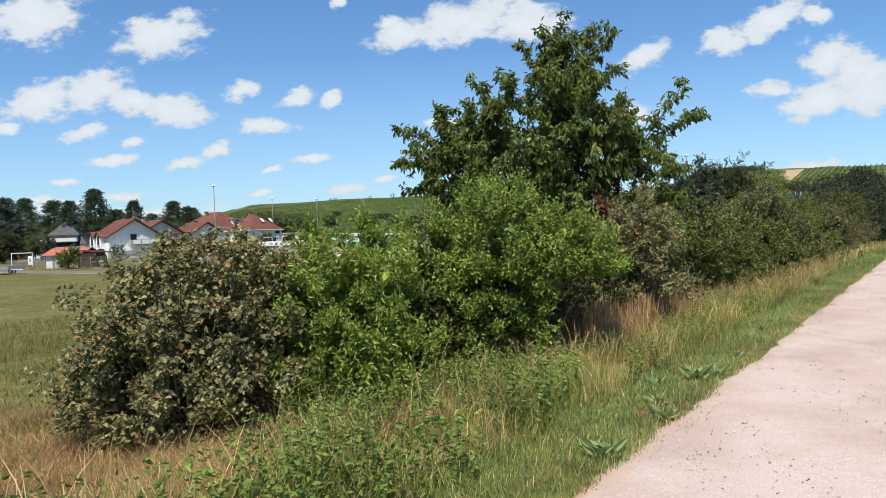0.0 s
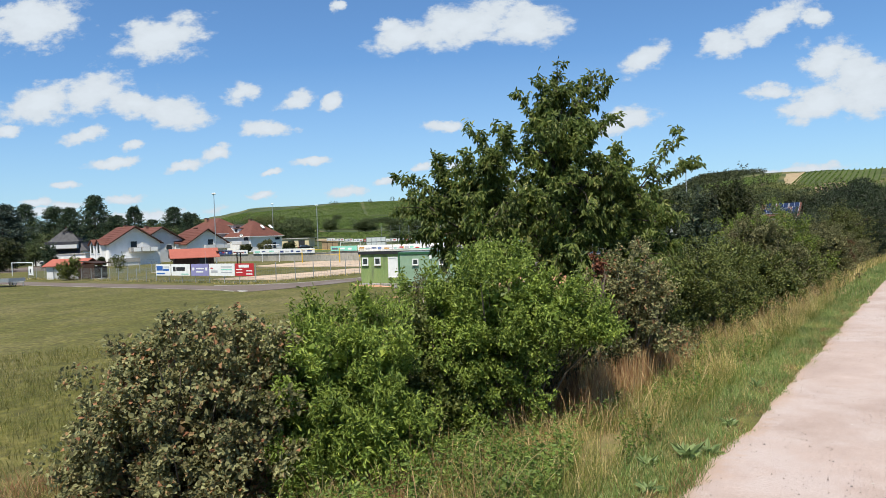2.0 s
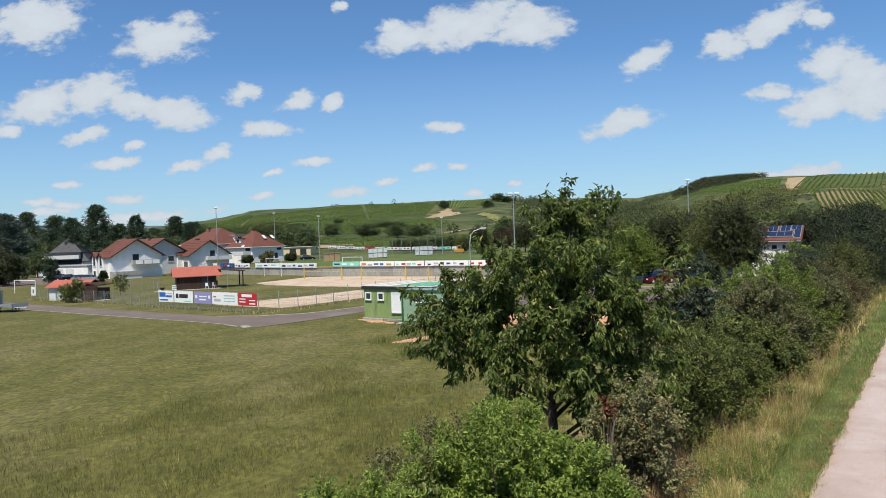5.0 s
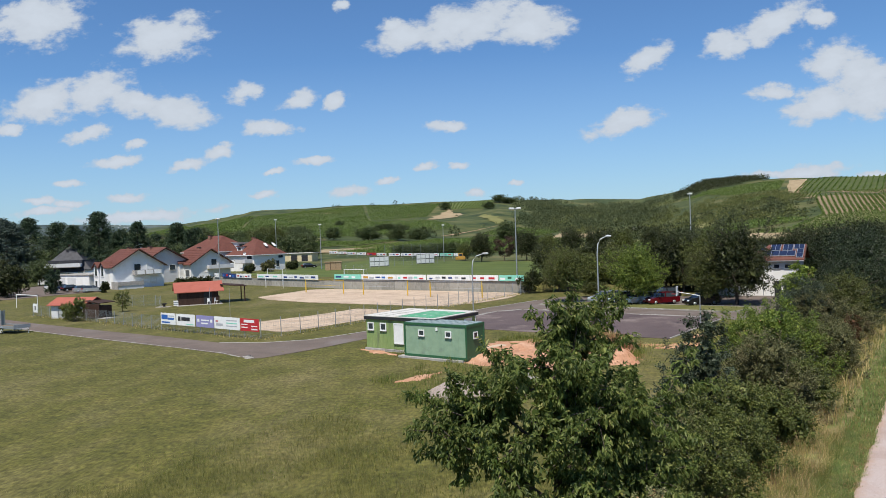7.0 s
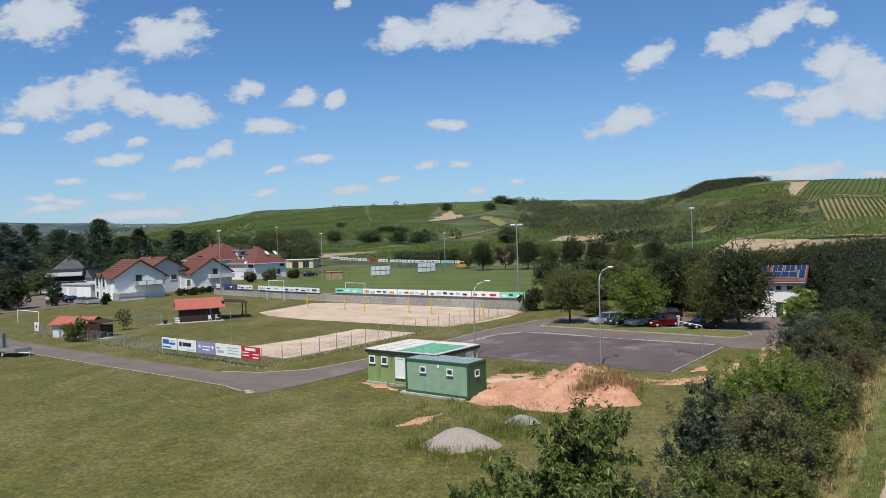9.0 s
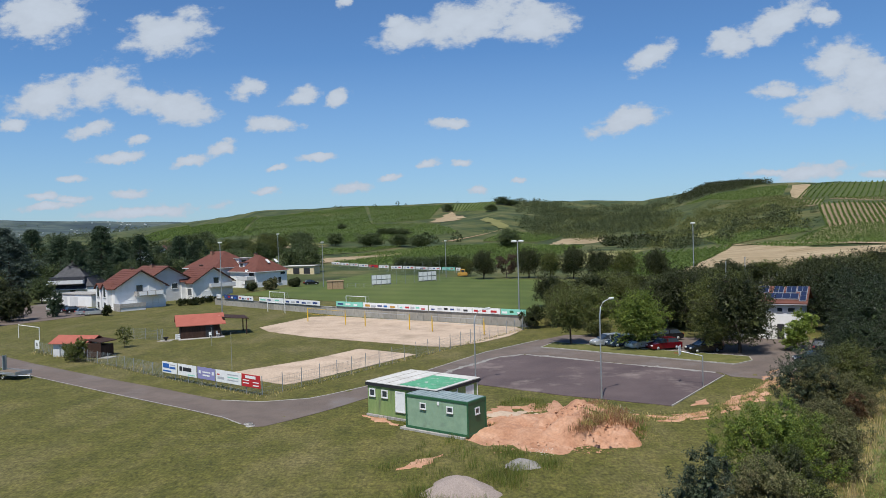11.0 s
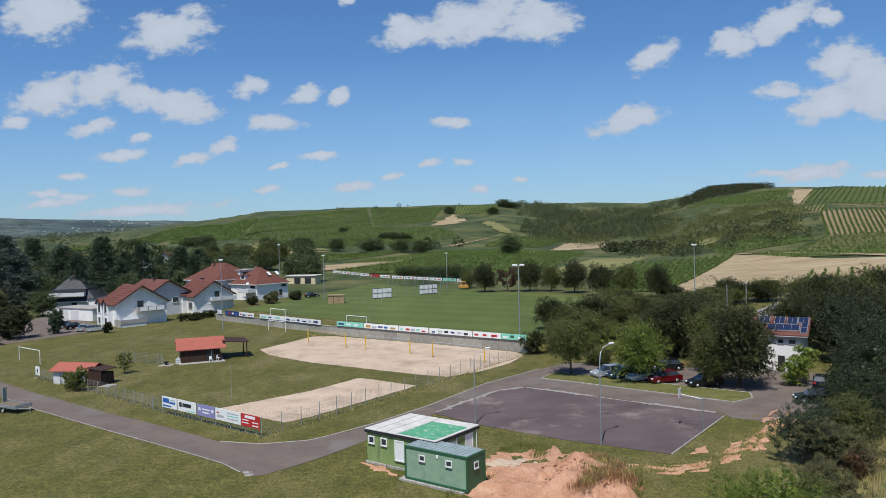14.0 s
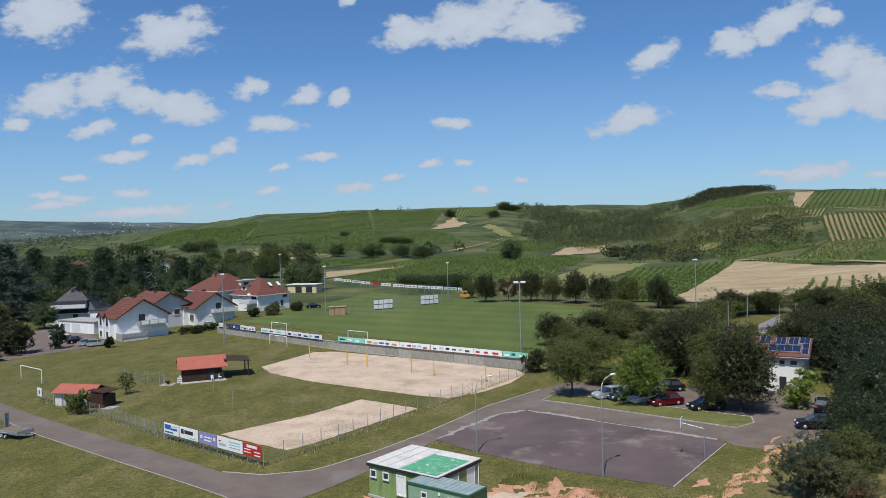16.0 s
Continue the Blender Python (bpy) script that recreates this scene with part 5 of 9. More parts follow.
for d, w, colour, marks, label in (
        (1.0, 1.7, "white_paint", bars(["grey_paint"], 2), "small white board on the field wall"),
        (4.2, 5.4, "navy_paint", bars(["blue_paint", "red_paint", "white_paint"], 4), "navy banner with red and blue shapes"),
        (9.8, 5.6, "white_paint", bars(["red_paint", "navy_paint", "grey_paint"], 5), "white banner with red and navy shapes"),
        (17.5, 8.5, "white_paint", bars(["teal_paint", "navy_paint"], 3), "white banner with green and navy shapes"),
        (26.1, 11.5, "white_paint", bars(["navy_paint", "grey_paint", "navy_paint"], 6), "long white banner with navy shapes")):
    at, turn = along((-61.0, 139.3), (-26.3, 115.4), d)
    banner(at, turn, w, 0.95, colour, marks, label, 1.62)
for d, w, colour, marks, label in (
        (0.3, 6.6, "teal_paint", bars(["navy_paint", "white_paint", "white_paint"], 3), "mint green banner with a navy shape"),
        (7.0, 8.0, "white_paint", bars(["machine", "grey_paint", "navy_paint", "blue_paint"], 5), "white banner with an orange and blue shape"),
        (15.1, 6.4, "white_paint", bars(["teal_paint", "red_paint", "grey_paint"], 5), "white banner with red and green shapes"),
        (21.7, 8.6, "white_paint", bars(["navy_paint", "grey_paint", "black_trim"], 6), "white banner with black shapes"),
        (30.4, 5.2, "white_paint", bars(["red_paint"], 3), "white banner with red shapes"),
        (35.7, 4.4, "teal_paint", bars(["white_paint", "box_frame"], 3), "green and white banner at the wall's end")):
    at, turn = along((-26.3, 114.9), (9.6, 95.2), d)
    banner(at, turn, w, 0.95, colour, marks, label, 1.87)


# ---- fences ----
def fence(points, height, label, bay=2.5, rails=8, post_h=None, upright=0, start=0):
    ob = thing("fence", (0, 0, 0), 0, label, "fence", "fences")
    post = finish(boxes((-0.03, -0.03, -0.2, 0.03, 0.03, post_h or height + 0.05), bevel=0.006), "post", M["grey_metal"])
    meshes = {}
    for (x, y), (x2, y2) in zip(points, points[1:]):
        (wx, wy), (wx2, wy2) = plan(x, y), plan(x2, y2)
        L = math.hypot(wx2 - wx, wy2 - wy)
        n = max(1, round(L / bay))
        turn = math.degrees(math.atan2(wy2 - wy, wx2 - wx))
        w = L / n
        key = round(w, 2)
        if key not in meshes:
            paths = [([(0.03, 0, z), (w / 2, 0, z), (w - 0.03, 0, z)], [0.010] * 3) for z in np.linspace(0.08, height, rails)]
            paths += [([(u, 0, 0.06), (u, 0, height / 2), (u, 0, height)], [0.006] * 3) for u in np.linspace(0.05, w - 0.05, upright)] if upright else []
            meshes[key] = tubes("wire_panel", paths, M["fence_wire"], 3)
        for i in range(n + 1):
            px, py = x + (x2 - x) * i / n, y + (y2 - y) * i / n
            z = float(land(px, py))
            part("post", post, None, ob, at=(*plan(px, py), z), turn=turn)
            if i < n:
                part("wire_panel", meshes[key], None, ob, at=(*plan(px, py), z), turn=turn)
    return ob


fence([(-62.5, 82.8), (-45.6, 73.0), (-34.6, 65.6), (-20.3, 57.3)], 1.55, "grey double-rod wire fence along the road", 2.5, 12, upright=10)
fence([(-20.3, 57.3), (-14.5, 64.2), (-6.8, 74.1), (-2.7, 79.3), (9.4, 94.6)], 1.55, "grey chain-link fence beside the sand pits", 2.4, 5, 2.0, upright=12)
fence([(-56, 93.5), (-49, 91.2), (-47.8, 90.5)], 1.7, "chain-link fence beside the brown hut", 2.4, 8, upright=12)
fence([(-35.5, 159.5), (-24, 158.5)], 1.1, "low rail fence on the pitch edge", 2.5, 3)

# five boards on the roadside fence
p, q = (-34.6, 65.45), (-20.3, 57.15)
for d, w, colour, marks, label in (
        (0.1, 2.75, "white_paint", [(0.06, 0.45, 0.48, 0.85, "blue_paint"), (0.06, 0.12, 0.62, 0.25, "blue_paint"), (0.5, 0.42, 0.9, 0.6, "blue_paint"), (0.55, 0.72, 0.9, 0.8, "grey_paint")], "white board with blue shapes on the roadside fence"),
        (3.0, 3.3, "white_paint", [(0.1, 0.38, 0.24, 0.78, "black_trim"), (0.28, 0.42, 0.74, 0.74, "black_trim"), (0.55, 0.1, 0.92, 0.18, "teal_paint")], "white board with black shapes on the roadside fence"),
        (6.5, 2.95, "lilac_paint", [(0.08, 0.45, 0.2, 0.7, "white_paint"), (0.3, 0.55, 0.74, 0.66, "white_paint"), (0.3, 0.28, 0.7, 0.4, "white_paint"), (0.82, 0.45, 0.93, 0.7, "white_paint")], "lilac board with white shapes on the roadside fence"),
        (9.55, 4.0, "white_paint", [(0.06, 0.58, 0.16, 0.68, "red_paint"), (0.08, 0.25, 0.34, 0.45, "grey_paint"), (0.48, 0.7, 0.9, 0.78, "grey_paint"), (0.48, 0.48, 0.9, 0.56, "teal_paint"), (0.48, 0.25, 0.9, 0.33, "grey_paint")], "white board with grey shapes on the roadside fence"),
        (13.65, 2.75, "red_paint", [(0.2, 0.68, 0.76, 0.9, "white_paint"), (0.06, 0.48, 0.4, 0.56, "white_paint"), (0.06, 0.25, 0.4, 0.33, "white_paint"), (0.6, 0.38, 0.92, 0.46, "white_paint"), (0.6, 0.12, 0.92, 0.22, "white_paint")], "red board with white shapes on the roadside fence")):
    at, turn = along(p, q, d)
    banner(at, turn, w, 1.25, colour, marks, label, 0.75, "roadside fence boards")
at, turn = along((-62.5, 82.7), (-45.6, 72.9), 0.3)
banner(at, turn, 1.25, 1.25, "white_paint", [(0.35, 0.3, 0.6, 0.7, "black_trim"), (0.25, 0.15, 0.7, 0.22, "grey_paint")], "small white board with a black shape on the fence", 0.6, "roadside fence boards")


# ---- cabins ----
def wall_window(ob, at, turn, w, h, frame=0.09, depth=0.05, blind=False, name="window", frame_mat="white_paint"):
    """A window set on a wall: frame, pane (or a closed roller shutter), sill. Its face points along -y."""
    win = part(name, boxes((-w / 2 - frame, -depth, -frame, w / 2 + frame, 0, 0), (-w / 2 - frame, -depth, h, w / 2 + frame, 0, h + frame),
                           (-w / 2 - frame, -depth, 0, -w / 2, 0, h), (w / 2, -depth, 0, w / 2 + frame, 0, h)), M[frame_mat], ob, at=at, turn=turn)
    part("pane", boxes((-w / 2, -depth * 0.4, 0, w / 2, -0.005, h)), M["white_paint" if blind else "glass"], win, "closed white shutter" if blind else "")
    part("sill", boxes((-w / 2 - frame * 1.3, -depth - 0.06, -frame - 0.03, w / 2 + frame * 1.3, -0.004, -frame)), M["kerb"], win)
    return win


TURN = -34.5
big = thing("site_cabin", (-8.75, 50.75, float(land(-6, 51))), TURN, "large green boarded cabin with a pale patched flat roof", "cabin")
W, D, H = 7.45, 5.8, 2.9
part("body", boxes((0, 0, 0.2, W, D, H - 0.2), bevel=0.02), M["box_wood"], big)
for i in range(38):
    part("board", boxes((i * W / 38 + 0.003, -0.016, 0.22, (i + 1) * W / 38 - 0.003, -0.003, H - 0.22), bevel=0.003), M["box_wood"], big)
for i in range(28):
    part("board", boxes((W + 0.003, i * D / 28 + 0.003, 0.22, W + 0.014, (i + 1) * D / 28 - 0.003, H - 0.22)), M["box_wood"], big)
part("roof", boxes((-0.12, -0.14, H - 0.02, W + 0.12, D + 0.12, H + 0.07), bevel=0.02), M["roof_pale"], big, "pale weathered roof sheeting")
part("fascia", boxes((-0.13, -0.15, H - 0.26, W + 0.13, -0.125, H - 0.03), (W + 0.125, -0.15, H - 0.26, W + 0.15, D + 0.13, H - 0.03), (-0.15, -0.15, H - 0.26, -0.125, D + 0.13, H - 0.03)), M["black_trim"], big)
bm = bmesh.new()
gen = np.random.default_rng(2)
nx, ny = 14, 14
grid = [[bm.verts.new((3.55 + 3.75 * i / nx + (0.06 * gen.normal() if j in (0, ny) else 0), 0.0 + 4.6 * j / ny + (0.08 * gen.normal() if i in (0, nx) else 0), H + 0.078 + 0.012 * gen.uniform())) for j in range(ny + 1)] for i in range(nx + 1)]
for i in range(nx):
    for j in range(ny):
        bm.faces.new((grid[i][j], grid[i + 1][j], grid[i + 1][j + 1], grid[i][j + 1]))
part("tarpaulin", bm, M["tarp"], big, "torn green tarpaulin on the roof")
for i in range(3):
    part("seam", boxes((1.0 + i * 1.2, -0.1, H + 0.071, 1.06 + i * 1.2, D, H + 0.085)), M["concrete"], big)
part("plinth", boxes((-0.12, -0.14, -0.1, W + 0.05, D - 0.05, 0.2), bevel=0.02), M["kerb"], big)
for x, z, w, h, b in ((0.55, 1.8, 0.5, 0.48, False), (1.95, 1.8, 0.5, 0.48, False), (3.65, 0.8, 0.85, 1.5, True)):
    wall_window(big, (x, -0.024, z), 0, w, h, 0.10, 0.05, b)
for y, z, w, h in ((2.0, 0.85, 1.1, 1.4), (4.5, 0.6, 0.95, 1.8)):
    wall_window(big, (W + 0.004, y, z), 90, w, h, 0.10, 0.05, True)
part("downpipe", tubes("downpipe", [rod((W + 0.07, D - 0.25, 0.3), (W + 0.07, D - 0.25, H - 0.1), 0.04), rod((W + 0.07, 2.7, 1.2), (W + 0.07, 2.7, H - 0.1), 0.04)], M["white_paint"], 8), None, big)

small = thing("steel_cabin", (-5.12, 47.0, float(land(-2, 46)) + 0.16), TURN, "grey-green steel site cabin with a bright green frame", "cabin")
W, D, H = 6.06, 2.44, 2.65
part("body", boxes((0.06, 0.06, 0.1, W - 0.06, D - 0.06, H - 0.1)), M["box_green"], small)
for i in range(40):
    x = 0.2 + i * (W - 0.4) / 40
    part("rib", boxes((x, 0.052, 0.2, x + 0.05, 0.063, H - 0.2), bevel=0.004), M["box_green"], small)
for x in (0, W - 0.14):
    for y in (0, D - 0.14):
        part("corner_post", boxes((x, y, 0, x + 0.14, y + 0.14, H), bevel=0.015), M["box_frame"], small)
for z in (0, H - 0.2):
    for y in (0.004, D - 0.104):
        part("beam", boxes((0.14, y, z, W - 0.14, y + 0.1, z + 0.19), bevel=0.015), M["box_frame"], small)
    for x in (0.004, W - 0.104):
        part("beam", boxes((x, 0.14, z, x + 0.1, D - 0.14, z + 0.19), bevel=0.015), M["box_frame"], small)
part("roof", boxes((0.1, 0.1, H - 0.05, W - 0.1, D - 0.1, H + 0.02)), M["box_roof"], small, "blue-grey sheet steel roof")
for i in range(12):
    part("roof_rib", boxes((0.25 + i * 0.47, 0.12, H + 0.02, 0.29 + i * 0.47, D - 0.12, H + 0.045)), M["box_roof"], small)
# the end wall's shade is put into its colour, the darker frame green
part("end_wall", boxes((W - 0.058, 0.15, 0.2, W - 0.035, D - 0.15, H - 0.2)), M["box_frame"], small, "end wall in a dark green that includes its shade")
for x in (1.75, 4.35):
    wall_window(small, (x, 0.04, 1.7), 0, 0.44, 0.34, 0.08, 0.05)
wall_window(small, (W - 0.03, 1.2, 1.6), 90, 0.42, 0.36, 0.08, 0.05)
part("vent", boxes((3.15, 0.0, 2.1, 3.35, 0.034, 2.35), bevel=0.006), M["white_paint"], small)
part("plinth", boxes((-0.5, -0.2, -0.3, W * 0.95, D, 0.0), bevel=0.02), M["kerb"], small)


# ---- huts, goals, posts on the sports ground ----
def gable_roof(bm, x0, x1, y0, y1, z, rise, thick=0.12, over=0.4):
    """A pitched roof whose ridge runs along x."""
    m = (y0 + y1) / 2
    k = rise / (m - y0)
    a, b, lo = y0 - over, y1 + over, z - over * k
    return prism(bm, [(a, lo), (m, z + rise), (b, lo), (b, lo + thick), (m, z + rise + thick), (a, lo + thick)], "x", x0 - over, x1 + over)


hut = thing("club_hut", (-45.6, 91.0, 0.0), plan_frame(24)[0], "dark brown wooden hut with a bright red roof", "hut")
hut.scale = (1.17 * plan_frame(24)[1], 1.08 * plan_frame(24)[2], 1.0)
part("wall", boxes((0.3, 0.2, 0, 5.2, 4.8, 2.1)), M["wood_dark"], hut)
for i in range(24):
    part("board", boxes((0.31 + i * 0.204, 0.165, 0.05, 0.50 + i * 0.204, 0.197, 2.05)), M["wood_dark"], hut)
part("roof", gable_roof(bmesh.new(), 0.1, 5.6, 0.2, 5.2, 2.15, 1.25, 0.1, 0.35), M["roof_hut"], hut, "bright red felt roof")
part("gable", prism(bmesh.new(), [(0.25, 2.1), (5.1, 2.1), (2.7, 3.3)], "x", 5.1, 5.25), M["wood_dark"], hut)
part("porch_roof", prism(bmesh.new(), [(5.6, 2.85), (9.0, 2.45), (9.0, 2.56), (5.6, 2.97)], "y", 0.6, 4.9), M["wood_dark"], hut, "dark lean-to porch roof")
for x, y in ((8.7, 0.9), (8.7, 4.6)):
    part("post", boxes((x - 0.07, y - 0.07, 0, x + 0.07, y + 0.07, 2.45)), M["wood_dark"], hut)
part("counter", boxes((5.3, 0.6, 0.05, 5.42, 3.4, 1.15)), M["wood_pale"], hut, "pale wooden bar front")
part("sign", boxes((5.27, 1.9, 2.35, 5.31, 3.2, 3.15)), M["white_paint"], hut, "white sign on the gable")
part("sign_mark", boxes((5.314, 2.3, 2.55, 5.322, 2.8, 3.0)), M["blue_paint"], hut)
part("slab", boxes((0.0, -0.9, -0.05, 5.7, 5.2, 0.045)), M["kerb"], hut, "pale concrete slab")
part("door", boxes((3.4, 0.14, 0.06, 4.4, 0.163, 2.0)), M["black_trim"], hut)

chair = thing("garden_chair", (-40.9, 92.0, 0.05), 30, "white plastic garden chair beside the brown hut", "chair", "garden chairs")
part("seat", boxes((-0.22, -0.22, 0.42, 0.22, 0.22, 0.46), bevel=0.01), M["white_paint"], chair)
part("backrest", boxes((-0.22, 0.18, 0.46, 0.22, 0.22, 0.9), bevel=0.01), M["white_paint"], chair)
for x in (-0.2, 0.17):
    for y in (-0.2, 0.17):
        part("leg", boxes((x, y, 0, x + 0.035, y + 0.035, 0.42)), M["white_paint"], chair)
copy_thing(chair, pose(*plan(-40.1, 92.9), 0.05, 0, 0, 75))

fire = thing("fire_ring", (-47.2, 90.3, 0.0), 0, "dark fire bowl on a concrete slab", "fire bowl")
part("slab", boxes((-1.0, -1.0, -0.05, 1.0, 1.0, 0.05), bevel=0.02), M["concrete"], fire)
part("bowl", tubes("bowl", [([(0, 0, 0.05), (0, 0, 0.25), (0, 0, 0.5), (0, 0, 0.55)], [0.2, 0.18, 0.42, 0.42])], M["black_trim"], 12), None, fire)
part("arm", tubes("arm", [rod((-0.6, 0, 0.0), (-0.9, 0.2, 1.6), 0.03)], M["grey_metal"], 6), None, fire)
crate = thing("fridge_box", (-46.0, 90.9, 0.045), 24, "white slatted crate beside the brown hut", "crate")
for z in (0.0, 0.3, 0.6):
    part("slat", boxes((0, 0, z, 0.7, 0.5, z + 0.16), bevel=0.01), M["white_paint"], crate)
part("frame", boxes((0.05, 0.05, 0, 0.65, 0.45, 0.8)), M["grey_metal"], crate)

shed = thing("garden_shed", (-57.6, 79.3, 0.0), plan_frame(-12)[0], "small shed with a red roof behind the fence", "shed")
part("wall", boxes((0.2, 0.2, 0, 5.6, 3.2, 1.9)), M["wall_grey"], shed)
part("roof", gable_roof(bmesh.new(), 0.2, 6.0, 0.2, 3.4, 1.95, 0.75, 0.09, 0.4), M["roof_hut"], shed, "bright red sheet roof")
part("gate", boxes((5.7, -0.2, 0.1, 8.3, -0.12, 1.95)), M["wood_dark"], shed, "dark board screen")
part("side_wall", boxes((5.7, -0.1, 0, 8.2, 2.4, 1.6)), M["wood_dark"], shed)
part("lean_to", prism(bmesh.new(), [(5.9, 2.35), (8.4, 2.0), (8.4, 2.08), (5.9, 2.43)], "y", -0.2, 2.9), M["wood_dark"], shed)
part("step", boxes((8.2, -0.6, -0.05, 9.8, 1.2, 0.05)), M["kerb"], shed)


def goal(at, turn, w, h, label, depth=1.3, material="white_paint", net=True, group="goals"):
    turn, longer = plan_turn(turn)
    w = w * longer
    ob = thing("goal", (*at, float(land(*at))), turn, label, "goal", group)
    for x in (0, w):
        part("post", tubes("post", [rod((x, 0, -0.1), (x, 0, h), 0.06)], M[material], 8), None, ob)
    part("crossbar", tubes("crossbar", [rod((-0.05, 0, h), (w + 0.05, 0, h), 0.06)], M[material], 8), None, ob)
    if net:
        for x in (0, w):
            part("stay", tubes("stay", [([(x, 0, h), (x, depth * 0.55, h), (x, depth, 0.02)], [0.025] * 3), rod((x, 0, 0.03), (x, depth, 0.03), 0.025)], M["grey_metal"], 6), None, ob)
        paths = [([(u, 0.02, h), (u, depth * 0.55, h), (u, depth, 0.03)], [0.004] * 3) for u in np.linspace(0.1, w - 0.1, 18)]
        paths += [([(0, d, z), (w / 2, d, z), (w, d, z)], [0.004] * 3) for d, z in ((depth * 0.55, h), (depth * 0.68, h * 0.72), (depth * 0.8, h * 0.45), (depth * 0.92, h * 0.18))]
        part("net", tubes("net", paths, M["grey_paint"], 3), None, ob, "thin grey goal net")
    return ob


goal((-75.3, 96.0), -30, 7.3, 2.2, "white practice goal frame on the lawn", net=False)
goal((-42.6, 123.4), -34, 5.6, 2.0, "white goal frame below the field wall", net=False)
goal((-24.6, 117.2), -32, 5.2, 2.05, "white youth goal with a net on the pitch")
goal((-14.2, 109.8), -32, 5.2, 2.0, "grey youth goal with a net on the pitch", 1.4, "grey_metal")
goal((-44.8, 131.2), -34, 5.2, 2.0, "white youth goal at the pitch corner")


def volley_post(at, label):
    ob = thing("volleyball_post", (*at, 0.04), 0, label, "post", "yellow volleyball posts")
    part("pole", tubes("pole", [rod((0, 0, -0.1), (0, 0, 2.55), 0.055)], M["yellow"], 8), None, ob)
    part("padding", tubes("padding", [rod((0, 0, 0.15), (0, 0, 2.0), 0.095)], M["yellow"], 10), None, ob)
    return ob


vp = [(-29.6, 107.2), (-21.6, 102.0), (-17.8, 100.0), (-9.8, 95.4), (-6.0, 93.0), (2.0, 88.7)]
for p in vp:
    volley_post(p, "yellow padded volleyball post in the sand")
for p, q in ((vp[0], vp[1]), (vp[2], vp[3]), (vp[4], vp[5])):
    ob = thing("volleyball_net", (0, 0, 0.04), 0, "thin net between two yellow posts", "net", "volleyball nets")
    top = "yellow" if p == vp[0] else "grey_paint"
    part("tape", tubes("tape", [rod((*p, 2.4), (*q, 2.4), 0.03), rod((*p, 1.45), (*q, 1.45), 0.02)], M[top], 4, True), None, ob)
    part("mesh", tubes("mesh", [rod((p[0] + (q[0] - p[0]) * t, p[1] + (q[1] - p[1]) * t, 1.45), (p[0] + (q[0] - p[0]) * t, p[1] + (q[1] - p[1]) * t, 2.4), 0.004) for t in np.linspace(0.02, 0.98, 40)], M["grey_paint"], 3, True), None, ob)


def lamp(at, turn, h, label, arm=1.4):
    """A street lamp with a curved neck and a flat head."""
    ob = thing("street_lamp", (*at, float(land(*at))), turn, label, "street lamp", "street lamps")
    part("pole", tubes("pole", [([(0, 0, -0.2), (0, 0, 1.2), (0, 0, h - 1.4), (0.12, 0, h - 0.6), (0.5, 0, h - 0.15), (arm, 0, h + 0.1)], [0.085, 0.075, 0.055, 0.05, 0.045, 0.04])], M["steel"], 8), None, ob)
    part("base", tubes("base", [rod((0, 0, -0.1), (0, 0, 0.9), 0.1, 0.095)], M["steel"], 8), None, ob)
    head = part("head", boxes((arm - 0.1, -0.13, h + 0.03, arm + 0.5, 0.13, h + 0.17), bevel=0.05), M["white_paint"], ob)
    part("lens", boxes((arm + 0.0, -0.10, h - 0.005, arm + 0.44, 0.10, h + 0.028)), M["lamp_glass"], head)
    return ob


lamp((0.5, 60.5), 28, 7.5, "tall grey street lamp with a curved neck beside the court")
lamp((11.8, 54.5), 40, 8.9, "tall grey street lamp with a curved neck beside the court")


def mast(at, turn, h, heads, label, group="floodlight masts"):
    ob = thing("floodlight_mast", (*at, float(land(*at))), turn, label, "floodlight", group)
    part("pole", tubes("pole", [([(0, 0, -0.2), (0, 0, h / 2), (0, 0, h)], [0.13, 0.10, 0.07])], M["steel"], 8), None, ob)
    if heads > 1:
        part("crossarm", tubes("crossarm", [rod((-0.7, 0, h), (0.7, 0, h), 0.05)], M["steel"], 6), None, ob)
    if not heads:
        part("cap", tubes("cap", [rod((0, 0, h), (0, 0, h + 0.12), 0.11)], M["steel"], 8), None, ob)
        return ob
    for x in ([-0.6, 0.6] if heads > 1 else [0.0]):
        f = part("floodlight", boxes((x - 0.4, -0.35, h - 0.12, x + 0.4, 0.35, h + 0.18), bevel=0.08), M["white_paint"], ob)
        part("lens", boxes((x - 0.3, -0.25, h - 0.15, x + 0.3, 0.25, h - 0.118)), M["lamp_glass"], f)
    return ob


mast((8.2, 100.6), 10, 12.2, 2, "tall floodlight mast with two lamp heads at the pitch")
mast((-52.9, 124.6), 30, 14.8, 1, "tall slim floodlight mast below the houses")
mast((-41.0, 164.5), 0, 12.4, 1, "tall slim floodlight mast behind the pitch")
mast((-7.6, 186.5), 0, 11.5, 1, "tall slim floodlight mast behind the pitch")
mast((42.4, 115), 20, 15.2, 1, "tall slim floodlight mast above the hedge")
mast((45.0, 107.0), 20, 8.9, 0, "tall bare grey mast behind the clubhouse")
mast((48.3, 107.0), 20, 9.6, 0, "tall bare grey mast behind the clubhouse")
mast((-63.5, 195), 0, 15.0, 1, "tall slim floodlight mast behind the houses")

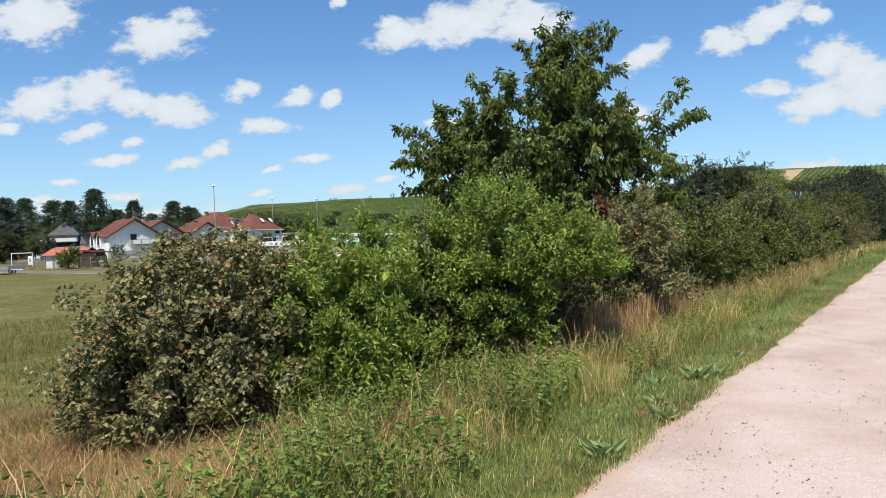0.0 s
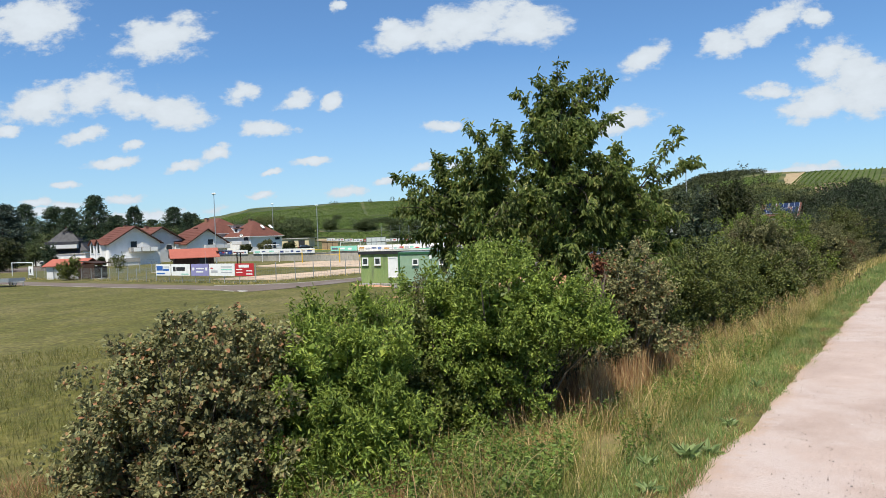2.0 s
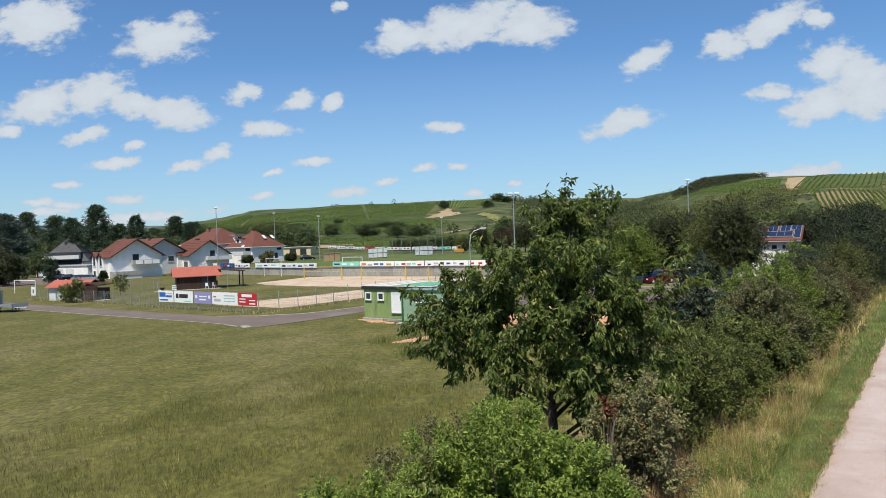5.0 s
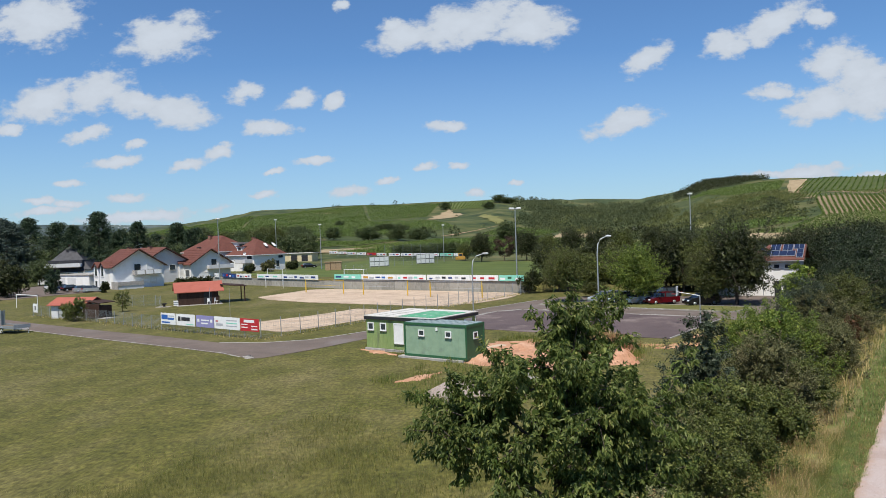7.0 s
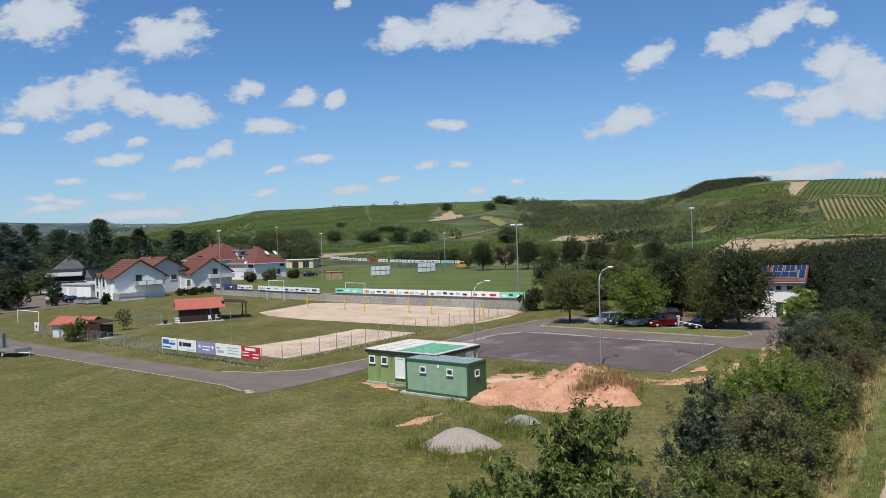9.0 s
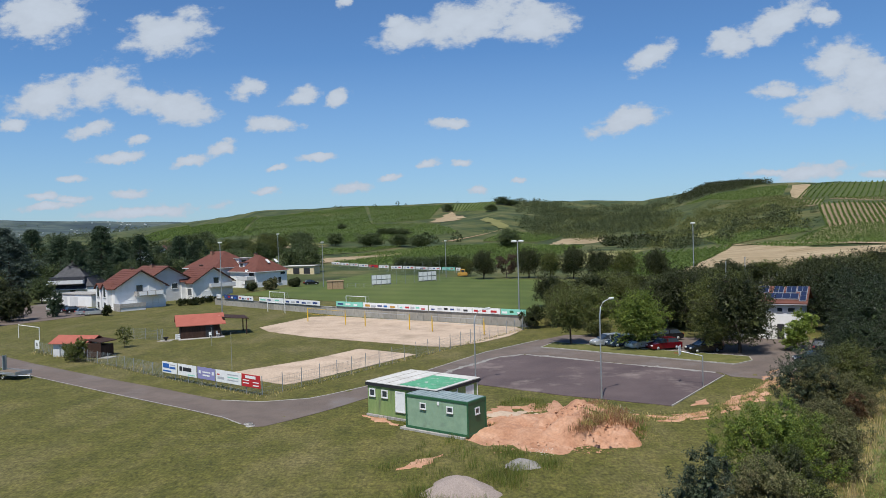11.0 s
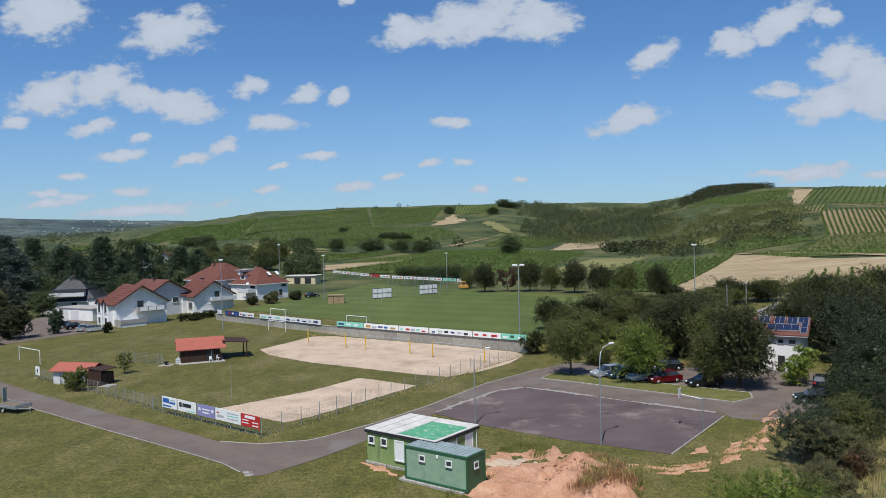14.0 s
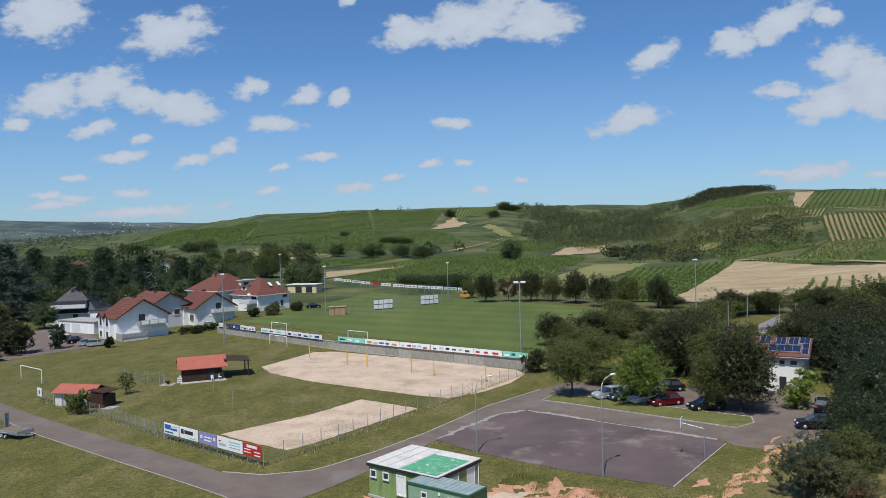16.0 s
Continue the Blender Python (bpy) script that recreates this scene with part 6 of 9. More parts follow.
hoop = thing("basketball_hoop", (22.2, 58.2, 0.04), 0, "slim steel basketball hoop with a white board", "basketball hoop")
part("post", tubes("post", [rod((0, 0, -0.1), (0, 0, 2.95), 0.055)], M["steel"], 8), None, hoop)
part("arm", tubes("arm", [rod((0, 0, 2.9), (-1.85, 0.9, 3.25), 0.045)], M["steel"], 8), None, hoop)
part("backboard", boxes((-0.02, -0.45, -0.4, 0.03, 0.45, 0.5), bevel=0.01), M["white_paint"], hoop, "white backboard", at=(-1.9, 0.92, 3.3), turn=-26)
part("ring", tubes("ring", [([(math.cos(a) * 0.22, math.sin(a) * 0.22, 0) for a in np.linspace(0, 2 * np.pi, 13)], [0.012] * 13)], M["red_paint"], 5), None, hoop, at=(-2.2, 1.06, 3.05))

for i, (x, y) in enumerate(((-37.6, 85), (-28.3, 69.5))):
    ob = thing("flag_pole", (x, y, 0), 0, "thin pole standing on the lawn", "pole", "thin poles")
    part("pole", tubes("pole", [rod((0, 0, -0.1), (0, 0, 4.4 if i else 3.2), 0.025, 0.018)], M["grey_metal"], 6), None, ob)


# ---- player shelters, machine and shed behind the pitch ----
def shelter(at, turn, w, label):
    turn, longer = plan_turn(turn)
    w = w * longer
    ob = thing("team_shelter", (*at, float(land(*at))), turn, label, "shelter", "team shelters")
    for x in np.linspace(0, w, 5):
        part("frame_post", boxes((x - 0.05, -0.05, 0, x + 0.05, 0.05, 3.0)), M["grey_metal"], ob)
    for i in range(4):
        for j in range(2):
            part("panel", boxes((i * w / 4 + 0.08, -0.02, 0.35 + j * 1.35, (i + 1) * w / 4 - 0.08, 0.02, 1.5 + j * 1.35)), M["lamp_glass"], ob)
    part("rail", boxes((0, -0.04, 1.52, w, 0.04, 1.66), (0, -0.04, 2.9, w, 0.04, 3.0), (0, -0.04, 0.2, w, 0.04, 0.34)), M["black_trim"], ob)
    return ob


shelter((-27.2, 163.4), 28, 5.6, "white panelled screen in a dark frame on the pitch")
shelter((-15.0, 172.6), 28, 5.6, "white panelled screen in a dark frame on the pitch")
ob = thing("timber_store", (-37.6, 155.0, float(land(-37, 155))), plan_frame(8)[0], "small pale wooden store on the pitch edge", "shed")
part("wall", boxes((0, 0, 0, 4.2, 2.4, 2.1)), M["wood_pale"], ob)
part("roof", boxes((-0.15, -0.15, 2.1, 4.35, 2.55, 2.25)), M["wood_pale"], ob)
for x in (1.4, 2.8):
    part("divider", boxes((x - 0.05, -0.03, 0, x + 0.05, -0.002, 2.1)), M["wood_dark"], ob)

rig = thing("roller_machine", (-2.4, 187, float(land(-2, 187))), 10, "small orange-yellow ground machine parked by the pitch", "machine")
part("body", boxes((-1.6, -0.8, 0.5, 1.4, 0.8, 1.4), bevel=0.08), M["machine"], rig)
cabin = part("cab", boxes((-0.7, -0.7, 1.4, 0.6, 0.7, 2.5), bevel=0.08), M["machine"], rig)
part("cab_glass", boxes((-0.55, -0.71, 1.6, 0.45, 0.71, 2.35)), M["glass"], cabin)
for x in (-1.1, 1.0):
    for y in (-0.85, 0.65):
        part("wheel", tubes("wheel", [rod((x, y, 0.48), (x, y + 0.22, 0.48), 0.48)], M["rubber"], 14), None, rig)

for i, (p, q) in enumerate((((-58, 246), (-30, 222)), ((-30, 222), (2, 200)))):
    turn = math.degrees(math.atan2(q[1] - p[1], q[0] - p[0]))
    L = math.hypot(q[0] - p[0], q[1] - p[1])
    for j in range(int(L / 6)):
        at = (p[0] + (q[0] - p[0]) * (j + 0.06) * 6 / L, p[1] + (q[1] - p[1]) * (j + 0.06) * 6 / L)
        c = ["white_paint", "white_paint", "lamp_glass", "white_paint", "red_paint" if i == 0 else "teal_paint"][j % 5]
        banner(at, turn, 5.6, 1.0, c, bars(["grey_paint", "navy_paint", "red_paint"], 3), "white advertising board along the far touchline" if c == "white_paint" else "coloured advertising board along the far touchline", float(land(*at)) + 0.9, "far touchline boards", 0.9)

posts = thing("ball_fence", (0, 0, 0), 0, "tall thin ball-stop netting behind the goal", "ball fence")
for t in np.linspace(0, 1, 7):
    x, y = -23 + 14 * t, 164 + 11 * t
    z = float(land(x, y))
    part("post", tubes("post", [rod((x, y, z - 0.1), (x, y, z + 6.0), 0.05)], M["fence_wire"], 6, True), None, posts)
part("netting", tubes("netting", [rod((-23, 164, 1.6 + h), (-9, 175, 1.6 + h), 0.006) for h in np.linspace(0.2, 5.9, 14)], M["fence_wire"], 3, True), None, posts)


# ---- houses ----
def house(name, at, turn, w, L, eave, ridge, wall, roof, label, windows=(), dormer=None, hip=0.0, chimney=None, over=0.5, true=False):
    """A house whose gable wall (width w) lies on local x at y = 0 and whose length L runs along local y."""
    turn, wider, longer = (turn, 1.0, 1.0) if true else plan_frame(turn)
    ob = thing(name, (*at, float(land(*at)) - 0.05), turn, label, "house", "houses")
    ob.scale = (wider, longer, 1)
    bm = bmesh.new()
    if hip:
        box(bm, 0, 0, -0.5, w, L, eave)
    else:
        prism(bm, [(0, -0.5), (w, -0.5), (w, eave), (w / 2, ridge - 0.12), (0, eave)], "y", 0, L)
    part("wall", bm, M[wall], ob)
    bm = bmesh.new()
    k = (ridge - eave) / (w / 2)
    lo = eave - over * k
    if hip:
        b = [bm.verts.new(p) for p in ((-over, -over, lo), (w + over, -over, lo), (w + over, L + over, lo), (-over, L + over, lo))]
        t = [bm.verts.new(p) for p in ((w / 2, hip, ridge), (w / 2, L - hip, ridge))]
        u = [bm.verts.new((v.co.x, v.co.y, v.co.z - 0.18)) for v in b]
        for f in ((b[0], b[1], t[0]), (b[1], b[2], t[1], t[0]), (b[2], b[3], t[1]), (b[3], b[0], t[0], t[1]), (u[3], u[2], u[1], u[0])):
            bm.faces.new(f)
        for i in range(4):
            bm.faces.new((u[i], u[(i + 1) % 4], b[(i + 1) % 4], b[i]))
    else:
        prism(bm, [(-over, lo), (w / 2, ridge), (w + over, lo), (w + over, lo + 0.18), (w / 2, ridge + 0.2), (-over, lo + 0.18)], "y", -over * 1.5, L + over)
    r = part("roof", bm, M[roof], ob)
    if not hip:
        # courses of tiles as low ridges along both slopes
        for side in (-1, 1):
            n = int(math.hypot(w / 2 + over, ridge - lo) / 0.75)
            for i in range(1, n):
                u = i / n
                x = w / 2 + side * (w / 2 + over) * u
                z = ridge + 0.2 - (ridge - lo) * u
                part("tile_course", boxes((x - 0.05, -over * 1.5 - 0.005, z - 0.02, x + 0.05, L + over, z + 0.035)), M[roof], r)
        part("bargeboard", prism(bmesh.new(), [(-over - 0.02, lo - 0.1), (w / 2, ridge - 0.1), (w + over + 0.02, lo - 0.1), (w + over + 0.02, lo + 0.1), (w / 2, ridge + 0.12), (-over - 0.02, lo + 0.1)], "y", -over * 1.5 - 0.06, -over * 1.5 - 0.005), M["wood_dark"], r)
    else:
        part("fascia", boxes((-over, -over - 0.03, lo - 0.2, w + over, -over - 0.004, lo), (-over - 0.03, -over, lo - 0.2, -over - 0.004, L + over, lo), (w + over + 0.004, -over, lo - 0.2, w + over + 0.03, L + over, lo)), M["white_paint"], r)
    for side, u, z, ww, hh, blind in windows:
        if side == "front":
            wall_window(ob, (u, -0.004, z), 0, ww, hh, 0.1, 0.06, blind)
        elif side == "left":
            wall_window(ob, (-0.004, u, z), -90, ww, hh, 0.1, 0.06, blind)
        else:
            wall_window(ob, (w + 0.004, u, z), 90, ww, hh, 0.1, 0.06, blind)
    for y0, y1, out, top in dormer or ():
        # a gabled bay that stands out of the left wall
        d = part("bay", prism(bmesh.new(), [(y0, -0.5), (y1, -0.5), (y1, top), ((y0 + y1) / 2, top + (y1 - y0) * 0.42), (y0, top)], "x", -out, w * 0.3), M[wall], ob)
        m = (y0 + y1) / 2
        part("bay_roof", prism(bmesh.new(), [(y0 - 0.3, top - 0.2), (m, top + (y1 - y0) * 0.42), (y1 + 0.3, top - 0.2), (y1 + 0.3, top - 0.06), (m, top + (y1 - y0) * 0.42 + 0.14), (y0 - 0.3, top - 0.06)], "x", -out - 0.35, w * 0.32), M[roof], d)
        wall_window(ob, (-out - 0.004, m, top - 1.9), -90, (y1 - y0) * 0.42, 2.3, 0.12, 0.06)
        wall_window(ob, (-out - 0.004, m, 0.5), -90, (y1 - y0) * 0.4, 1.4, 0.1, 0.06)
    if chimney:
        cx, cy, cz = chimney
        part("chimney", boxes((cx - 0.35, cy - 0.45, cz - 1.5, cx + 0.35, cy + 0.45, cz + 0.5), bevel=0.02), M["brick"], ob)
        part("chimney_cap", boxes((cx - 0.42, cy - 0.52, cz + 0.5, cx + 0.42, cy + 0.52, cz + 0.6)), M["black_trim"], ob)
    return ob


def balcony(ob, x0, x1, y, z, depth, material="kerb", slab=True):
    b = part("balcony", boxes((x0, y - depth, z - 0.16, x1, y, z)), M["kerb"], ob)
    part("parapet", boxes((x0, y - depth, z, x1, y - depth + 0.08, z + 0.95), (x0, y - depth + 0.08, z, x0 + 0.08, y - 0.01, z + 0.95), (x1 - 0.08, y - depth + 0.08, z, x1, y - 0.01, z + 0.95)), M[material], b)
    return b


h1 = house("house", (-80.5, 131.5), 48, 10.5, 8.2, 5.2, 8.9, "wall_white", "roof_red", "white two-storey house with a red tiled gable roof",
           [("front", 3.0, 0.7, 1.9, 1.5, True), ("front", 5.0, 4.0, 1.3, 1.5, False), ("front", 7.6, 4.0, 1.2, 1.2, True), ("front", 5.0, 1.2, 1.1, 1.1, True), ("front", 8.3, 1.2, 1.1, 1.1, True)],
           [(1.5, 4.2, 0.9, 5.0), (4.8, 7.5, 0.9, 5.0)], chimney=(5.2, 4.0, 8.9))
b = balcony(h1, 3.9, 9.4, -0.002, 3.2, 1.3, "kerb")
for x in (4.4, 6.2, 7.9):
    part("parapet_panel", boxes((x, -1.36, 3.15, x + 1.5, -1.31, 4.05)), M["wall_white"], b)
part("terrace", boxes((-0.3, -3.2, -0.3, 4.8, -0.003, 0.85)), M["wall_grey"], h1)
part("terrace_wall", boxes((-0.3, -3.3, 0.85, 4.8, -3.18, 1.75), (-0.42, -3.3, -0.3, -0.31, -0.2, 1.75)), M["kerb"], h1)
house("house", (-82.0, 146.0), 55, 11.5, 10, 5.4, 9.0, "wall_grey", "roof_rust", "grey house with a brown-red tiled roof behind another house", [("front", 7.5, 3.2, 1.4, 1.3, False), ("front", 3.5, 3.2, 1.4, 1.3, True)], chimney=(5, 5, 9.0))
h2 = house("house", (-72.0, 151.5), 47, 10.0, 10.0, 4.6, 8.2, "wall_white", "roof_red", "white house with a red roof and a gabled bay",
           [("front", 5.8, 3.6, 1.3, 1.9, False), ("front", 3.2, 0.8, 2.0, 1.3, True), ("left", 1.6, 1.2, 2.0, 1.7, False)], [(3.2, 6.6, 1.2, 4.8)], chimney=(5.2, 6, 8.2))
balcony(h2, 4.0, 10.2, -0.002, 3.1, 1.2, "wall_grey")
h4 = house("house", (-74.0, 170.0), 58, 13, 13, 6.6, 11.0, "wall_grey", "roof_red", "large house with a hipped red roof and roof windows", [("front", 7.5, 3.6, 1.5, 1.3, False), ("front", 10, 3.6, 1.5, 1.3, False), ("front", 9.5, 5.3, 2.6, 1.0, False), ("right", 5, 4.0, 1.5, 1.3, False)], hip=4.5, chimney=(5, 8, 10.6))
part("attic", boxes((7.5, 0.2, 6.6, 13.2, 5.5, 8.6)), M["wall_white"], h4, "white attic storey with dark windows")
part("attic_roof", boxes((7.2, -0.3, 8.6, 13.6, 5.8, 8.8)), M["kerb"], h4)
for x in (9.2, 11.6):
    wall_window(h4, (x, 0.196, 7.1), 0, 1.7, 1.1, 0.08, 0.05)
h3 = house("house", (-61.0, 167.0), 55, 9.8, 10.8, 5.0, 9.2, "wall_white", "roof_red", "white two-storey house with a hipped red roof and skylights",
           [("front", 5.6, 0.9, 1.3, 1.4, False), ("front", 7.4, 0.9, 1.0, 1.7, False), ("front", 8.4, 3.4, 1.5, 0.7, False), ("left", 1.7, 2.6, 2.0, 2.1, False), ("left", 7.5, 3.2, 1.2, 1.4, True), ("left", 5.0, 1.0, 1.2, 1.4, True)], hip=4.8, chimney=(4.9, 6.3, 9.2))
part("dormer", boxes((1.0, 6.0, 5.4, 4.5, 8.2, 7.0)), M["wall_white"], h3)
part("dormer_roof", boxes((0.7, 5.8, 7.0, 4.6, 8.4, 7.18)), M["roof_red"], h3)
wall_window(h3, (0.996, 7.1, 5.9), -90, 1.2, 0.9, 0.1, 0.05)
for x in (5.0, 7.6):
    part("skylight", prism(bmesh.new(), [(1.5, 6.86), (2.6, 7.78), (2.6, 7.88), (1.5, 6.96)], "x", x, x + 0.8), M["lamp_glass"], h3)
b = balcony(h3, -2.4, 0.0, 4.4, 2.4, 4.0, "wall_grey")
part("dish", tubes("dish", [([(-0.3, 3.2, 4.9), (-0.42, 3.1, 4.95), (-0.46, 3.07, 4.96)], [0.06, 0.42, 0.44])], M["white_paint"], 12), None, h3, "white satellite dish")
dark = house("house", (-118, 158), 12, 14, 12, 3.6, 10.6, "wall_grey", "roof_dark", "pale house with a steep dark slate roof and balcony", [("front", 8.5, 0.6, 1.4, 2.2, False)], hip=5.0, chimney=(6.5, 6, 10.4))
part("gable_storey", boxes((2.5, 0.1, 3.3, 11.5, 5, 6.4)), M["roof_dark"], dark, "dark slate-clad upper storey")
balcony(dark, 2.0, 11.5, 0.096, 4.6, 1.3, "wall_grey")
part("annex", boxes((12.4, -0.5, -0.4, 17, 5, 3.6)), M["wall_white"], dark)
part("annex_roof", boxes((12.2, -0.8, 3.6, 17.4, 5.3, 3.8)), M["roof_dark"], dark)
ob = thing("garage_row", (-104.6, 146, 0), plan_frame(-27)[0], "long low white garage with a flat roof", "garage")
part("wall", boxes((0, 0, -0.3, 14, 6, 2.9)), M["wall_white"], ob)
part("roof", boxes((-0.2, -0.2, 2.9, 14.2, 6.2, 3.1)), M["kerb"], ob)
for x in (1.2, 5.4):
    part("garage_door", boxes((x, -0.03, 0, x + 3.2, -0.003, 2.4)), M["wall_grey"], ob)
ob = thing("low_shed", (-99, 108.5, 0), plan_frame(-35)[0], "low cream shed with a flat dark roof beside the bushes", "shed")
part("wall", boxes((-16, 0, -0.3, 6, 6, 2.6)), M["wall_cream"], ob)
part("roof", boxes((-16.4, -0.4, 2.6, 6.4, 6.4, 2.85)), M["roof_dark"], ob)
ob = thing("field_shed", (-67, 213, float(land(-64, 213))), plan_frame(-8)[0], "low cream shed behind the football pitch", "shed")
part("wall", boxes((0, 0, -0.3, 11, 6, 2.8)), M["wall_cream"], ob)
part("roof", boxes((-0.4, -0.4, 2.8, 11.4, 6.4, 3.0)), M["roof_pale"], ob)
for x in (3, 7):
    part("opening", boxes((x, -0.03, 0, x + 2.4, -0.003, 2.2)), M["black_trim"], ob)
for at, turn, w, L, roof in (((-190, 235), 20, 10, 14, "roof_rust"), ((-168, 228), 40, 9, 12, "roof_dark"), ((-150, 275), 10, 9, 11, "roof_red"), ((-215, 300), -10, 10, 13, "roof_rust"), ((-140, 240), 30, 9, 10, "roof_dark")):
    house("house", at, turn, w, L, 5.5, 9.5, "wall_white", roof, "village house half hidden among tall trees", [("front", 3, 3.4, 1.2, 1.3, False), ("front", 6.5, 3.4, 1.2, 1.3, False)])

# clubhouse behind the car park
club = house("clubhouse", (43.4, 80.3), 62.3, 8.6, 11.4, 4.95, 6.6, "wall_white", "roof_rust", "white clubhouse with a rusty red roof and solar panels", [], chimney=(4.3, 9.7, 7.3), over=0.5, true=True)
club["category"] = "clubhouse"
for y, w in ((2.6, 0.62), (1.2, 0.8)):
    wall_window(club, (-0.004, y, 3.75), -90, w, 0.5, 0.08, 0.05)
part("door", boxes((-0.06, 2.1, 0, -0.004, 2.95, 2.1)), M["black_trim"], club, "dark glazed door")
part("downpipe", tubes("downpipe", [rod((-0.09, 4.3, 0.1), (-0.09, 4.3, 4.7), 0.05)], M["grey_metal"], 6), None, club)
part("gutter", tubes("gutter", [rod((-0.56, -0.7, 4.72), (-0.56, 11.9, 4.72), 0.07)], M["grey_metal"], 6), None, club)


def panel_on_roof(y0, y1, u0, u1, cells):
    x0, x1 = -0.5 + u0 * 4.8, -0.5 + u1 * 4.8
    z = lambda x: 4.95 + x * 1.65 / 4.3 + 0.25
    o = part("solar_panel", prism(bmesh.new(), [(x0, z(x0)), (x1, z(x1)), (x1, z(x1) + 0.06), (x0, z(x0) + 0.06)], "y", y0, y1), M["solar"], club)
    part("panel_frame", prism(bmesh.new(), [(x0 - 0.07, z(x0 - 0.07) - 0.04), (x1 + 0.07, z(x1 + 0.07) - 0.04), (x1 + 0.07, z(x1 + 0.07) + 0.03), (x0 - 0.07, z(x0 - 0.07) + 0.03)], "y", y0 - 0.07, y1 + 0.07), M["steel"], o)
    for c in range(1, cells):
        y = y0 + (y1 - y0) * c / cells
        part("rail", prism(bmesh.new(), [(x0, z(x0) + 0.05), (x1, z(x1) + 0.05), (x1, z(x1) + 0.075), (x0, z(x0) + 0.075)], "y", y - 0.02, y + 0.02), M["steel"], o)


panel_on_roof(0.45, 4.3, 0.22, 0.52, 4)
for y, w in ((0.85, 1.15), (2.4, 1.15), (4.3, 1.3), (9.2, 0.85), (10.2, 0.85)):
    panel_on_roof(y, y + w, 0.58, 0.95, 2)
panel_on_roof(-0.5, 0.65, 0.66, 0.95, 2)
panel_on_roof(-0.5, 0.2, 0.12, 0.38, 1)
panel_on_roof(-0.5, 0.2, 0.40, 0.64, 1)
sheet("tennis_court", [(55.5, 117), (65, 112), (84, 127), (66, 131)], "clay", 0.06, "red clay tennis court", "tennis court")
ob = thing("windbreak", (0, 0, 0), 0, "pale windbreak sheet on the tennis fence", "windbreak")
for t in np.linspace(0, 1, 6):
    part("post", tubes("post", [rod((55.0 + 10 * t, 117.5 + 12 * t, 0), (55.0 + 10 * t, 117.5 + 12 * t, 3.2), 0.05)], M["grey_metal"], 6, True), None, ob)
for i in range(5):
    t0, t1 = i / 5 + 0.01, (i + 1) / 5 - 0.01
    a, b = plan(55.0 + 10 * t0, 117.5 + 12 * t0), plan(55.0 + 10 * t1, 117.5 + 12 * t1)
    part("sheet", prism(bmesh.new(), [a, b, (b[0] + 0.04, b[1] - 0.03), (a[0] + 0.04, a[1] - 0.03)], "z", 0.2, 3.0), M["wall_grey"], ob)
fence([(66, 131.5), (84, 127.5)], 3.4, "tall chain-link fence round the tennis court", 3.0, 8, upright=8)


# ---- vehicles ----
def car(at, turn, paint, label, L=4.3, W=1.75, H=1.45, estate=False):
    ob = thing("car", (*at, float(land(*at)) + 0.05), plan_turn(turn)[0], label, "car", "parked cars")
    y = W / 2
    body = [(-L / 2, 0.35), (-L / 2 + 0.05, 0.75), (-L / 2 + 0.1, 0.95 if estate else 0.92), (L * 0.18, 0.95), (L * 0.40, 0.82), (L / 2 - 0.05, 0.66), (L / 2, 0.4), (L / 2 - 0.1, 0.22), (-L / 2 + 0.1, 0.22)]
    bm = prism(bmesh.new(), body, "y", -y, y)
    bmesh.ops.bevel(bm, geom=[e for e in bm.edges], offset=0.05, segments=2, affect="EDGES")
    part("body", bm, M[paint], ob, smooth=False)
    back = -L / 2 + (0.15 if estate else 0.55)
    roof_z = H
    bm = bmesh.new()
    lo = [(back - 0.12, 0.93), (L * 0.26, 0.93)]
    hi = [(back + 0.25, roof_z), (L * 0.05, roof_z)]
    vs = []
    for (x, z), iy in ((lo[0], y - 0.06), (lo[1], y - 0.06), (hi[1], y - 0.24), (hi[0], y - 0.24)):
        vs.append((bm.verts.new((x, -iy, z)), bm.verts.new((x, iy, z))))
    bm.faces.new([v[0] for v in vs])
    bm.faces.new([v[1] for v in vs][::-1])
    for i in range(4):
        a, b = vs[i], vs[(i + 1) % 4]
        bm.faces.new((a[0], a[1], b[1], b[0]))
    part("cabin_glass", bm, M["glass"], ob, "dark car windows")
    part("roof", boxes((back + 0.22, -y + 0.22, roof_z - 0.02, L * 0.06, y - 0.22, roof_z + 0.04), bevel=0.018), M[paint], ob)
    for s in (-1, 1):
        part("pillar", boxes((-0.12, s * (y - 0.10) - 0.05, 0.9, -0.02, s * (y - 0.10) + 0.05, roof_z - 0.05)), M[paint], ob)
        part("headlight", boxes((L / 2 - 0.22, s * (y - 0.32) - 0.18, 0.55, L / 2 - 0.02, s * (y - 0.32) + 0.18, 0.72), bevel=0.03), M["lamp_glass"], ob)
        part("tail_light", boxes((-L / 2 - 0.01, s * (y - 0.2) - 0.12, 0.68, -L / 2 + 0.12, s * (y - 0.2) + 0.12, 0.9)), M["red_paint"], ob)
        for x in (-L * 0.30, L * 0.31):
            w = part("wheel", tubes("wheel", [([(x, s * y - 0.16 * s, 0.3), (x, s * y - 0.08 * s, 0.3), (x, s * y + 0.015 * s, 0.3)], [0.3, 0.31, 0.29])], M["rubber"], 16), None, ob)
            part("rim", tubes("rim", [([(x, s * y - 0.02 * s, 0.3), (x, s * y + 0.01 * s, 0.3), (x, s * y + 0.025 * s, 0.3)], [0.2, 0.2, 0.02])], M["steel"], 12), None, w)
    return ob


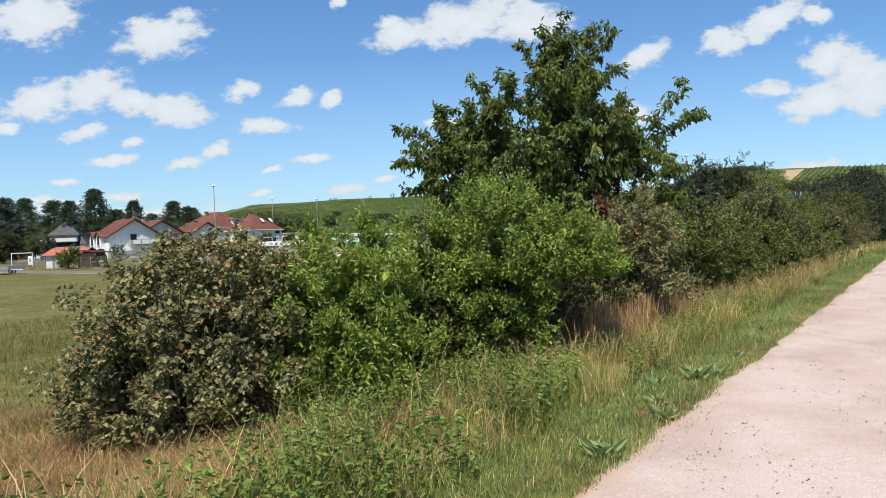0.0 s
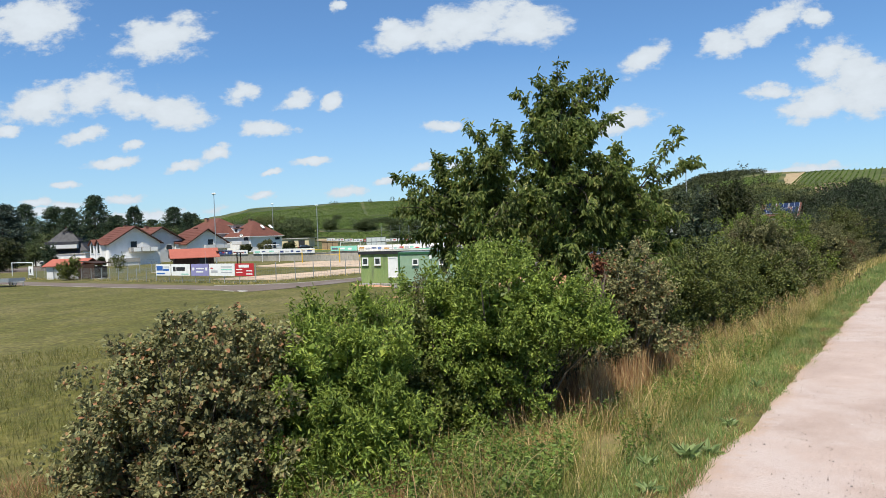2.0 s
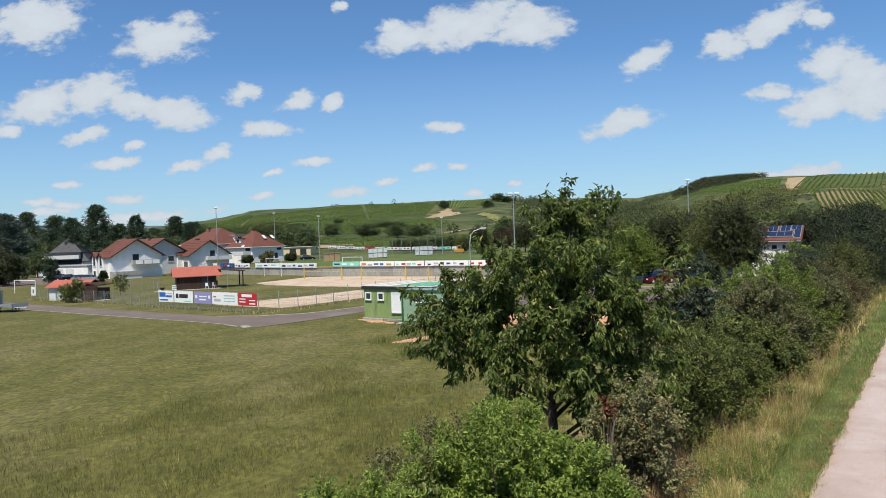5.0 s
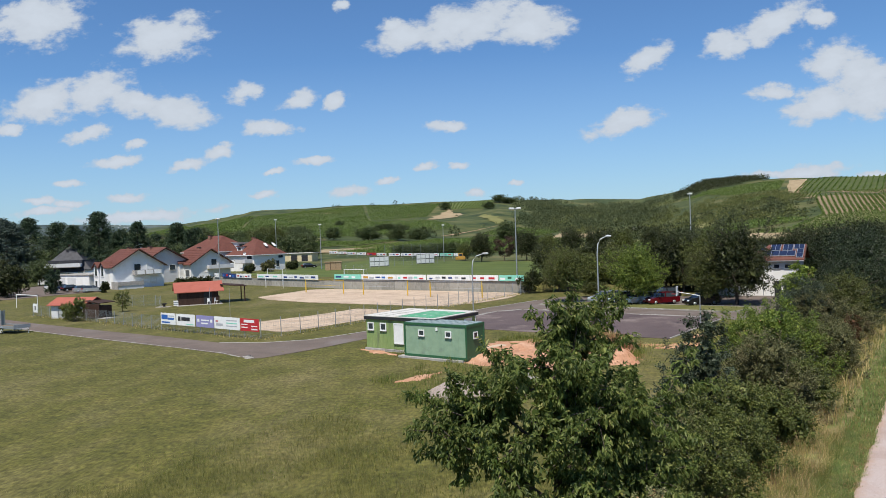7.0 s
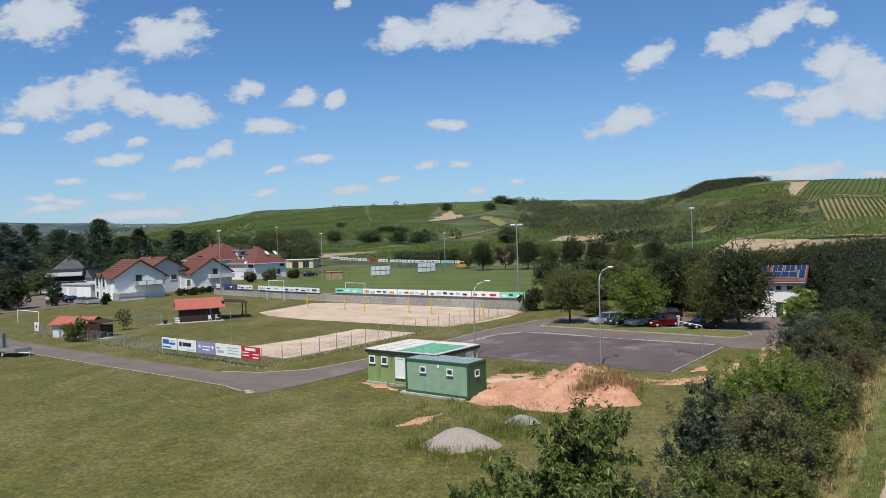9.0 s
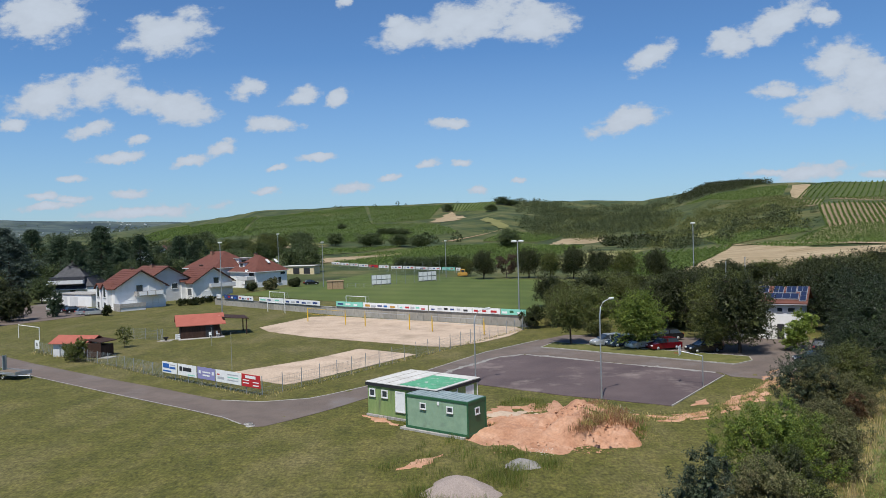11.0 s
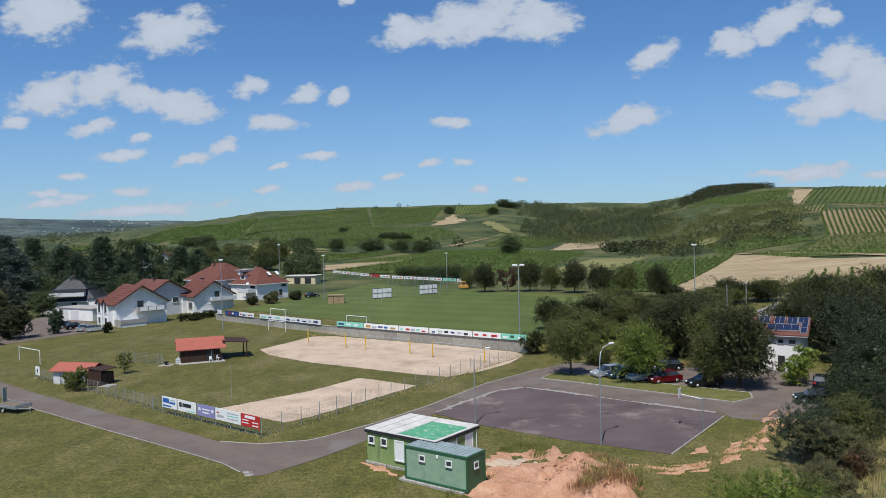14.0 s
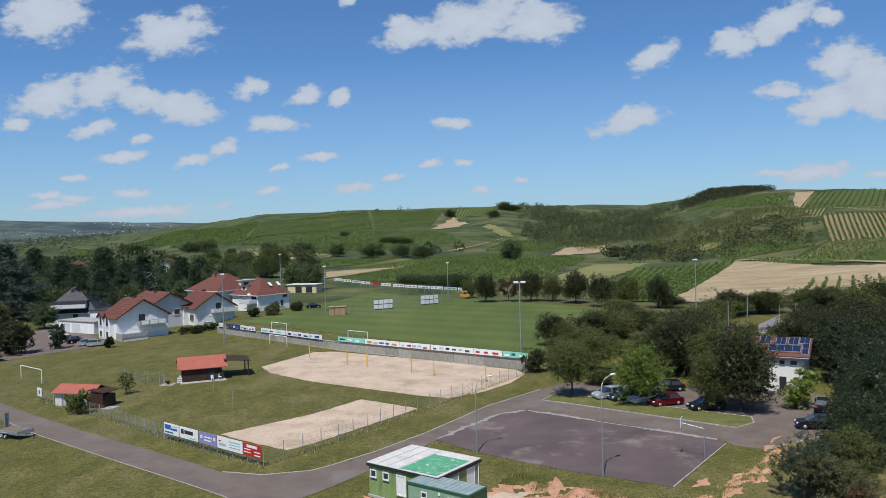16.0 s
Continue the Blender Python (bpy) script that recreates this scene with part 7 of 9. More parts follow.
for at, turn, paint, label, est in (((17.9, 79.4), 197, "car_silver", "silver estate car parked under a tree", True), ((19.7, 78.5), 200, "car_blue", "dark blue car parked under a tree", False), ((21.9, 77.2), 200, "car_white", "white car parked half behind a tree", True),
                                    ((24.2, 76.0), 196, "car_red", "dark red saloon car in the car park", False), ((26.6, 82.4), 190, "car_black", "black car in the shade of trees", False), ((28.3, 73.9), 192, "car_black", "black car parked under a tree", True),
                                    ((41.6, 73.0), 60, "car_black", "black car beside the hedge", False), ((37.3, 66.6), 172, "car_black", "dark car beside the hedge", False),
                                    ((-81.0, 124.9), 30, "car_silver", "silver car parked beside a white house", True), ((-83.6, 125.8), 35, "car_silver", "silver-grey car parked beside a white house", False), ((-88.5, 129.2), 40, "car_black", "dark car parked in the yard", False),
                                    ((-91.6, 131), 40, "car_blue", "dark blue car parked in the yard", True), ((-97.5, 136.0), 20, "car_white", "white car parked before the garage", True), ((-99, 118), -30, "car_white", "white van-like car beside the bushes", True), ((-46.5, 172), 20, "car_black", "dark car parked behind a hedge", False)):
    car(at, turn, paint, label, estate=est)

tr = thing("flatbed_trailer", (-53.4, 67.0, 0.0), plan_frame(-24)[0], "grey twin-axle flatbed trailer with upright ramps", "trailer")
part("deck", boxes((-2.2, -0.95, 0.62, 2.2, 0.95, 0.74), bevel=0.01), M["twig"], tr, "worn wooden deck")
part("side_frame", boxes((-2.25, -1.02, 0.55, 2.25, -0.955, 0.9), (-2.25, 0.955, 0.55, 2.25, 1.02, 0.9)), M["steel"], tr)
part("tailboard", boxes((2.255, -1.0, 0.55, 2.32, 1.0, 1.0)), M["steel"], tr)
part("drawbar", tubes("drawbar", [rod((2.2, -0.7, 0.55), (3.5, 0, 0.5), 0.05), rod((2.2, 0.7, 0.55), (3.5, 0, 0.5), 0.05), rod((3.4, 0, 0.5), (3.4, 0, 0.05), 0.04)], M["steel"], 6), None, tr)
for y in (-0.75, 0.35):
    ramp_part = part("ramp", boxes((-2.2, y, 0.7, -2.08, y + 0.09, 2.5), (-2.2, y + 0.4, 0.7, -2.08, y + 0.49, 2.5), (-2.16, y + 0.09, 0.75, -2.13, y + 0.4, 2.45)), M["fence_wire"], tr)
    for z in np.linspace(0.8, 2.35, 9):
        part("rung", boxes((-2.18, y + 0.06, z, -2.14, y + 0.36, z + 0.04)), M["grey_metal"], ramp_part)
for x in (-0.55, 0.15):
    for y in (-1.15, 1.05):
        w = part("wheel", tubes("wheel", [rod((x, y, 0.32), (x, y + 0.1, 0.32), 0.32)], M["rubber"], 16), None, tr)
        part("rim", tubes("rim", [rod((x, y - 0.012, 0.32), (x, y + 0.112, 0.32), 0.17)], M["white_paint"], 12), None, w)
part("mudguard", boxes((-0.95, -1.22, 0.68, 0.55, -1.025, 0.72), (-0.95, 1.025, 0.68, 0.55, 1.22, 0.72)), M["steel"], tr)

for at in ((-18.45, 48.75), (-18.1, 48.25)):
    ob = thing("manhole_cover", (*at, 0.02), 0, "small pale round cover in the grass", "cover", "manhole covers")
    part("lid", tubes("lid", [([(0, 0, -0.05), (0, 0, 0.05), (0, 0, 0.07)], [0.38, 0.38, 0.3])], M["kerb"], 16), None, ob)
    part("plate", tubes("plate", [([(0, 0, 0.06), (0, 0, 0.075), (0, 0, 0.078)], [0.26, 0.26, 0.01])], M["gravel_grey"], 14), None, ob)

# ---- hedgerow along the path ----
def ground_at(x, y, dz=0.0):
    return (x, y, float(land(x, y)) + dz)


shrub("grey_shrub", ground_at(-3.75, 8.6), [(0.1, 0, 1.6, 1.25, 1.1, 1.1), (-0.85, 0.1, 1.45, 0.95, 0.9, 0.9), (1.0, 0.1, 1.5, 0.75, 0.8, 1.05), (0.1, 0.2, 2.35, 0.85, 0.8, 0.55), (-1.2, -0.2, 1.0, 0.7, 0.65, 0.6), (0.4, -0.4, 0.8, 1.1, 0.75, 0.6), (1.1, 0.1, 2.2, 0.4, 0.4, 0.5), (-0.5, -0.5, 0.6, 1.1, 0.6, 0.5), (-0.3, 0, 2.75, 0.22, 0.2, 0.28), (0.75, 0.1, 2.75, 0.25, 0.2, 0.3), (-1.0, 0.1, 2.3, 0.35, 0.3, 0.35)], "grey_leaf",
      "dull grey-green shrub with round leaves and reddish tips", 3500, 9, 0.072, 0.056, 0.3, 0.1, 21, True, 150, 0.4, bottom=0.04)
shrub("bright_shrub", ground_at(-1.55, 9.1), [(0, 0, 1.2, 1.15, 1.0, 1.15), (-0.3, 0.1, 1.9, 0.95, 0.9, 0.85), (0.55, -0.3, 0.9, 0.8, 0.8, 0.8), (0.4, 0.3, 1.8, 0.8, 0.8, 0.9), (-0.5, -0.45, 0.75, 0.65, 0.6, 0.6), (-0.9, 0.4, 1.7, 0.6, 0.6, 0.9), (-0.2, -0.7, 0.4, 0.7, 0.5, 0.4), (0.3, 0.2, 2.75, 0.3, 0.3, 0.35), (-0.5, 0.2, 2.7, 0.25, 0.25, 0.3)], "bright_leaf",
      "fresh green shrub with long pointed leaves", 3900, 12, 0.085, 0.026, 0.34, -0.05, 22, True, 50, 0.6, bottom=0.02)
shrub("lime_shrub", ground_at(0.75, 10.9), [(-0.25, 0, 1.85, 1.2, 1.2, 1.25), (0.2, 0, 2.55, 1.35, 1.2, 0.8), (1.2, -0.2, 2.35, 0.8, 0.85, 0.65), (-0.9, 0.2, 2.1, 0.9, 0.9, 1.1), (-0.45, -0.65, 1.1, 0.6, 0.6, 0.9), (1.55, -0.35, 2.1, 0.55, 0.55, 0.3), (0.5, -0.5, 1.9, 0.8, 0.7, 0.5), (-0.2, 0, 3.25, 0.4, 0.4, 0.3), (0.5, 0.1, 3.3, 0.3, 0.3, 0.3), (1.9, -0.4, 1.95, 0.4, 0.4, 0.2), (0.6, -0.7, 0.9, 0.35, 0.3, 0.6), (-0.7, -0.8, 0.6, 0.6, 0.4, 0.6)], "lime_leaf",
      "yellow-green shrub with small pointed leaves", 4300, 13, 0.072, 0.032, 0.36, 0.0, 23, True, 70, 0.45, bottom=0.1)
shrub("dark_shrub", ground_at(-0.4, 10.2), [(0, 0, 1.1, 0.8, 0.8, 1.0), (-0.2, 0.3, 1.9, 0.7, 0.7, 0.9), (0.3, 0, 0.7, 0.7, 0.7, 0.6)], "hedge_leaf", "dark green shrub between two bright ones", 900, 10, 0.08, 0.044, 0.28, 0.0, 24, True, 26)
# added dark leaves stand in for the deep shade under the lime shrub
shrub("dark_shrub", ground_at(1.7, 12.4), [(0, 0, 0.8, 1.5, 0.8, 0.8), (-0.6, 0.2, 1.3, 1.0, 0.7, 0.8), (0.8, 0.3, 1.2, 0.8, 0.7, 0.8)], "dark_leaf", "dark shrub added as the shaded hollow behind the bright ones", 1300, 9, 0.075, 0.042, 0.28, 0.0, 28, True, 26)
shrub("wispy_shrub", ground_at(-0.9, 11.8), [(0, 0, 2.0, 0.8, 0.8, 1.2), (-0.6, 0, 2.3, 0.55, 0.5, 0.9), (0.7, 0.2, 2.4, 0.6, 0.6, 0.9)], "olive_leaf", "wispy olive-green shrub with thin upright twigs", 560, 9, 0.06, 0.026, 0.34, 0.0, 25, True, 30, 0.9)
shrub("rusty_shrub", ground_at(3.7, 13.5), [(0, 0, 1.5, 1.1, 1.0, 1.3), (0.3, -0.1, 2.4, 0.9, 0.8, 0.8), (0.5, -0.4, 0.9, 0.9, 0.8, 0.8)], "grey_leaf", "dark grey-green shrub with some rusty leaves", 1500, 9, 0.075, 0.046, 0.28, 0.1, 26, True, 40, bottom=0.9)
shrub("withered_shrub", ground_at(3.0, 12.35, 1.9), [(0, 0, 0.9, 0.2, 0.2, 0.28)], "rust_leaf", "rusty withered branch tips in the hedge", 22, 6, 0.06, 0.035, 0.2, 0.1, 27, True, 8)["category"] = "withered branch"

rows_of_hedge = (
    (12.6, -4.4, 1.3, 3.0, "hedge_leaf", "dense mid-green hedge shrub"), (15.2, -3.9, 1.5, 3.3, "hedge_leaf", "dense mid-green hedge shrub"), (16.6, -5.6, 1.6, 3.6, "olive_leaf", "olive-grey hedge shrub with dry twigs"),
    (18.8, -3.5, 1.35, 2.7, "hedge_leaf", "dense mid-green hedge shrub"), (22.6, -5.9, 1.7, 6.0, "slate_leaf", "tall dark bluish-green hedge shrub"), (20.6, -4.9, 1.6, 3.6, "hedge_leaf", "dense mid-green hedge shrub"), (22.9, -3.2, 1.4, 2.6, "hedge_leaf", "dense mid-green hedge shrub"),
    (25.8, -3.8, 1.7, 4.4, "olive_leaf", "olive-grey hedge shrub with dry twigs"), (27.2, -5.2, 1.8, 3.9, "olive_leaf", "olive-grey hedge shrub with dry twigs"), (28.4, -3.4, 1.7, 3.2, "hedge_leaf", "dense mid-green hedge shrub"),
    (34.6, -5.7, 2.9, 5.2, "fresh_leaf", "broad fresh green hedge shrub"), (31.4, -4.2, 1.6, 3.4, "dark_leaf", "dark green shrub in the hedge"), (36.4, -3.1, 1.6, 3.4, "olive_leaf", "olive-grey hedge shrub with dry twigs"), (39.5, -4.2, 1.9, 3.2, "hedge_leaf", "dense mid-green hedge shrub"),
    (43.0, -4.0, 1.9, 3.4, "olive_leaf", "olive-grey hedge shrub with dry twigs"), (51.3, -6.5, 2.3, 5.3, "slate_leaf", "tall dark bluish-green hedge shrub"), (51.5, -4.2, 2.2, 4.2, "olive_leaf", "olive-grey hedge shrub with dry twigs"), (49.3, -3.1, 0.75, 2.3, "withered_leaf", "rusty brown withered hedge shrub"))
for i, (a, s, r, h, leaf, label) in enumerate(rows_of_hedge):
    near = a < 20
    g = np.random.default_rng(300 + i)
    lobes = [(0, 0, h * 0.42, r, r * 0.95, h * 0.42), (g.normal(0, 0.3 * r), g.normal(0, 0.3 * r), h * 0.70, r * 0.75, r * 0.75, h * 0.30), (r * 0.5, -0.3 * r, h * 0.33, r * 0.7, r * 0.7, h * 0.33), (-r * 0.5, 0.3 * r, h * 0.5, r * 0.65, r * 0.65, h * 0.38)]
    if h > 5.5:
        lobes = [(0, 0, h * 0.30, r * 1.1, r, h * 0.28), (0.1, 0, h * 0.62, r * 0.7, r * 0.7, h * 0.26), (-0.6, 0.2, h * 0.5, r * 0.75, r * 0.7, h * 0.22), (0.3, 0, h * 0.87, r * 0.28, r * 0.28, h * 0.13), (-0.5, 0.1, h * 0.82, r * 0.25, r * 0.25, h * 0.14), (0.8, -0.1, h * 0.8, r * 0.22, r * 0.22, h * 0.1)]
    k = 1.0 if near else 1.25
    shrub("hedge_shrub", ground_at(*on_path(a, s)), lobes, leaf, label, int((1700 if near else 1500) * (r / 1.6) ** 1.5), 9, 0.08 * k, 0.05 * k, 0.36 * k ** 0.5, 0.0, 100 + i, near, 30, 0.6, "shrub", "hedgerow shrubs")

# the cherry tree above the shrubs
gen = np.random.default_rng(41)


def cherry_meshes(gen):
    """A broad cherry: limbs that fork into boughs, drooping leaves in clumps along the boughs, leafy upright shoots at the rim."""
    lobes = np.array([(0.0, 0, 4.7, 1.7, 1.6, 1.4), (0.3, 0, 6.1, 1.15, 1.1, 0.95), (0.55, 0, 7.0, 0.8, 0.75, 0.6), (-1.3, 0.2, 5.4, 1.15, 1.1, 0.8), (-2.4, 0, 4.8, 1.1, 1.0, 0.65),
                      (-2.5, 0.1, 3.9, 0.95, 0.95, 0.65), (2.0, 0, 4.5, 1.2, 1.0, 0.75), (1.5, -0.3, 5.2, 0.85, 0.8, 0.55), (2.2, 0, 3.4, 1.05, 1.0, 0.75), (0.8, -0.9, 3.4, 1.3, 0.8, 0.8),
                      (-1.0, -0.9, 3.7, 1.3, 0.8, 0.8), (0.2, 1.2, 4.3, 1.6, 0.9, 1.2), (1.6, -0.5, 2.5, 1.2, 0.8, 0.7)])
    trunk = np.array([(0, 0, -0.3), (-0.05, 0, 1.2), (-0.1, 0.05, 2.6), (0.0, 0, 4.2), (0.3, 0, 5.8), (0.55, 0, 7.3)])
    paths = [(trunk, [0.17, 0.14, 0.12, 0.085, 0.05, 0.015])]
    on_trunk = lambda z: np.array([np.interp(z, trunk[:, 2], trunk[:, k]) for k in range(3)])
    limbs = []
    for x, y, z, rx, ry, rz in lobes:
        for k in range(2):
            e = np.array([x, y, z]) + gen.normal(0, 0.35, 3) * np.array([rx, ry, rz])
            foot = on_trunk(np.clip(e[2] - 0.55 * math.hypot(e[0], e[1]) - 0.4, 1.2, 6.2))
            m = foot * 0.45 + e * 0.55 + np.array([0, 0, 0.1]) + gen.normal(0, 0.12, 3)
            u = np.linspace(0, 1, 6)[:, None]
            limb = foot * (1 - u) ** 2 + 2 * m * u * (1 - u) + e * u * u
            limbs.append(limb)
            paths.append((limb, np.linspace(0.06, 0.018, 6)))
    nodes = np.concatenate([q[2:] for q in limbs] + [trunk[3:]])
    ends, out = lobes_points(lobes, 470, gen, 0.22)
    T, D = [], []
    for e, o in zip(ends, out):
        near = nodes[np.argmin(((nodes - e) ** 2).sum(1) + gen.uniform(0, 0.15, len(nodes)))]
        m = (near + e) / 2 + np.array([0, 0, 0.12])
        paths.append(([near, m, e], [0.016, 0.011, 0.005]))
        d = unit(e - near)
        L = gen.uniform(0.35, 0.75)
        k = 9
        u = gen.uniform(0, 1, k)[:, None]
        T.append(e - d * L * u + gen.normal(0, 0.07, (k, 3)))
        D.append(np.repeat((d * 0.5 + o * 0.5)[None], k, 0) + gen.normal(0, 0.5, (k, 3)))
    rim = [((0.2, 0, 6.9), (0.52, 0, 8.1)), ((0.7, 0, 6.9), (1.35, 0.1, 7.85)), ((0.9, 0, 6.8), (1.75, 0, 7.75)), ((0.0, 0, 6.6), (-0.62, 0, 7.45)), ((0.1, 0, 6.7), (-0.1, -0.2, 7.75)), ((1.0, 0, 6.2), (1.75, 0, 6.75)),
           ((-1.2, 0, 5.8), (-1.8, 0, 6.65)), ((2.3, 0, 4.9), (3.45, 0, 6.4)), ((2.7, 0, 5.1), (3.8, 0, 5.6)), ((2.0, 0, 5.2), (1.85, -0.1, 6.0)), ((-2.6, 0, 5.0), (-3.75, 0, 5.55)), ((-2.8, 0, 4.6), (-3.6, 0, 4.65)),
           ((-2.4, 0, 5.2), (-2.75, 0, 5.95)), ((2.4, 0, 4.2), (3.35, 0, 4.25)), ((2.5, 0, 3.6), (3.3, 0, 3.55)), ((-2.6, 0, 4.0), (-3.5, 0, 3.95)), ((0.2, 0.8, 6.2), (0.5, 1.6, 6.9)), ((0.2, -0.8, 6.0), (0.4, -1.5, 6.5)),
           ((-0.8, 0.9, 5.6), (-1.3, 1.7, 6.2)), ((1.4, 0.8, 5.0), (2.0, 1.7, 5.6)), ((-0.8, -0.7, 5.8), (-1.1, -1.2, 6.4))]
    for p, q in rim:
        p, q = np.array(p, float), np.array(q, float)
        p = p + (p - q) * 0.3
        m = (p + q) / 2 + np.array([0, 0, -0.08]) + gen.normal(0, 0.03, 3)
        paths.append(([p, m, q], [0.022, 0.015, 0.006]))
        u = gen.uniform(0.1, 1.0, 34)[:, None]
        T.append(p * (1 - u) + q * u + gen.normal(0, 0.05, (34, 3)))
        D.append(np.repeat(unit(q - p)[None], 34, 0) + gen.normal(0, 0.75, (34, 3)))
    T, D = np.concatenate(T), np.concatenate(D)
    v, f = tuft_leaves(T, D, gen, 11, 0.24, 0.15, 0.052, 1.1, True, 0.7)
    v, f = both((v, f), inner_leaves(lobes[[0, 1, 3, 6, 8, 9, 10, 11]], 700, 0.2, gen, 0.55))
    return tubes("trunk", paths, M["bark"], 6), mesh_of("crown", v, [f], M["cherry"])


cherry = tree("cherry_tree", ground_at(2.35, 15.3), cherry_meshes(gen), "broad cherry tree with long drooping green leaves", "cherry tree")

# tall trees further along the path, and behind the car park
broad = [tree_mesh(9.0, 3.7, 1.6, np.random.default_rng(50 + i), 15, 760, 9, 0.22, 0.14, 0.62, 0.15, m, full=1700) for i, m in enumerate(("mid_leaf", "dark_leaf", "park_leaf", "mid_leaf"))]


broad += [tree_mesh(9.0, 3.7, 1.6, np.random.default_rng(60 + i), 12, 330, 8, 0.36, 0.24, 0.85, 0.15, m, full=700) for i, m in enumerate(("mid_leaf", "village_leaf", "village_leaf"))]


broad += [tree_mesh(9.0, 3.9, 3.3, np.random.default_rng(70 + i), 14, 760, 9, 0.22, 0.14, 0.62, 0.15, m, full=1700) for i, m in enumerate(("mid_leaf",))]
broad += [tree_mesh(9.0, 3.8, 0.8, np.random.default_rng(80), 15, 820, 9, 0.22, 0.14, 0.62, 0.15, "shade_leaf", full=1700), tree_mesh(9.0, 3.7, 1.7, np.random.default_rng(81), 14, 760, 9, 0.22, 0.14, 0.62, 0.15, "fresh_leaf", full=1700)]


def broad_tree(at, kind, h, label, group, w=None, turn=0.0, name="tree"):
    ob = tree(name, ground_at(*at), broad[kind], label, "tree", group, turn)
    ob.scale = ((w or h / 9) * 1.07, (w or h / 9) * 1.07, h / 9)
    return ob


g = np.random.default_rng(77)
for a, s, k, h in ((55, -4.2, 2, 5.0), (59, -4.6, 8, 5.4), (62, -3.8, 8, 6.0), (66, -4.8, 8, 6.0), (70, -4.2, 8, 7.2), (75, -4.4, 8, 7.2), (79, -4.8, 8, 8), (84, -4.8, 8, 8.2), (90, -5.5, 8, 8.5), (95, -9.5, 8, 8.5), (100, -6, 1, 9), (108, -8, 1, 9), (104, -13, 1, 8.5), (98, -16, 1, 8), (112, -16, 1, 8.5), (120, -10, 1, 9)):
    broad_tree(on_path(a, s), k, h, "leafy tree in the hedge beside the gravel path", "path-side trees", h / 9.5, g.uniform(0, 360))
CAR_PARK = ((13.3, 80.2, 7, 7.0, 0.62), (21.2, 76.6, 9, 7.0, 0.76), (29.3, 73.6, 2, 7.0, 0.62), (32.2, 73.0, 1, 9.6, 0.92), (30, 92, 1, 8, 0.9), (33.2, 81.5, 0, 8.8, 0.85), (19, 94, 0, 5.8, 0.7), (14.5, 96, 2, 5.0, 0.7), (32, 90, 1, 8.6, 0.9), (35, 95, 1, 8.6, 1.0), (19, 103, 2, 5.5, 0.9), (22, 110, 1, 5.6, 0.9), (35.5, 106, 0, 6.5, 0.9), (38, 106, 1, 7, 1.0), (14.5, 108, 1, 5.6, 0.7), (27, 118, 0, 5.0, 0.9), (39.5, 112, 2, 6.5, 1.0))
BEHIND_CLUB = ((45, 119, 0, 5.4, 1.0), (33, 128, 1, 4.5, 0.9), (51, 128, 2, 5, 1.0), (60, 142, 1, 5.5, 1.0), (70, 144, 0, 5.2, 1.0), (80, 140, 1, 6, 1.0), (56.5, 92, 8, 7.5, 0.9), (62, 96, 8, 8.0, 1.0), (76, 106, 1, 8, 1.0), (84, 114, 2, 8, 1.0), (55.5, 84, 8, 7.5, 0.85), (58, 88, 8, 8.4, 1.0), (92, 130, 1, 8, 1.2), (66, 88, 2, 8.6, 1.0))
SLOPE = ((16.4, 106, 2, 4.7, 0.5), (22.4, 114, 0, 3.8, 0.7), (16.6, 101, 1, 3.9, 0.6), (26.9, 120, 0, 4.2, 0.85), (28, 114, 2, 3.9, 0.7), (33.7, 123, 0, 4.3, 0.8), (36.6, 119, 1, 4.1, 0.8), (39, 116.7, 0, 4.9, 0.9), (42, 115.6, 2, 4.8, 0.9), (29.5, 100.7, 0, 5.0, 0.9), (32.2, 96.4, 1, 5.1, 0.9), (36, 96.3, 0, 4.9, 0.85), (18.2, 86.6, 2, 2.1, 0.5),
         (58, 139.6, 0, 3.8, 1.2), (67, 143, 1, 4.4, 1.1), (82.5, 151, 0, 4.6, 1.2), (85, 145, 2, 5.5, 1.2), (86, 136, 0, 6.6, 1.3), (91, 137, 1, 7.8, 1.3), (69, 107, 0, 4.6, 1.2), (64, 98, 2, 6.1, 1.2), (35.2, 148, 0, 3.4, 0.9), (51.4, 156, 1, 3.0, 0.8), (24, 106, 0, 3.0, 0.7), (46, 104, 2, 5.2, 0.9), (44, 110, 0, 4.9, 0.9))
for x, y, k, h, w in CAR_PARK + BEHIND_CLUB + SLOPE:
    broad_tree((x, y), k, h, "leafy green tree round the car park and clubhouse", "car park trees", w, g.uniform(0, 360))
for x, y, k, h in ((4.0, 177, 1, 8.2), (17.3, 177, 1, 8.6), (23.4, 176, 0, 7.6), (29.2, 170, 1, 8.8), (34.5, 161, 1, 8.2), (41, 160, 0, 8), (48, 156, 1, 8), (-1.0, 190, 0, 5.5)):
    broad_tree((x, y), k, h, "round-crowned tree in a row at the pitch edge", "trees in a row", h / 10.0, g.uniform(0, 360))
cop = tree("tree", ground_at(10.7, 178), tree_mesh(6.6, 2.4, 1.6, np.random.default_rng(9), 11, 500, 7, 0.34, 0.24, 0.7, 0.1, "copper_leaf"), "copper-leaved tree in a row at the pitch edge", "tree", "trees in a row")
tree("young_tree", ground_at(-50.7, 85.0), tree_mesh(3.0, 0.75, 1.1, np.random.default_rng(12), 9, 190, 7, 0.2, 0.11, 0.35, 0.1, "mid_leaf", False, 0.035), "slender young tree on the lawn")
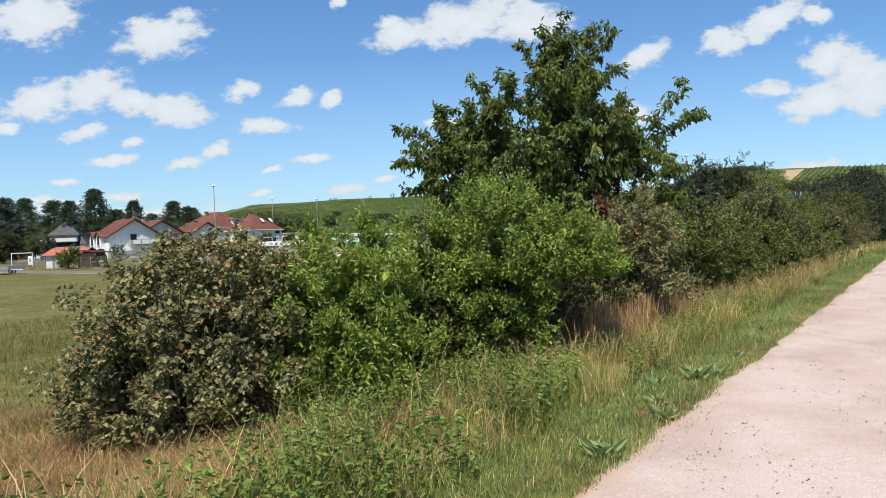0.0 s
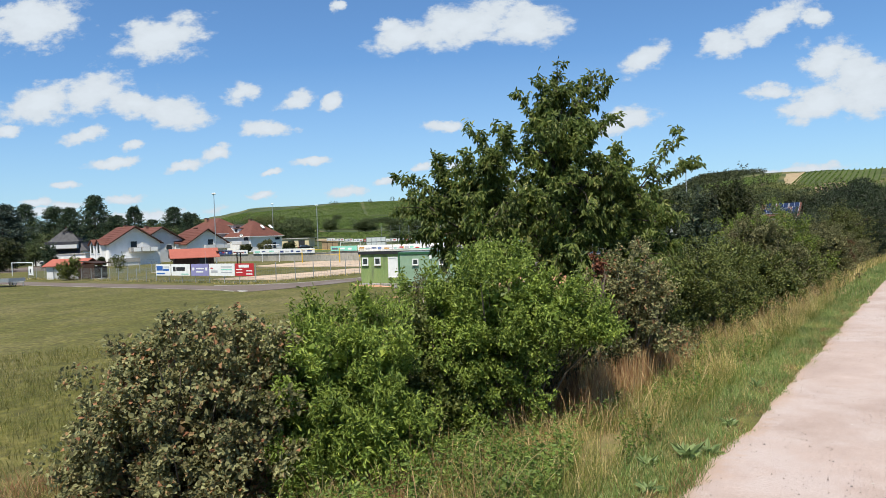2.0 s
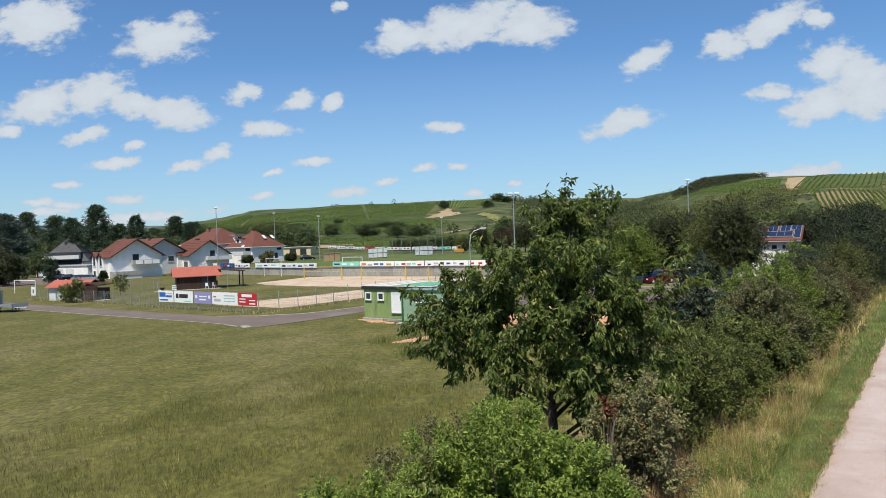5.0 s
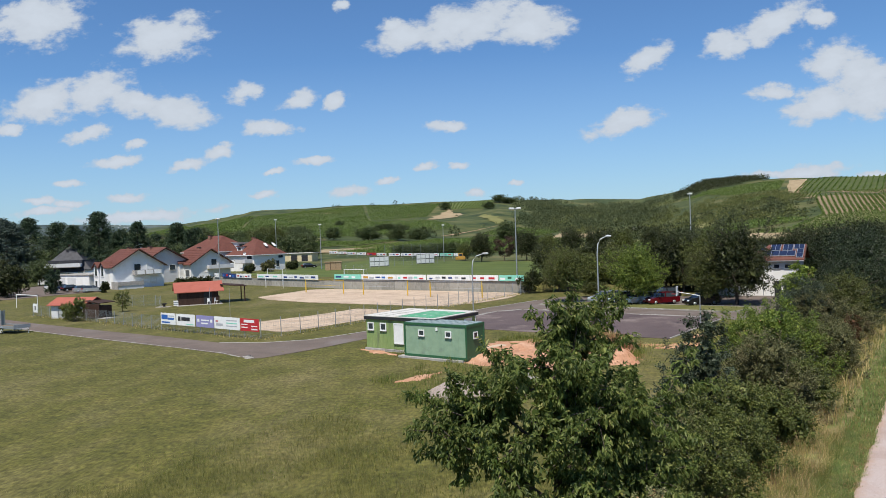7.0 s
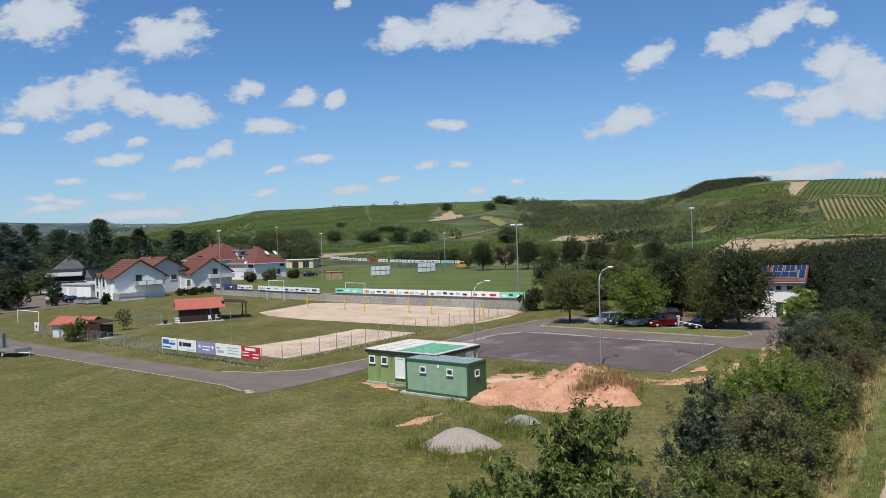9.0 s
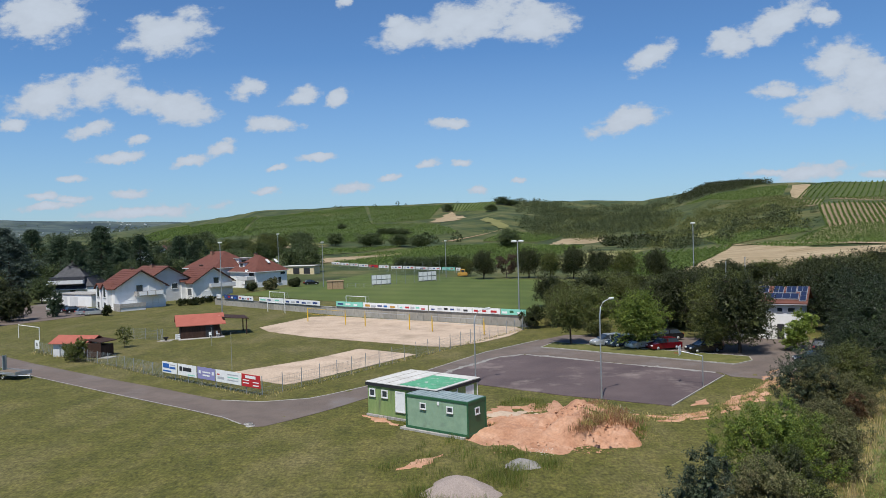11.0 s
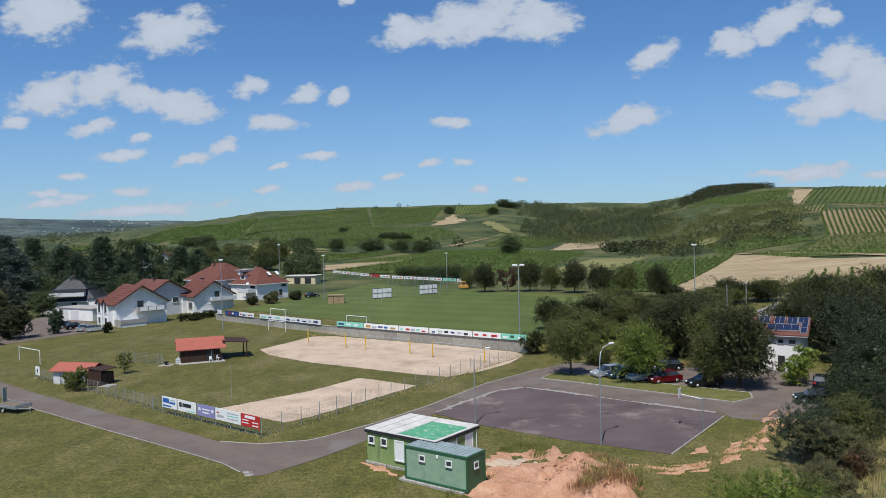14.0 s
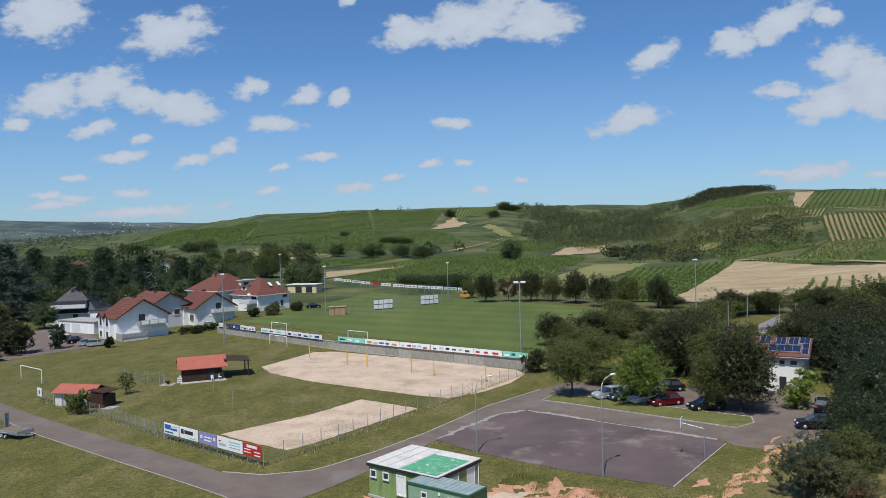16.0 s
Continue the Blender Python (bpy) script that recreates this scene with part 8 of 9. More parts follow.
shrub("fence_bush", ground_at(-51.2, 75.4), [(0, 0, 1.3, 1.5, 0.9, 1.3), (0.4, 0.1, 2.3, 1.1, 0.8, 0.9), (-2.4, 1.4, 1.6, 0.8, 0.5, 0.8), (-1.4, 0.8, 1.0, 0.8, 0.5, 0.8)], "hedge_leaf", "straggly climbing bush over the fence", 700, 9, 0.15, 0.08, 0.4, 0.1, 61, False, 20, 0.5)
shrub("wall_bush", ground_at(9.6, 94.6), [(0, 0, 1.6, 1.9, 1.6, 1.6), (1.0, 0, 2.4, 1.4, 1.2, 1.2)], "dark_leaf", "dark rounded bush at the end of the field wall", 520, 8, 0.22, 0.14, 0.45, 0.1, 62, False, 16, 0.5)
shrub("golden_bush", ground_at(39.2, 73.9), [(0, 0, 1.6, 1.9, 1.7, 1.7), (0.7, 0, 2.9, 1.6, 1.4, 1.5), (1.6, 0.4, 3.8, 1.2, 1.1, 1.3), (-0.7, -0.2, 1.9, 1.1, 1.0, 1.3)], "lime_leaf", "yellow-green bush beside the clubhouse door", 760, 8, 0.2, 0.12, 0.4, 0.1, 63, False, 16, 0.5)
shrub("garden_hedge", ground_at(-65.9, 142.0), [(i * 0.5, i * 0.7, 0.8, 0.8, 0.7, 0.95) for i in range(-6, 7)], "dark_leaf", "long clipped garden hedge before the houses", 900, 8, 0.2, 0.14, 0.3, 0.0, 64, False, 24, 0.3, "hedge")
for i, (x, y, r, h, m) in enumerate(((-53.5, 158, 2.0, 3.4, "olive_leaf"), (-58, 156, 1.4, 2.2, "dark_leaf"), (-49.5, 166, 1.8, 2.6, "dark_leaf"), (-77.0, 122.8, 0.8, 2.3, "dark_leaf"), (-88, 122.5, 1.5, 5.2, "needle"), (-101, 112, 2.2, 3.8, "lime_leaf"), (-96, 113, 2.0, 3.0, "olive_leaf"), (-92.8, 117, 3.2, 6.6, "dark_leaf"), (-99, 121, 3.4, 7.0, "dark_leaf"), (-106, 119, 3.0, 6.5, "dark_leaf"), (-110, 132, 4.0, 9.0, "dark_leaf"), (-118, 140, 4.2, 9.0, "mid_leaf"), (-66, 139.5, 1.2, 1.6, "dark_leaf"))):
    shrub("garden_bush", ground_at(x, y), [(0, 0, h * 0.45, r, r, h * 0.45), (0.2 * r, 0.1 * r, h * 0.7, r * 0.7, r * 0.7, h * 0.3), (-0.4 * r, 0, h * 0.4, r * 0.7, r * 0.7, h * 0.35)], m, "dense garden bush near the houses", int(220 + 90 * r * r), 8, 0.3, 0.2, 0.5, 0.05, 400 + i, False, 12, 0.4, "bush", "garden bushes")

firs = [conifer_mesh(18, 5.6, np.random.default_rng(80 + i), m, 30, 11, 7) for i, m in enumerate(("needle", "needle", "blue_needle"))]
def fir(at, k, h, w, label="tall dark conifer behind the houses"):
    ob = tree("conifer", ground_at(*at), firs[k], label, "conifer", "conifers", g.uniform(0, 360))
    ob.scale = (w * 1.4, w * 1.4, h / 18)
    return ob


for x, y, k, h, w in ((-115.3, 181.7, 0, 20.5, 1.05), (-111, 196, 1, 16.4, 0.85), (-95.8, 192.8, 0, 15, 0.9), (-85.7, 181, 1, 12.8, 0.6), (-134.4, 168, 2, 17.7, 1.5), (-157, 207, 0, 20.6, 1.1), (-133, 188, 1, 17.9, 1.2), (-112.4, 165.6, 0, 16, 0.85), (-110.9, 207.5, 1, 11.5, 0.8), (-122.7, 206.5, 0, 14, 0.8), (-189, 233, 2, 22, 1.5), (-106, 175.7, 1, 13.4, 0.8), (-148, 178, 2, 15, 1.4), (-100, 215, 0, 13, 0.9)):
    fir((x, y), k, h, w, "tall bluish cedar behind the houses" if k == 2 else "tall dark conifer behind the houses")
for x, y, k, h, w in ((-120, 190, 5, 11, 1.2), (-128, 205, 6, 12, 1.3), (-140, 198, 5, 12, 1.3), (-104, 200, 5, 10, 1.1), (-97, 205, 6, 9.5, 1.1), (-92, 186, 5, 8, 0.9), (-150, 195, 6, 12, 1.3), (-126, 172, 5, 9, 1.0), (-136, 156, 6, 9, 1.1), (-146, 165, 5, 11, 1.2), (-160, 185, 6, 12, 1.4), (-113, 152, 5, 6.5, 0.8), (-100, 170, 6, 9, 0.9), (-170, 200, 5, 12, 1.4), (-86, 196, 5, 8.5, 1.0), (-79, 205, 6, 8, 1.0)):
    broad_tree((x, y), k, h, "dark leafy tree among the village houses", "village trees", w, g.uniform(0, 360))
for i in range(60):
    x, y = g.uniform(-240, -75), g.uniform(200, 330)
    if y < 210 + 0.25 * (x + 240):
        continue
    broad_tree((x, y), 4 + int(g.integers(0, 3)), g.uniform(6, 10.5), "dark leafy tree among the village houses", "village trees", g.uniform(0.9, 1.3), g.uniform(0, 360))
for x, y, h, w in ((-60, 221, 9.5, 1.15), (-69, 229, 9, 1.15), (-139, 401, 6.5, 1.3), (-105, 364, 8.6, 2.0), (-85, 373, 8, 1.3), (-62.5, 371, 9, 2.0), (-45, 380, 8, 1.6), (-30.6, 373, 8, 1.8), (22.7, 350, 11.5, 1.6), (-114, 526, 5, 1.0), (-60, 465, 5.5, 1.6), (-52, 462, 5, 1.5), (-68, 468, 5, 1.4), (-26, 718, 9, 1.7), (42, 768, 10, 2.4), (54, 772, 8, 2.2), (25, 690, 8, 1.8), (-194, 430, 9, 1.3), (-205, 452, 8, 1.7), (-216, 458, 8, 1.7), (-225, 462, 8, 1.6), (-165, 401, 4.5, 0.8), (-115, 271, 6, 0.9), (-101, 252, 6, 0.9), (-300, 520, 11, 2.4), (-320, 540, 12, 2.6), (-12, 224, 5, 1.1), (-5, 226, 5, 1.2), (-19, 230, 4.5, 1.1), (-26, 233, 4.5, 1.0)):
    broad_tree((x, y), 5, h, "dark leafy tree behind the football pitch", "trees behind the pitch", w, g.uniform(0, 360))

# ---- fields and vineyards on the slopes ----
drape("stubble_field", [(119, 277), (143, 211), (88, 160), (52, 166)], "stubble", 0.35, "pale harvested grain field", "stubble field", 30, 30, 1.0)
drape("stubble_field", [(134, 234), (160, 218), (136, 192), (112, 199)], "stubble", 0.36, "pale end of the harvested grain field", "stubble field", 20, 20, 1.0)
drape("earth_track", [(118, 281), (122, 279), (160, 226), (157, 222)], "stubble", 0.5, "pale track along the grain field", "track", 30, 4, 0.3)
drape("meadow_strip", [(64, 320), (92, 318), (36, 208), (24, 236)], "meadow", 0.3, "dry yellowish meadow between vineyards", "meadow", 20, 20, 2)
drape("meadow_strip", [(-66, 256), (-72, 289), (-20, 374), (-22, 344)], "stubble", 0.35, "pale strip of dry field below the hill", "field", 30, 20, 1.5)
drape("meadow_strip", [(52, 397), (71, 463), (110, 488), (99, 440)], "stubble", 0.4, "pale strip of dry field on the slope", "field", 20, 20, 2)
drape("meadow_strip", [(-157, 402), (-112, 396), (-84, 374), (-149, 370)], "meadow", 0.4, "dry meadow strip below the hill", "meadow", 20, 20, 2)
drape("bare_knoll", [(-41, 605), (-24, 714), (-6, 650), (-10, 612)], "stubble", 0.5, "bare dry knoll on the hillside", "knoll", 16, 16, 5)
drape("bare_knoll", [(10, 582), (18, 600), (36, 512), (24, 502)], "meadow", 0.5, "bare dry knoll on the hillside", "knoll", 16, 16, 3)
drape("earth_track", [(-22, 414), (-12, 424), (27, 497), (22, 486)], "earth_track", 0.5, "reddish earth track on the slope", "track", 16, 8, 0.5)
drape("earth_track", [(259, 494), (318, 602), (330, 590), (265, 489)], "stubble", 0.8, "pale track down the vineyard hill", "track", 16, 8, 1)
drape("earth_track", [(190, 450), (204, 431), (227, 402), (224, 399)], "stubble", 0.7, "pale path across the scrub hillside", "track", 16, 4, 0.5)
drape("field_strip", [(-155, 329), (-94, 367), (-84, 370), (-136, 312)], "stubble", 0.4, "brown harvested strip below the hill", "field", 20, 20, 2)
drape("dry_slope", [(142, 402), (152, 362), (142, 338), (124, 344)], "meadow", 0.5, "dry grassy patch on the slope", "slope", 16, 16, 4)
VALLEY_VINES = (
    ([(36, 172), (76, 280), (119, 277), (53, 168)], 3.4, 0.55, "vine_floor", "dense green vineyard on the valley floor", 1.7, 2.2),
    ([(-60, 256), (22, 232), (70, 368), (-20, 342)], 4.2, 0.6, "vine_floor", "wide green vineyard behind the pitch", 1.7, 2.0),
    ([(9, 412), (32, 492), (79, 500), (45, 418)], 2.8, 0.7, "vine_floor", "bright green vineyard block on the slope", 1.5, 1.2),
    ([(86, 162), (112, 201), (140, 200), (118, 160)], 4.2, 0.4, "stubble", "young vineyard rows with bare alleys", 1.8, 2.4),
    ([(122, 268), (168, 250), (158, 231), (128, 246)], 2.2, 0.6, "vine_floor", "narrow green vineyard strip below the hill", 1.5, 1.2),
    ([(-132, 311), (-84, 299), (-44, 378), (-84, 337)], 2.8, 0.7, "vine_floor", "green vineyard strip below the hill", 1.5, 1.1),
    ([(-66, 300), (-20, 376), (60, 392), (70, 372)], 3.0, 0.7, "vine_floor", "green vineyard strip behind the dry field", 1.5, 1.0),
)
HILL_VINES = (
    ([(171, 293), (228, 400), (320, 436), (222, 288)], 4.4, 0.6, "vine_soil", "vineyard rows running up a pale slope", 1.7, 2.6),
    ([(140, 263), (170, 292), (222, 287), (166, 246)], 4.0, 0.5, "vine_young", "pale vineyard rows at the foot of the hill", 1.5, 2.0),
    ([(205, 455), (231, 491), (257, 496), (221, 430)], 3.0, 0.5, "vine_soil", "short vineyard rows under the hilltop", 1.5, 1.5),
    ([(218, 417), (255, 486), (272, 470), (229, 401)], 2.6, 0.5, "vine_young", "vineyard block high on the hill", 1.5, 1.5),
    ([(275, 470), (290, 478), (330, 462), (296, 440)], 3.6, 0.6, "vine_soil", "narrow vineyard block high on the hill", 1.5, 1.4),
    ([(265, 493), (327, 584), (390, 572), (315, 466)], 4.4, 0.9, "vine_hill", "green vineyard beside the hilltop track", 1.6, 1.3),
    ([(229, 648), (316, 606), (270, 528), (246, 572)], 3.6, 1.0, "vine_floor", "green vineyard below the hilltop track", 1.6, 1.1),
    ([(127, 331), (157, 306), (162, 289), (118, 284)], 2.6, 0.7, "vine_floor", "dark green vineyard under the scrub", 1.6, 1.1),
)
LONG_HILL_VINES = (
    ([(-190, 465), (-105, 392), (-40, 440), (-99, 592)], 3.6, 0.75, "vine_hill", "green vineyard on the lower slope", 1.6, 0.9),
    ([(-99, 592), (-42, 440), (-10, 470), (-42, 590)], 3.6, 0.75, "vine_hill", "green vineyard beside the earth track", 1.6, 0.9),
    ([(-204, 512), (-101, 606), (-150, 850), (-262, 745)], 4.4, 0.85, "vine_hill", "dark green vineyard on the long hill", 1.6, 0.9),
    ([(-99, 606), (-44, 652), (-36, 795), (-145, 850)], 4.4, 0.85, "vine_hill", "green vineyard under the ridge", 1.6, 0.9),
    ([(-228, 716), (-230, 840), (-150, 838), (-160, 724)], 6.0, 1.0, "vine_young", "pale striped vineyard below the ridge", 1.6, 1.2),
    ([(-324, 622), (-206, 515), (-270, 745), (-440, 940)], 5.4, 1.3, "vine_hill", "broad green vineyard on the long hill", 1.7, 0.8),
    ([(-462, 750), (-525, 1076), (-336, 740), (-346, 640)], 5.4, 1.5, "vine_hill", "distant green vineyard on the long hill", 1.8, 0.8),
    ([(-469, 664), (-529, 833), (-400, 650), (-362, 560)], 5.0, 1.4, "vine_floor", "pale green vineyard above the village", 1.7, 0.8),
    ([(-28, 720), (-30, 800), (40, 800), (20, 700)], 5.0, 1.1, "vine_floor", "green vineyard on the ridge", 1.6, 0.8),
)
# ---- the far side of the valley ----
gen = np.random.default_rng(55)
k = 44
fx, fy = gen.normal(-1500, 130, k), gen.normal(2330, 120, k)
fx[30:], fy[30:] = gen.uniform(-2100, -1500, 14), gen.uniform(2750, 3000, 14)
fc = np.stack([fx, fy, land(fx, fy)], 1)[:, None] + np.array([(x, y, z) for z in (0, 7) for x, y in ((-7, -5), (7, -5), (7, 5), (-7, 5))])[None] * gen.uniform(0.3, 0.6, (k, 1, 1))
ff = np.array([(4, 5, 6, 7), (0, 1, 5, 4), (1, 2, 6, 5), (2, 3, 7, 6), (3, 0, 4, 7)])
tagged(part("far_village", mesh_of("far_village", fc, [(np.arange(k)[:, None, None] * 8 + ff[None]).reshape(-1, 4)], M["wall_grey"], False, True), None), "distant white village houses on the far slope", "village", kind="stuff")
for i, (c, gap, leaf, floor, label, hgt, dens) in enumerate(VALLEY_VINES + HILL_VINES + LONG_HILL_VINES):
    drape("vineyard_floor", c, floor, 0.3, "grassy alleys of a vineyard" if floor in ("vine_floor", "vine_hill") else "bare earth alleys of a vineyard", "field", 26, 26)
    vine_rows("vineyard", c, gap, label, hgt, 0.6, 5, leaf, "vine_leaf", dens, 30 + i)


def far_trees(name, n, region, label, size, seed, material="scrub", cards=55):
    """Woods and scrub too far off to count: many small sprays of leaves."""
    gen = np.random.default_rng(seed)
    az, r = np.radians(gen.uniform(region[0], region[1], n)), gen.uniform(region[2], region[3], n)
    x, y = np.sin(az) * r, np.cos(az) * r
    deg = np.degrees(az)
    fade = np.clip(np.minimum(deg - region[0], region[1] - deg) / 3.0, 0, 1) * np.clip(np.minimum(r - region[2], region[3] - r) / 45, 0.15, 1)
    clump = (gen.uniform(size=n) < fade) & (waves(x, y, region[4], seed) + gen.normal(0, 0.25, n) > region[5])
    x, y = x[clump], y[clump]
    k = len(x)
    h = gen.uniform(size[0], size[1], k)
    d = unit(gen.normal(size=(k, cards, 3)))
    rad = gen.uniform(0.55, 1.05, (k, cards))[..., None]
    c = np.stack([x, y, land(x, y) + h * 0.5], 1)[:, None] + d * rad * np.stack([h * 0.52, h * 0.52, h * 0.52], 1)[:, None]
    D = d + gen.normal(0, 0.5, d.shape)
    s = np.repeat(h * 0.20, cards)
    v, f = leaf_arrays(c.reshape(-1, 3), D.reshape(-1, 3), s * 1.2, s * 0.9, gen, False, 0.2)
    ob = part(name, mesh_of(name, v, [f], M[material], False, True), None)
    return tagged(ob, label, "scrub", kind="stuff")


far_trees("hillside_scrub", 5200, (4, 19, 470, 900, 150, -0.35), "dense green scrub in the side valley", (2.4, 5.6), 1, "dark_scrub", 26)
far_trees("hillside_scrub", 2200, (6, 20, 430, 800, 90, 0.0), "lighter green scrub in the side valley", (2, 4.6), 11, "scrub", 26)
far_trees("hillside_scrub", 5200, (15, 29.5, 330, 600, 60, -0.1), "green scrub on the steep hillside", (1.2, 4.0), 2, "scrub", 30)
far_trees("hillside_scrub", 1900, (14, 30, 320, 480, 45, 0.15), "dark bushes on the steep hillside", (1.8, 5.0), 12, "dark_scrub", 34)
far_trees("ridge_wood", 2200, (18.6, 26.5, 700, 840, 200, -0.9), "dark wood along the hilltop", (2.6, 5.8), 3, "dark_leaf", 36)
far_trees("ridge_trees", 120, (-16, 36, 690, 960, 60, 0.45), "scattered trees along the ridge", (3, 6), 4, "dark_leaf", 50)
far_trees("valley_trees", 90, (-30, 6, 400, 430, 80, 0.5), "scattered trees at the foot of the hill", (4, 7), 5, "dark_scrub", 90)
far_trees("valley_trees", 420, (11.5, 19.5, 358, 425, 60, 0.0), "dark trees along the valley field edge", (3.5, 7), 6, "dark_leaf", 70)
far_trees("slope_scrub", 500, (-26, 4, 420, 820, 120, 0.5), "scattered scrub on the vineyard hill", (1.6, 3.6), 7, "scrub", 26)
far_trees("village_wood", 1100, (-50, -27, 270, 520, 120, -0.2), "dark village trees in the valley", (5, 9.5), 8, "dark_scrub", 50)
far_trees("valley_wood", 1800, (-52, -28, 600, 1900, 260, 0.2), "dark woods along the valley", (5, 10), 9, "dark_scrub", 22)
far_trees("far_range_wood", 2600, (-52, -24, 1900, 3100, 500, 0.1), "dark woods on the far range", (8, 16), 13, "dark_scrub", 10)

# ---- grass and weeds ----
def grass(name, n, region, heights, material, label, seed, width=0.008, lean=0.4, ear=0.0, clumps=1.6, level=-0.2, where=None):
    """Grass over a stretch beside the path: along from a0 to a1, sideways from s0 to s1."""
    gen = np.random.default_rng(seed)
    a, s = gen.uniform(region[0], region[1], n), gen.uniform(region[2], region[3], n)
    x, y = PATH_AT[0] + PATH_ALONG[0] * a + PATH_SIDE[0] * s, PATH_AT[1] + PATH_ALONG[1] * a + PATH_SIDE[1] * s
    c = waves(x, y, clumps, seed)
    keep = c + gen.normal(0, 0.25, n) > level
    if where is not None:
        keep &= where(x, y, a, s)
    x, y, c = x[keep], y[keep], c[keep]
    h = gen.uniform(*heights, len(x)) * (0.8 + 0.35 * c)
    P = np.stack([x, y, land(x, y) - 0.02], 1)
    v, q, t = blades(P, h, gen, width, lean, ear)
    ob = part(name, mesh_of(name, v, [q, t], M[material], False, True), None)
    return tagged(ob, label, "grass", kind="stuff")


fray = np.random.default_rng(19)
over_edge = lambda x, y, a, s: s < 0.06 + 0.13 * vnoise(x, y, 0.45, 4) + 0.09 * vnoise(x, y, 0.15, 5) + fray.normal(0, 0.05, len(x))
grass("verge_straw", 9000, (-3, 26, -1.35, 0.0), (0.06, 0.2), "grass_mixed", "dry blades among the verge grass", 16, 0.0035, 0.7)
grass("verge_grass", 80000, (-3, 26, -1.25, 0.25), (0.04, 0.17), "verge_green", "short green verge grass beside the gravel path", 1, 0.0040, 0.8, level=-1.2, where=over_edge)
grass("verge_grass", 15000, (26, 75, -1.6, 0.05), (0.08, 0.25), "verge_green", "short green verge grass beside the gravel path", 2, 0.012, 0.5, level=-1.2)
grass("verge_edge", 30000, (-3, 26, -0.45, 0.3), (0.03, 0.12), "grass_rust", "dry trampled grass at the path's edge", 3, 0.003, 1.2, clumps=0.9, level=-0.1, where=over_edge)
grass("tall_grass", 62000, (-6, 26, -4.4, -1.0), (0.2, 0.65), "grass_mixed", "tall half-dry grass on the bank", 4, 0.0026, 0.8, 0.3)
grass("bank_greens", 42000, (-4, 24, -4.2, -0.9), (0.15, 0.5), "grass_green", "green grass growing through the dry grass", 18, 0.0032, 0.9, 0.0, 2.6, -0.1)
grass("seed_grass", 6000, (-6, 34, -4.0, -1.2), (0.5, 1.0), "grass_straw", "tall straw-coloured seed grass on the bank", 5, 0.0026, 0.7, 1.6)
grass("tall_grass", 9000, (26, 70, -4.2, -1.3), (0.4, 0.8), "grass_mixed", "tall half-dry grass on the bank", 6, 0.010, 0.5, 0.4)
grass("bank_grass", 50000, (-9, 6, -9.5, -2.2), (0.12, 0.42), "grass_rust", "thick tangled grass before the shrubs", 7, 0.0026, 1.2, 0.3)
grass("straw_grass", 26000, (-7, 3.5, -7.6, -2.4), (0.15, 0.45), "grass_mixed", "flattened straw-dry grass before the grey shrub", 8, 0.0024, 1.8, 0.2, 2.2, -0.1)
grass("withered_grass", 60000, (-8, 4.5, -7.4, -2.2), (0.12, 0.5), "grass_rust", "brown withered grass tangle before the shrubs", 15, 0.0024, 1.6, 0.2, 1.7, -0.45)
heap_at = (-2.85, 6.35)
grass("straw_heap", 30000, (-6, 3, -6, -2), (0.10, 0.34), "grass_straw", "flattened pale straw heap before the grey shrub", 20, 0.0026, 3.2, 0.0, 1.3, -1.0, where=lambda x, y, a, s: ((x - heap_at[0]) / 1.5) ** 2 + ((y - heap_at[1]) / 0.6) ** 2 < 1 + 0.4 * vnoise(x, y, 0.5, 8))
grass("dry_stalks", 4200, (5.2, 9.6, -3.5, -2.2), (0.7, 1.25), "grass_straw", "upright rusty dry stalks at the shrub's foot", 9, 0.0035, 0.22, 0.6, 1.2, -0.4)
grass("dry_stalks", 5500, (4.6, 11, -4.2, -2.2), (0.6, 1.25), "grass_rust", "upright rusty dry stalks at the shrub's foot", 17, 0.004, 0.22, 0.6, 1.2, -0.4)
grass("meadow_grass", 70000, (-12, 16, -24, -6.5), (0.12, 0.36), "meadow_blade", "unmown half-dry meadow grass", 10, 0.0038, 0.9, 0.3, 5.0, -0.35)
grass("meadow_greens", 50000, (-14, 16, -22, -6.0), (0.10, 0.30), "meadow_blade", "green grass in the unmown meadow", 21, 0.0036, 0.9, 0.0, 3.4, -0.2)
grass("meadow_grass", 26000, (-26, 2, -34, -14), (0.10, 0.26), "meadow_blade", "unmown half-dry meadow grass", 12, 0.006, 0.7, 0.3, 6.0, -0.25)
grass("field_grass", 30000, (6, 40, -26, -7), (0.05, 0.14), "grass_green", "short lawn grass behind the hedge", 13, 0.010, 0.7, 0, 4.0, -0.1)
grass("heap_weeds", 3500, (22, 30, -27, -19.5), (0.25, 0.6), "grass_green", "green weeds round the gravel heaps", 14, 0.012, 0.5, 0.0, 2.5, 0.15)


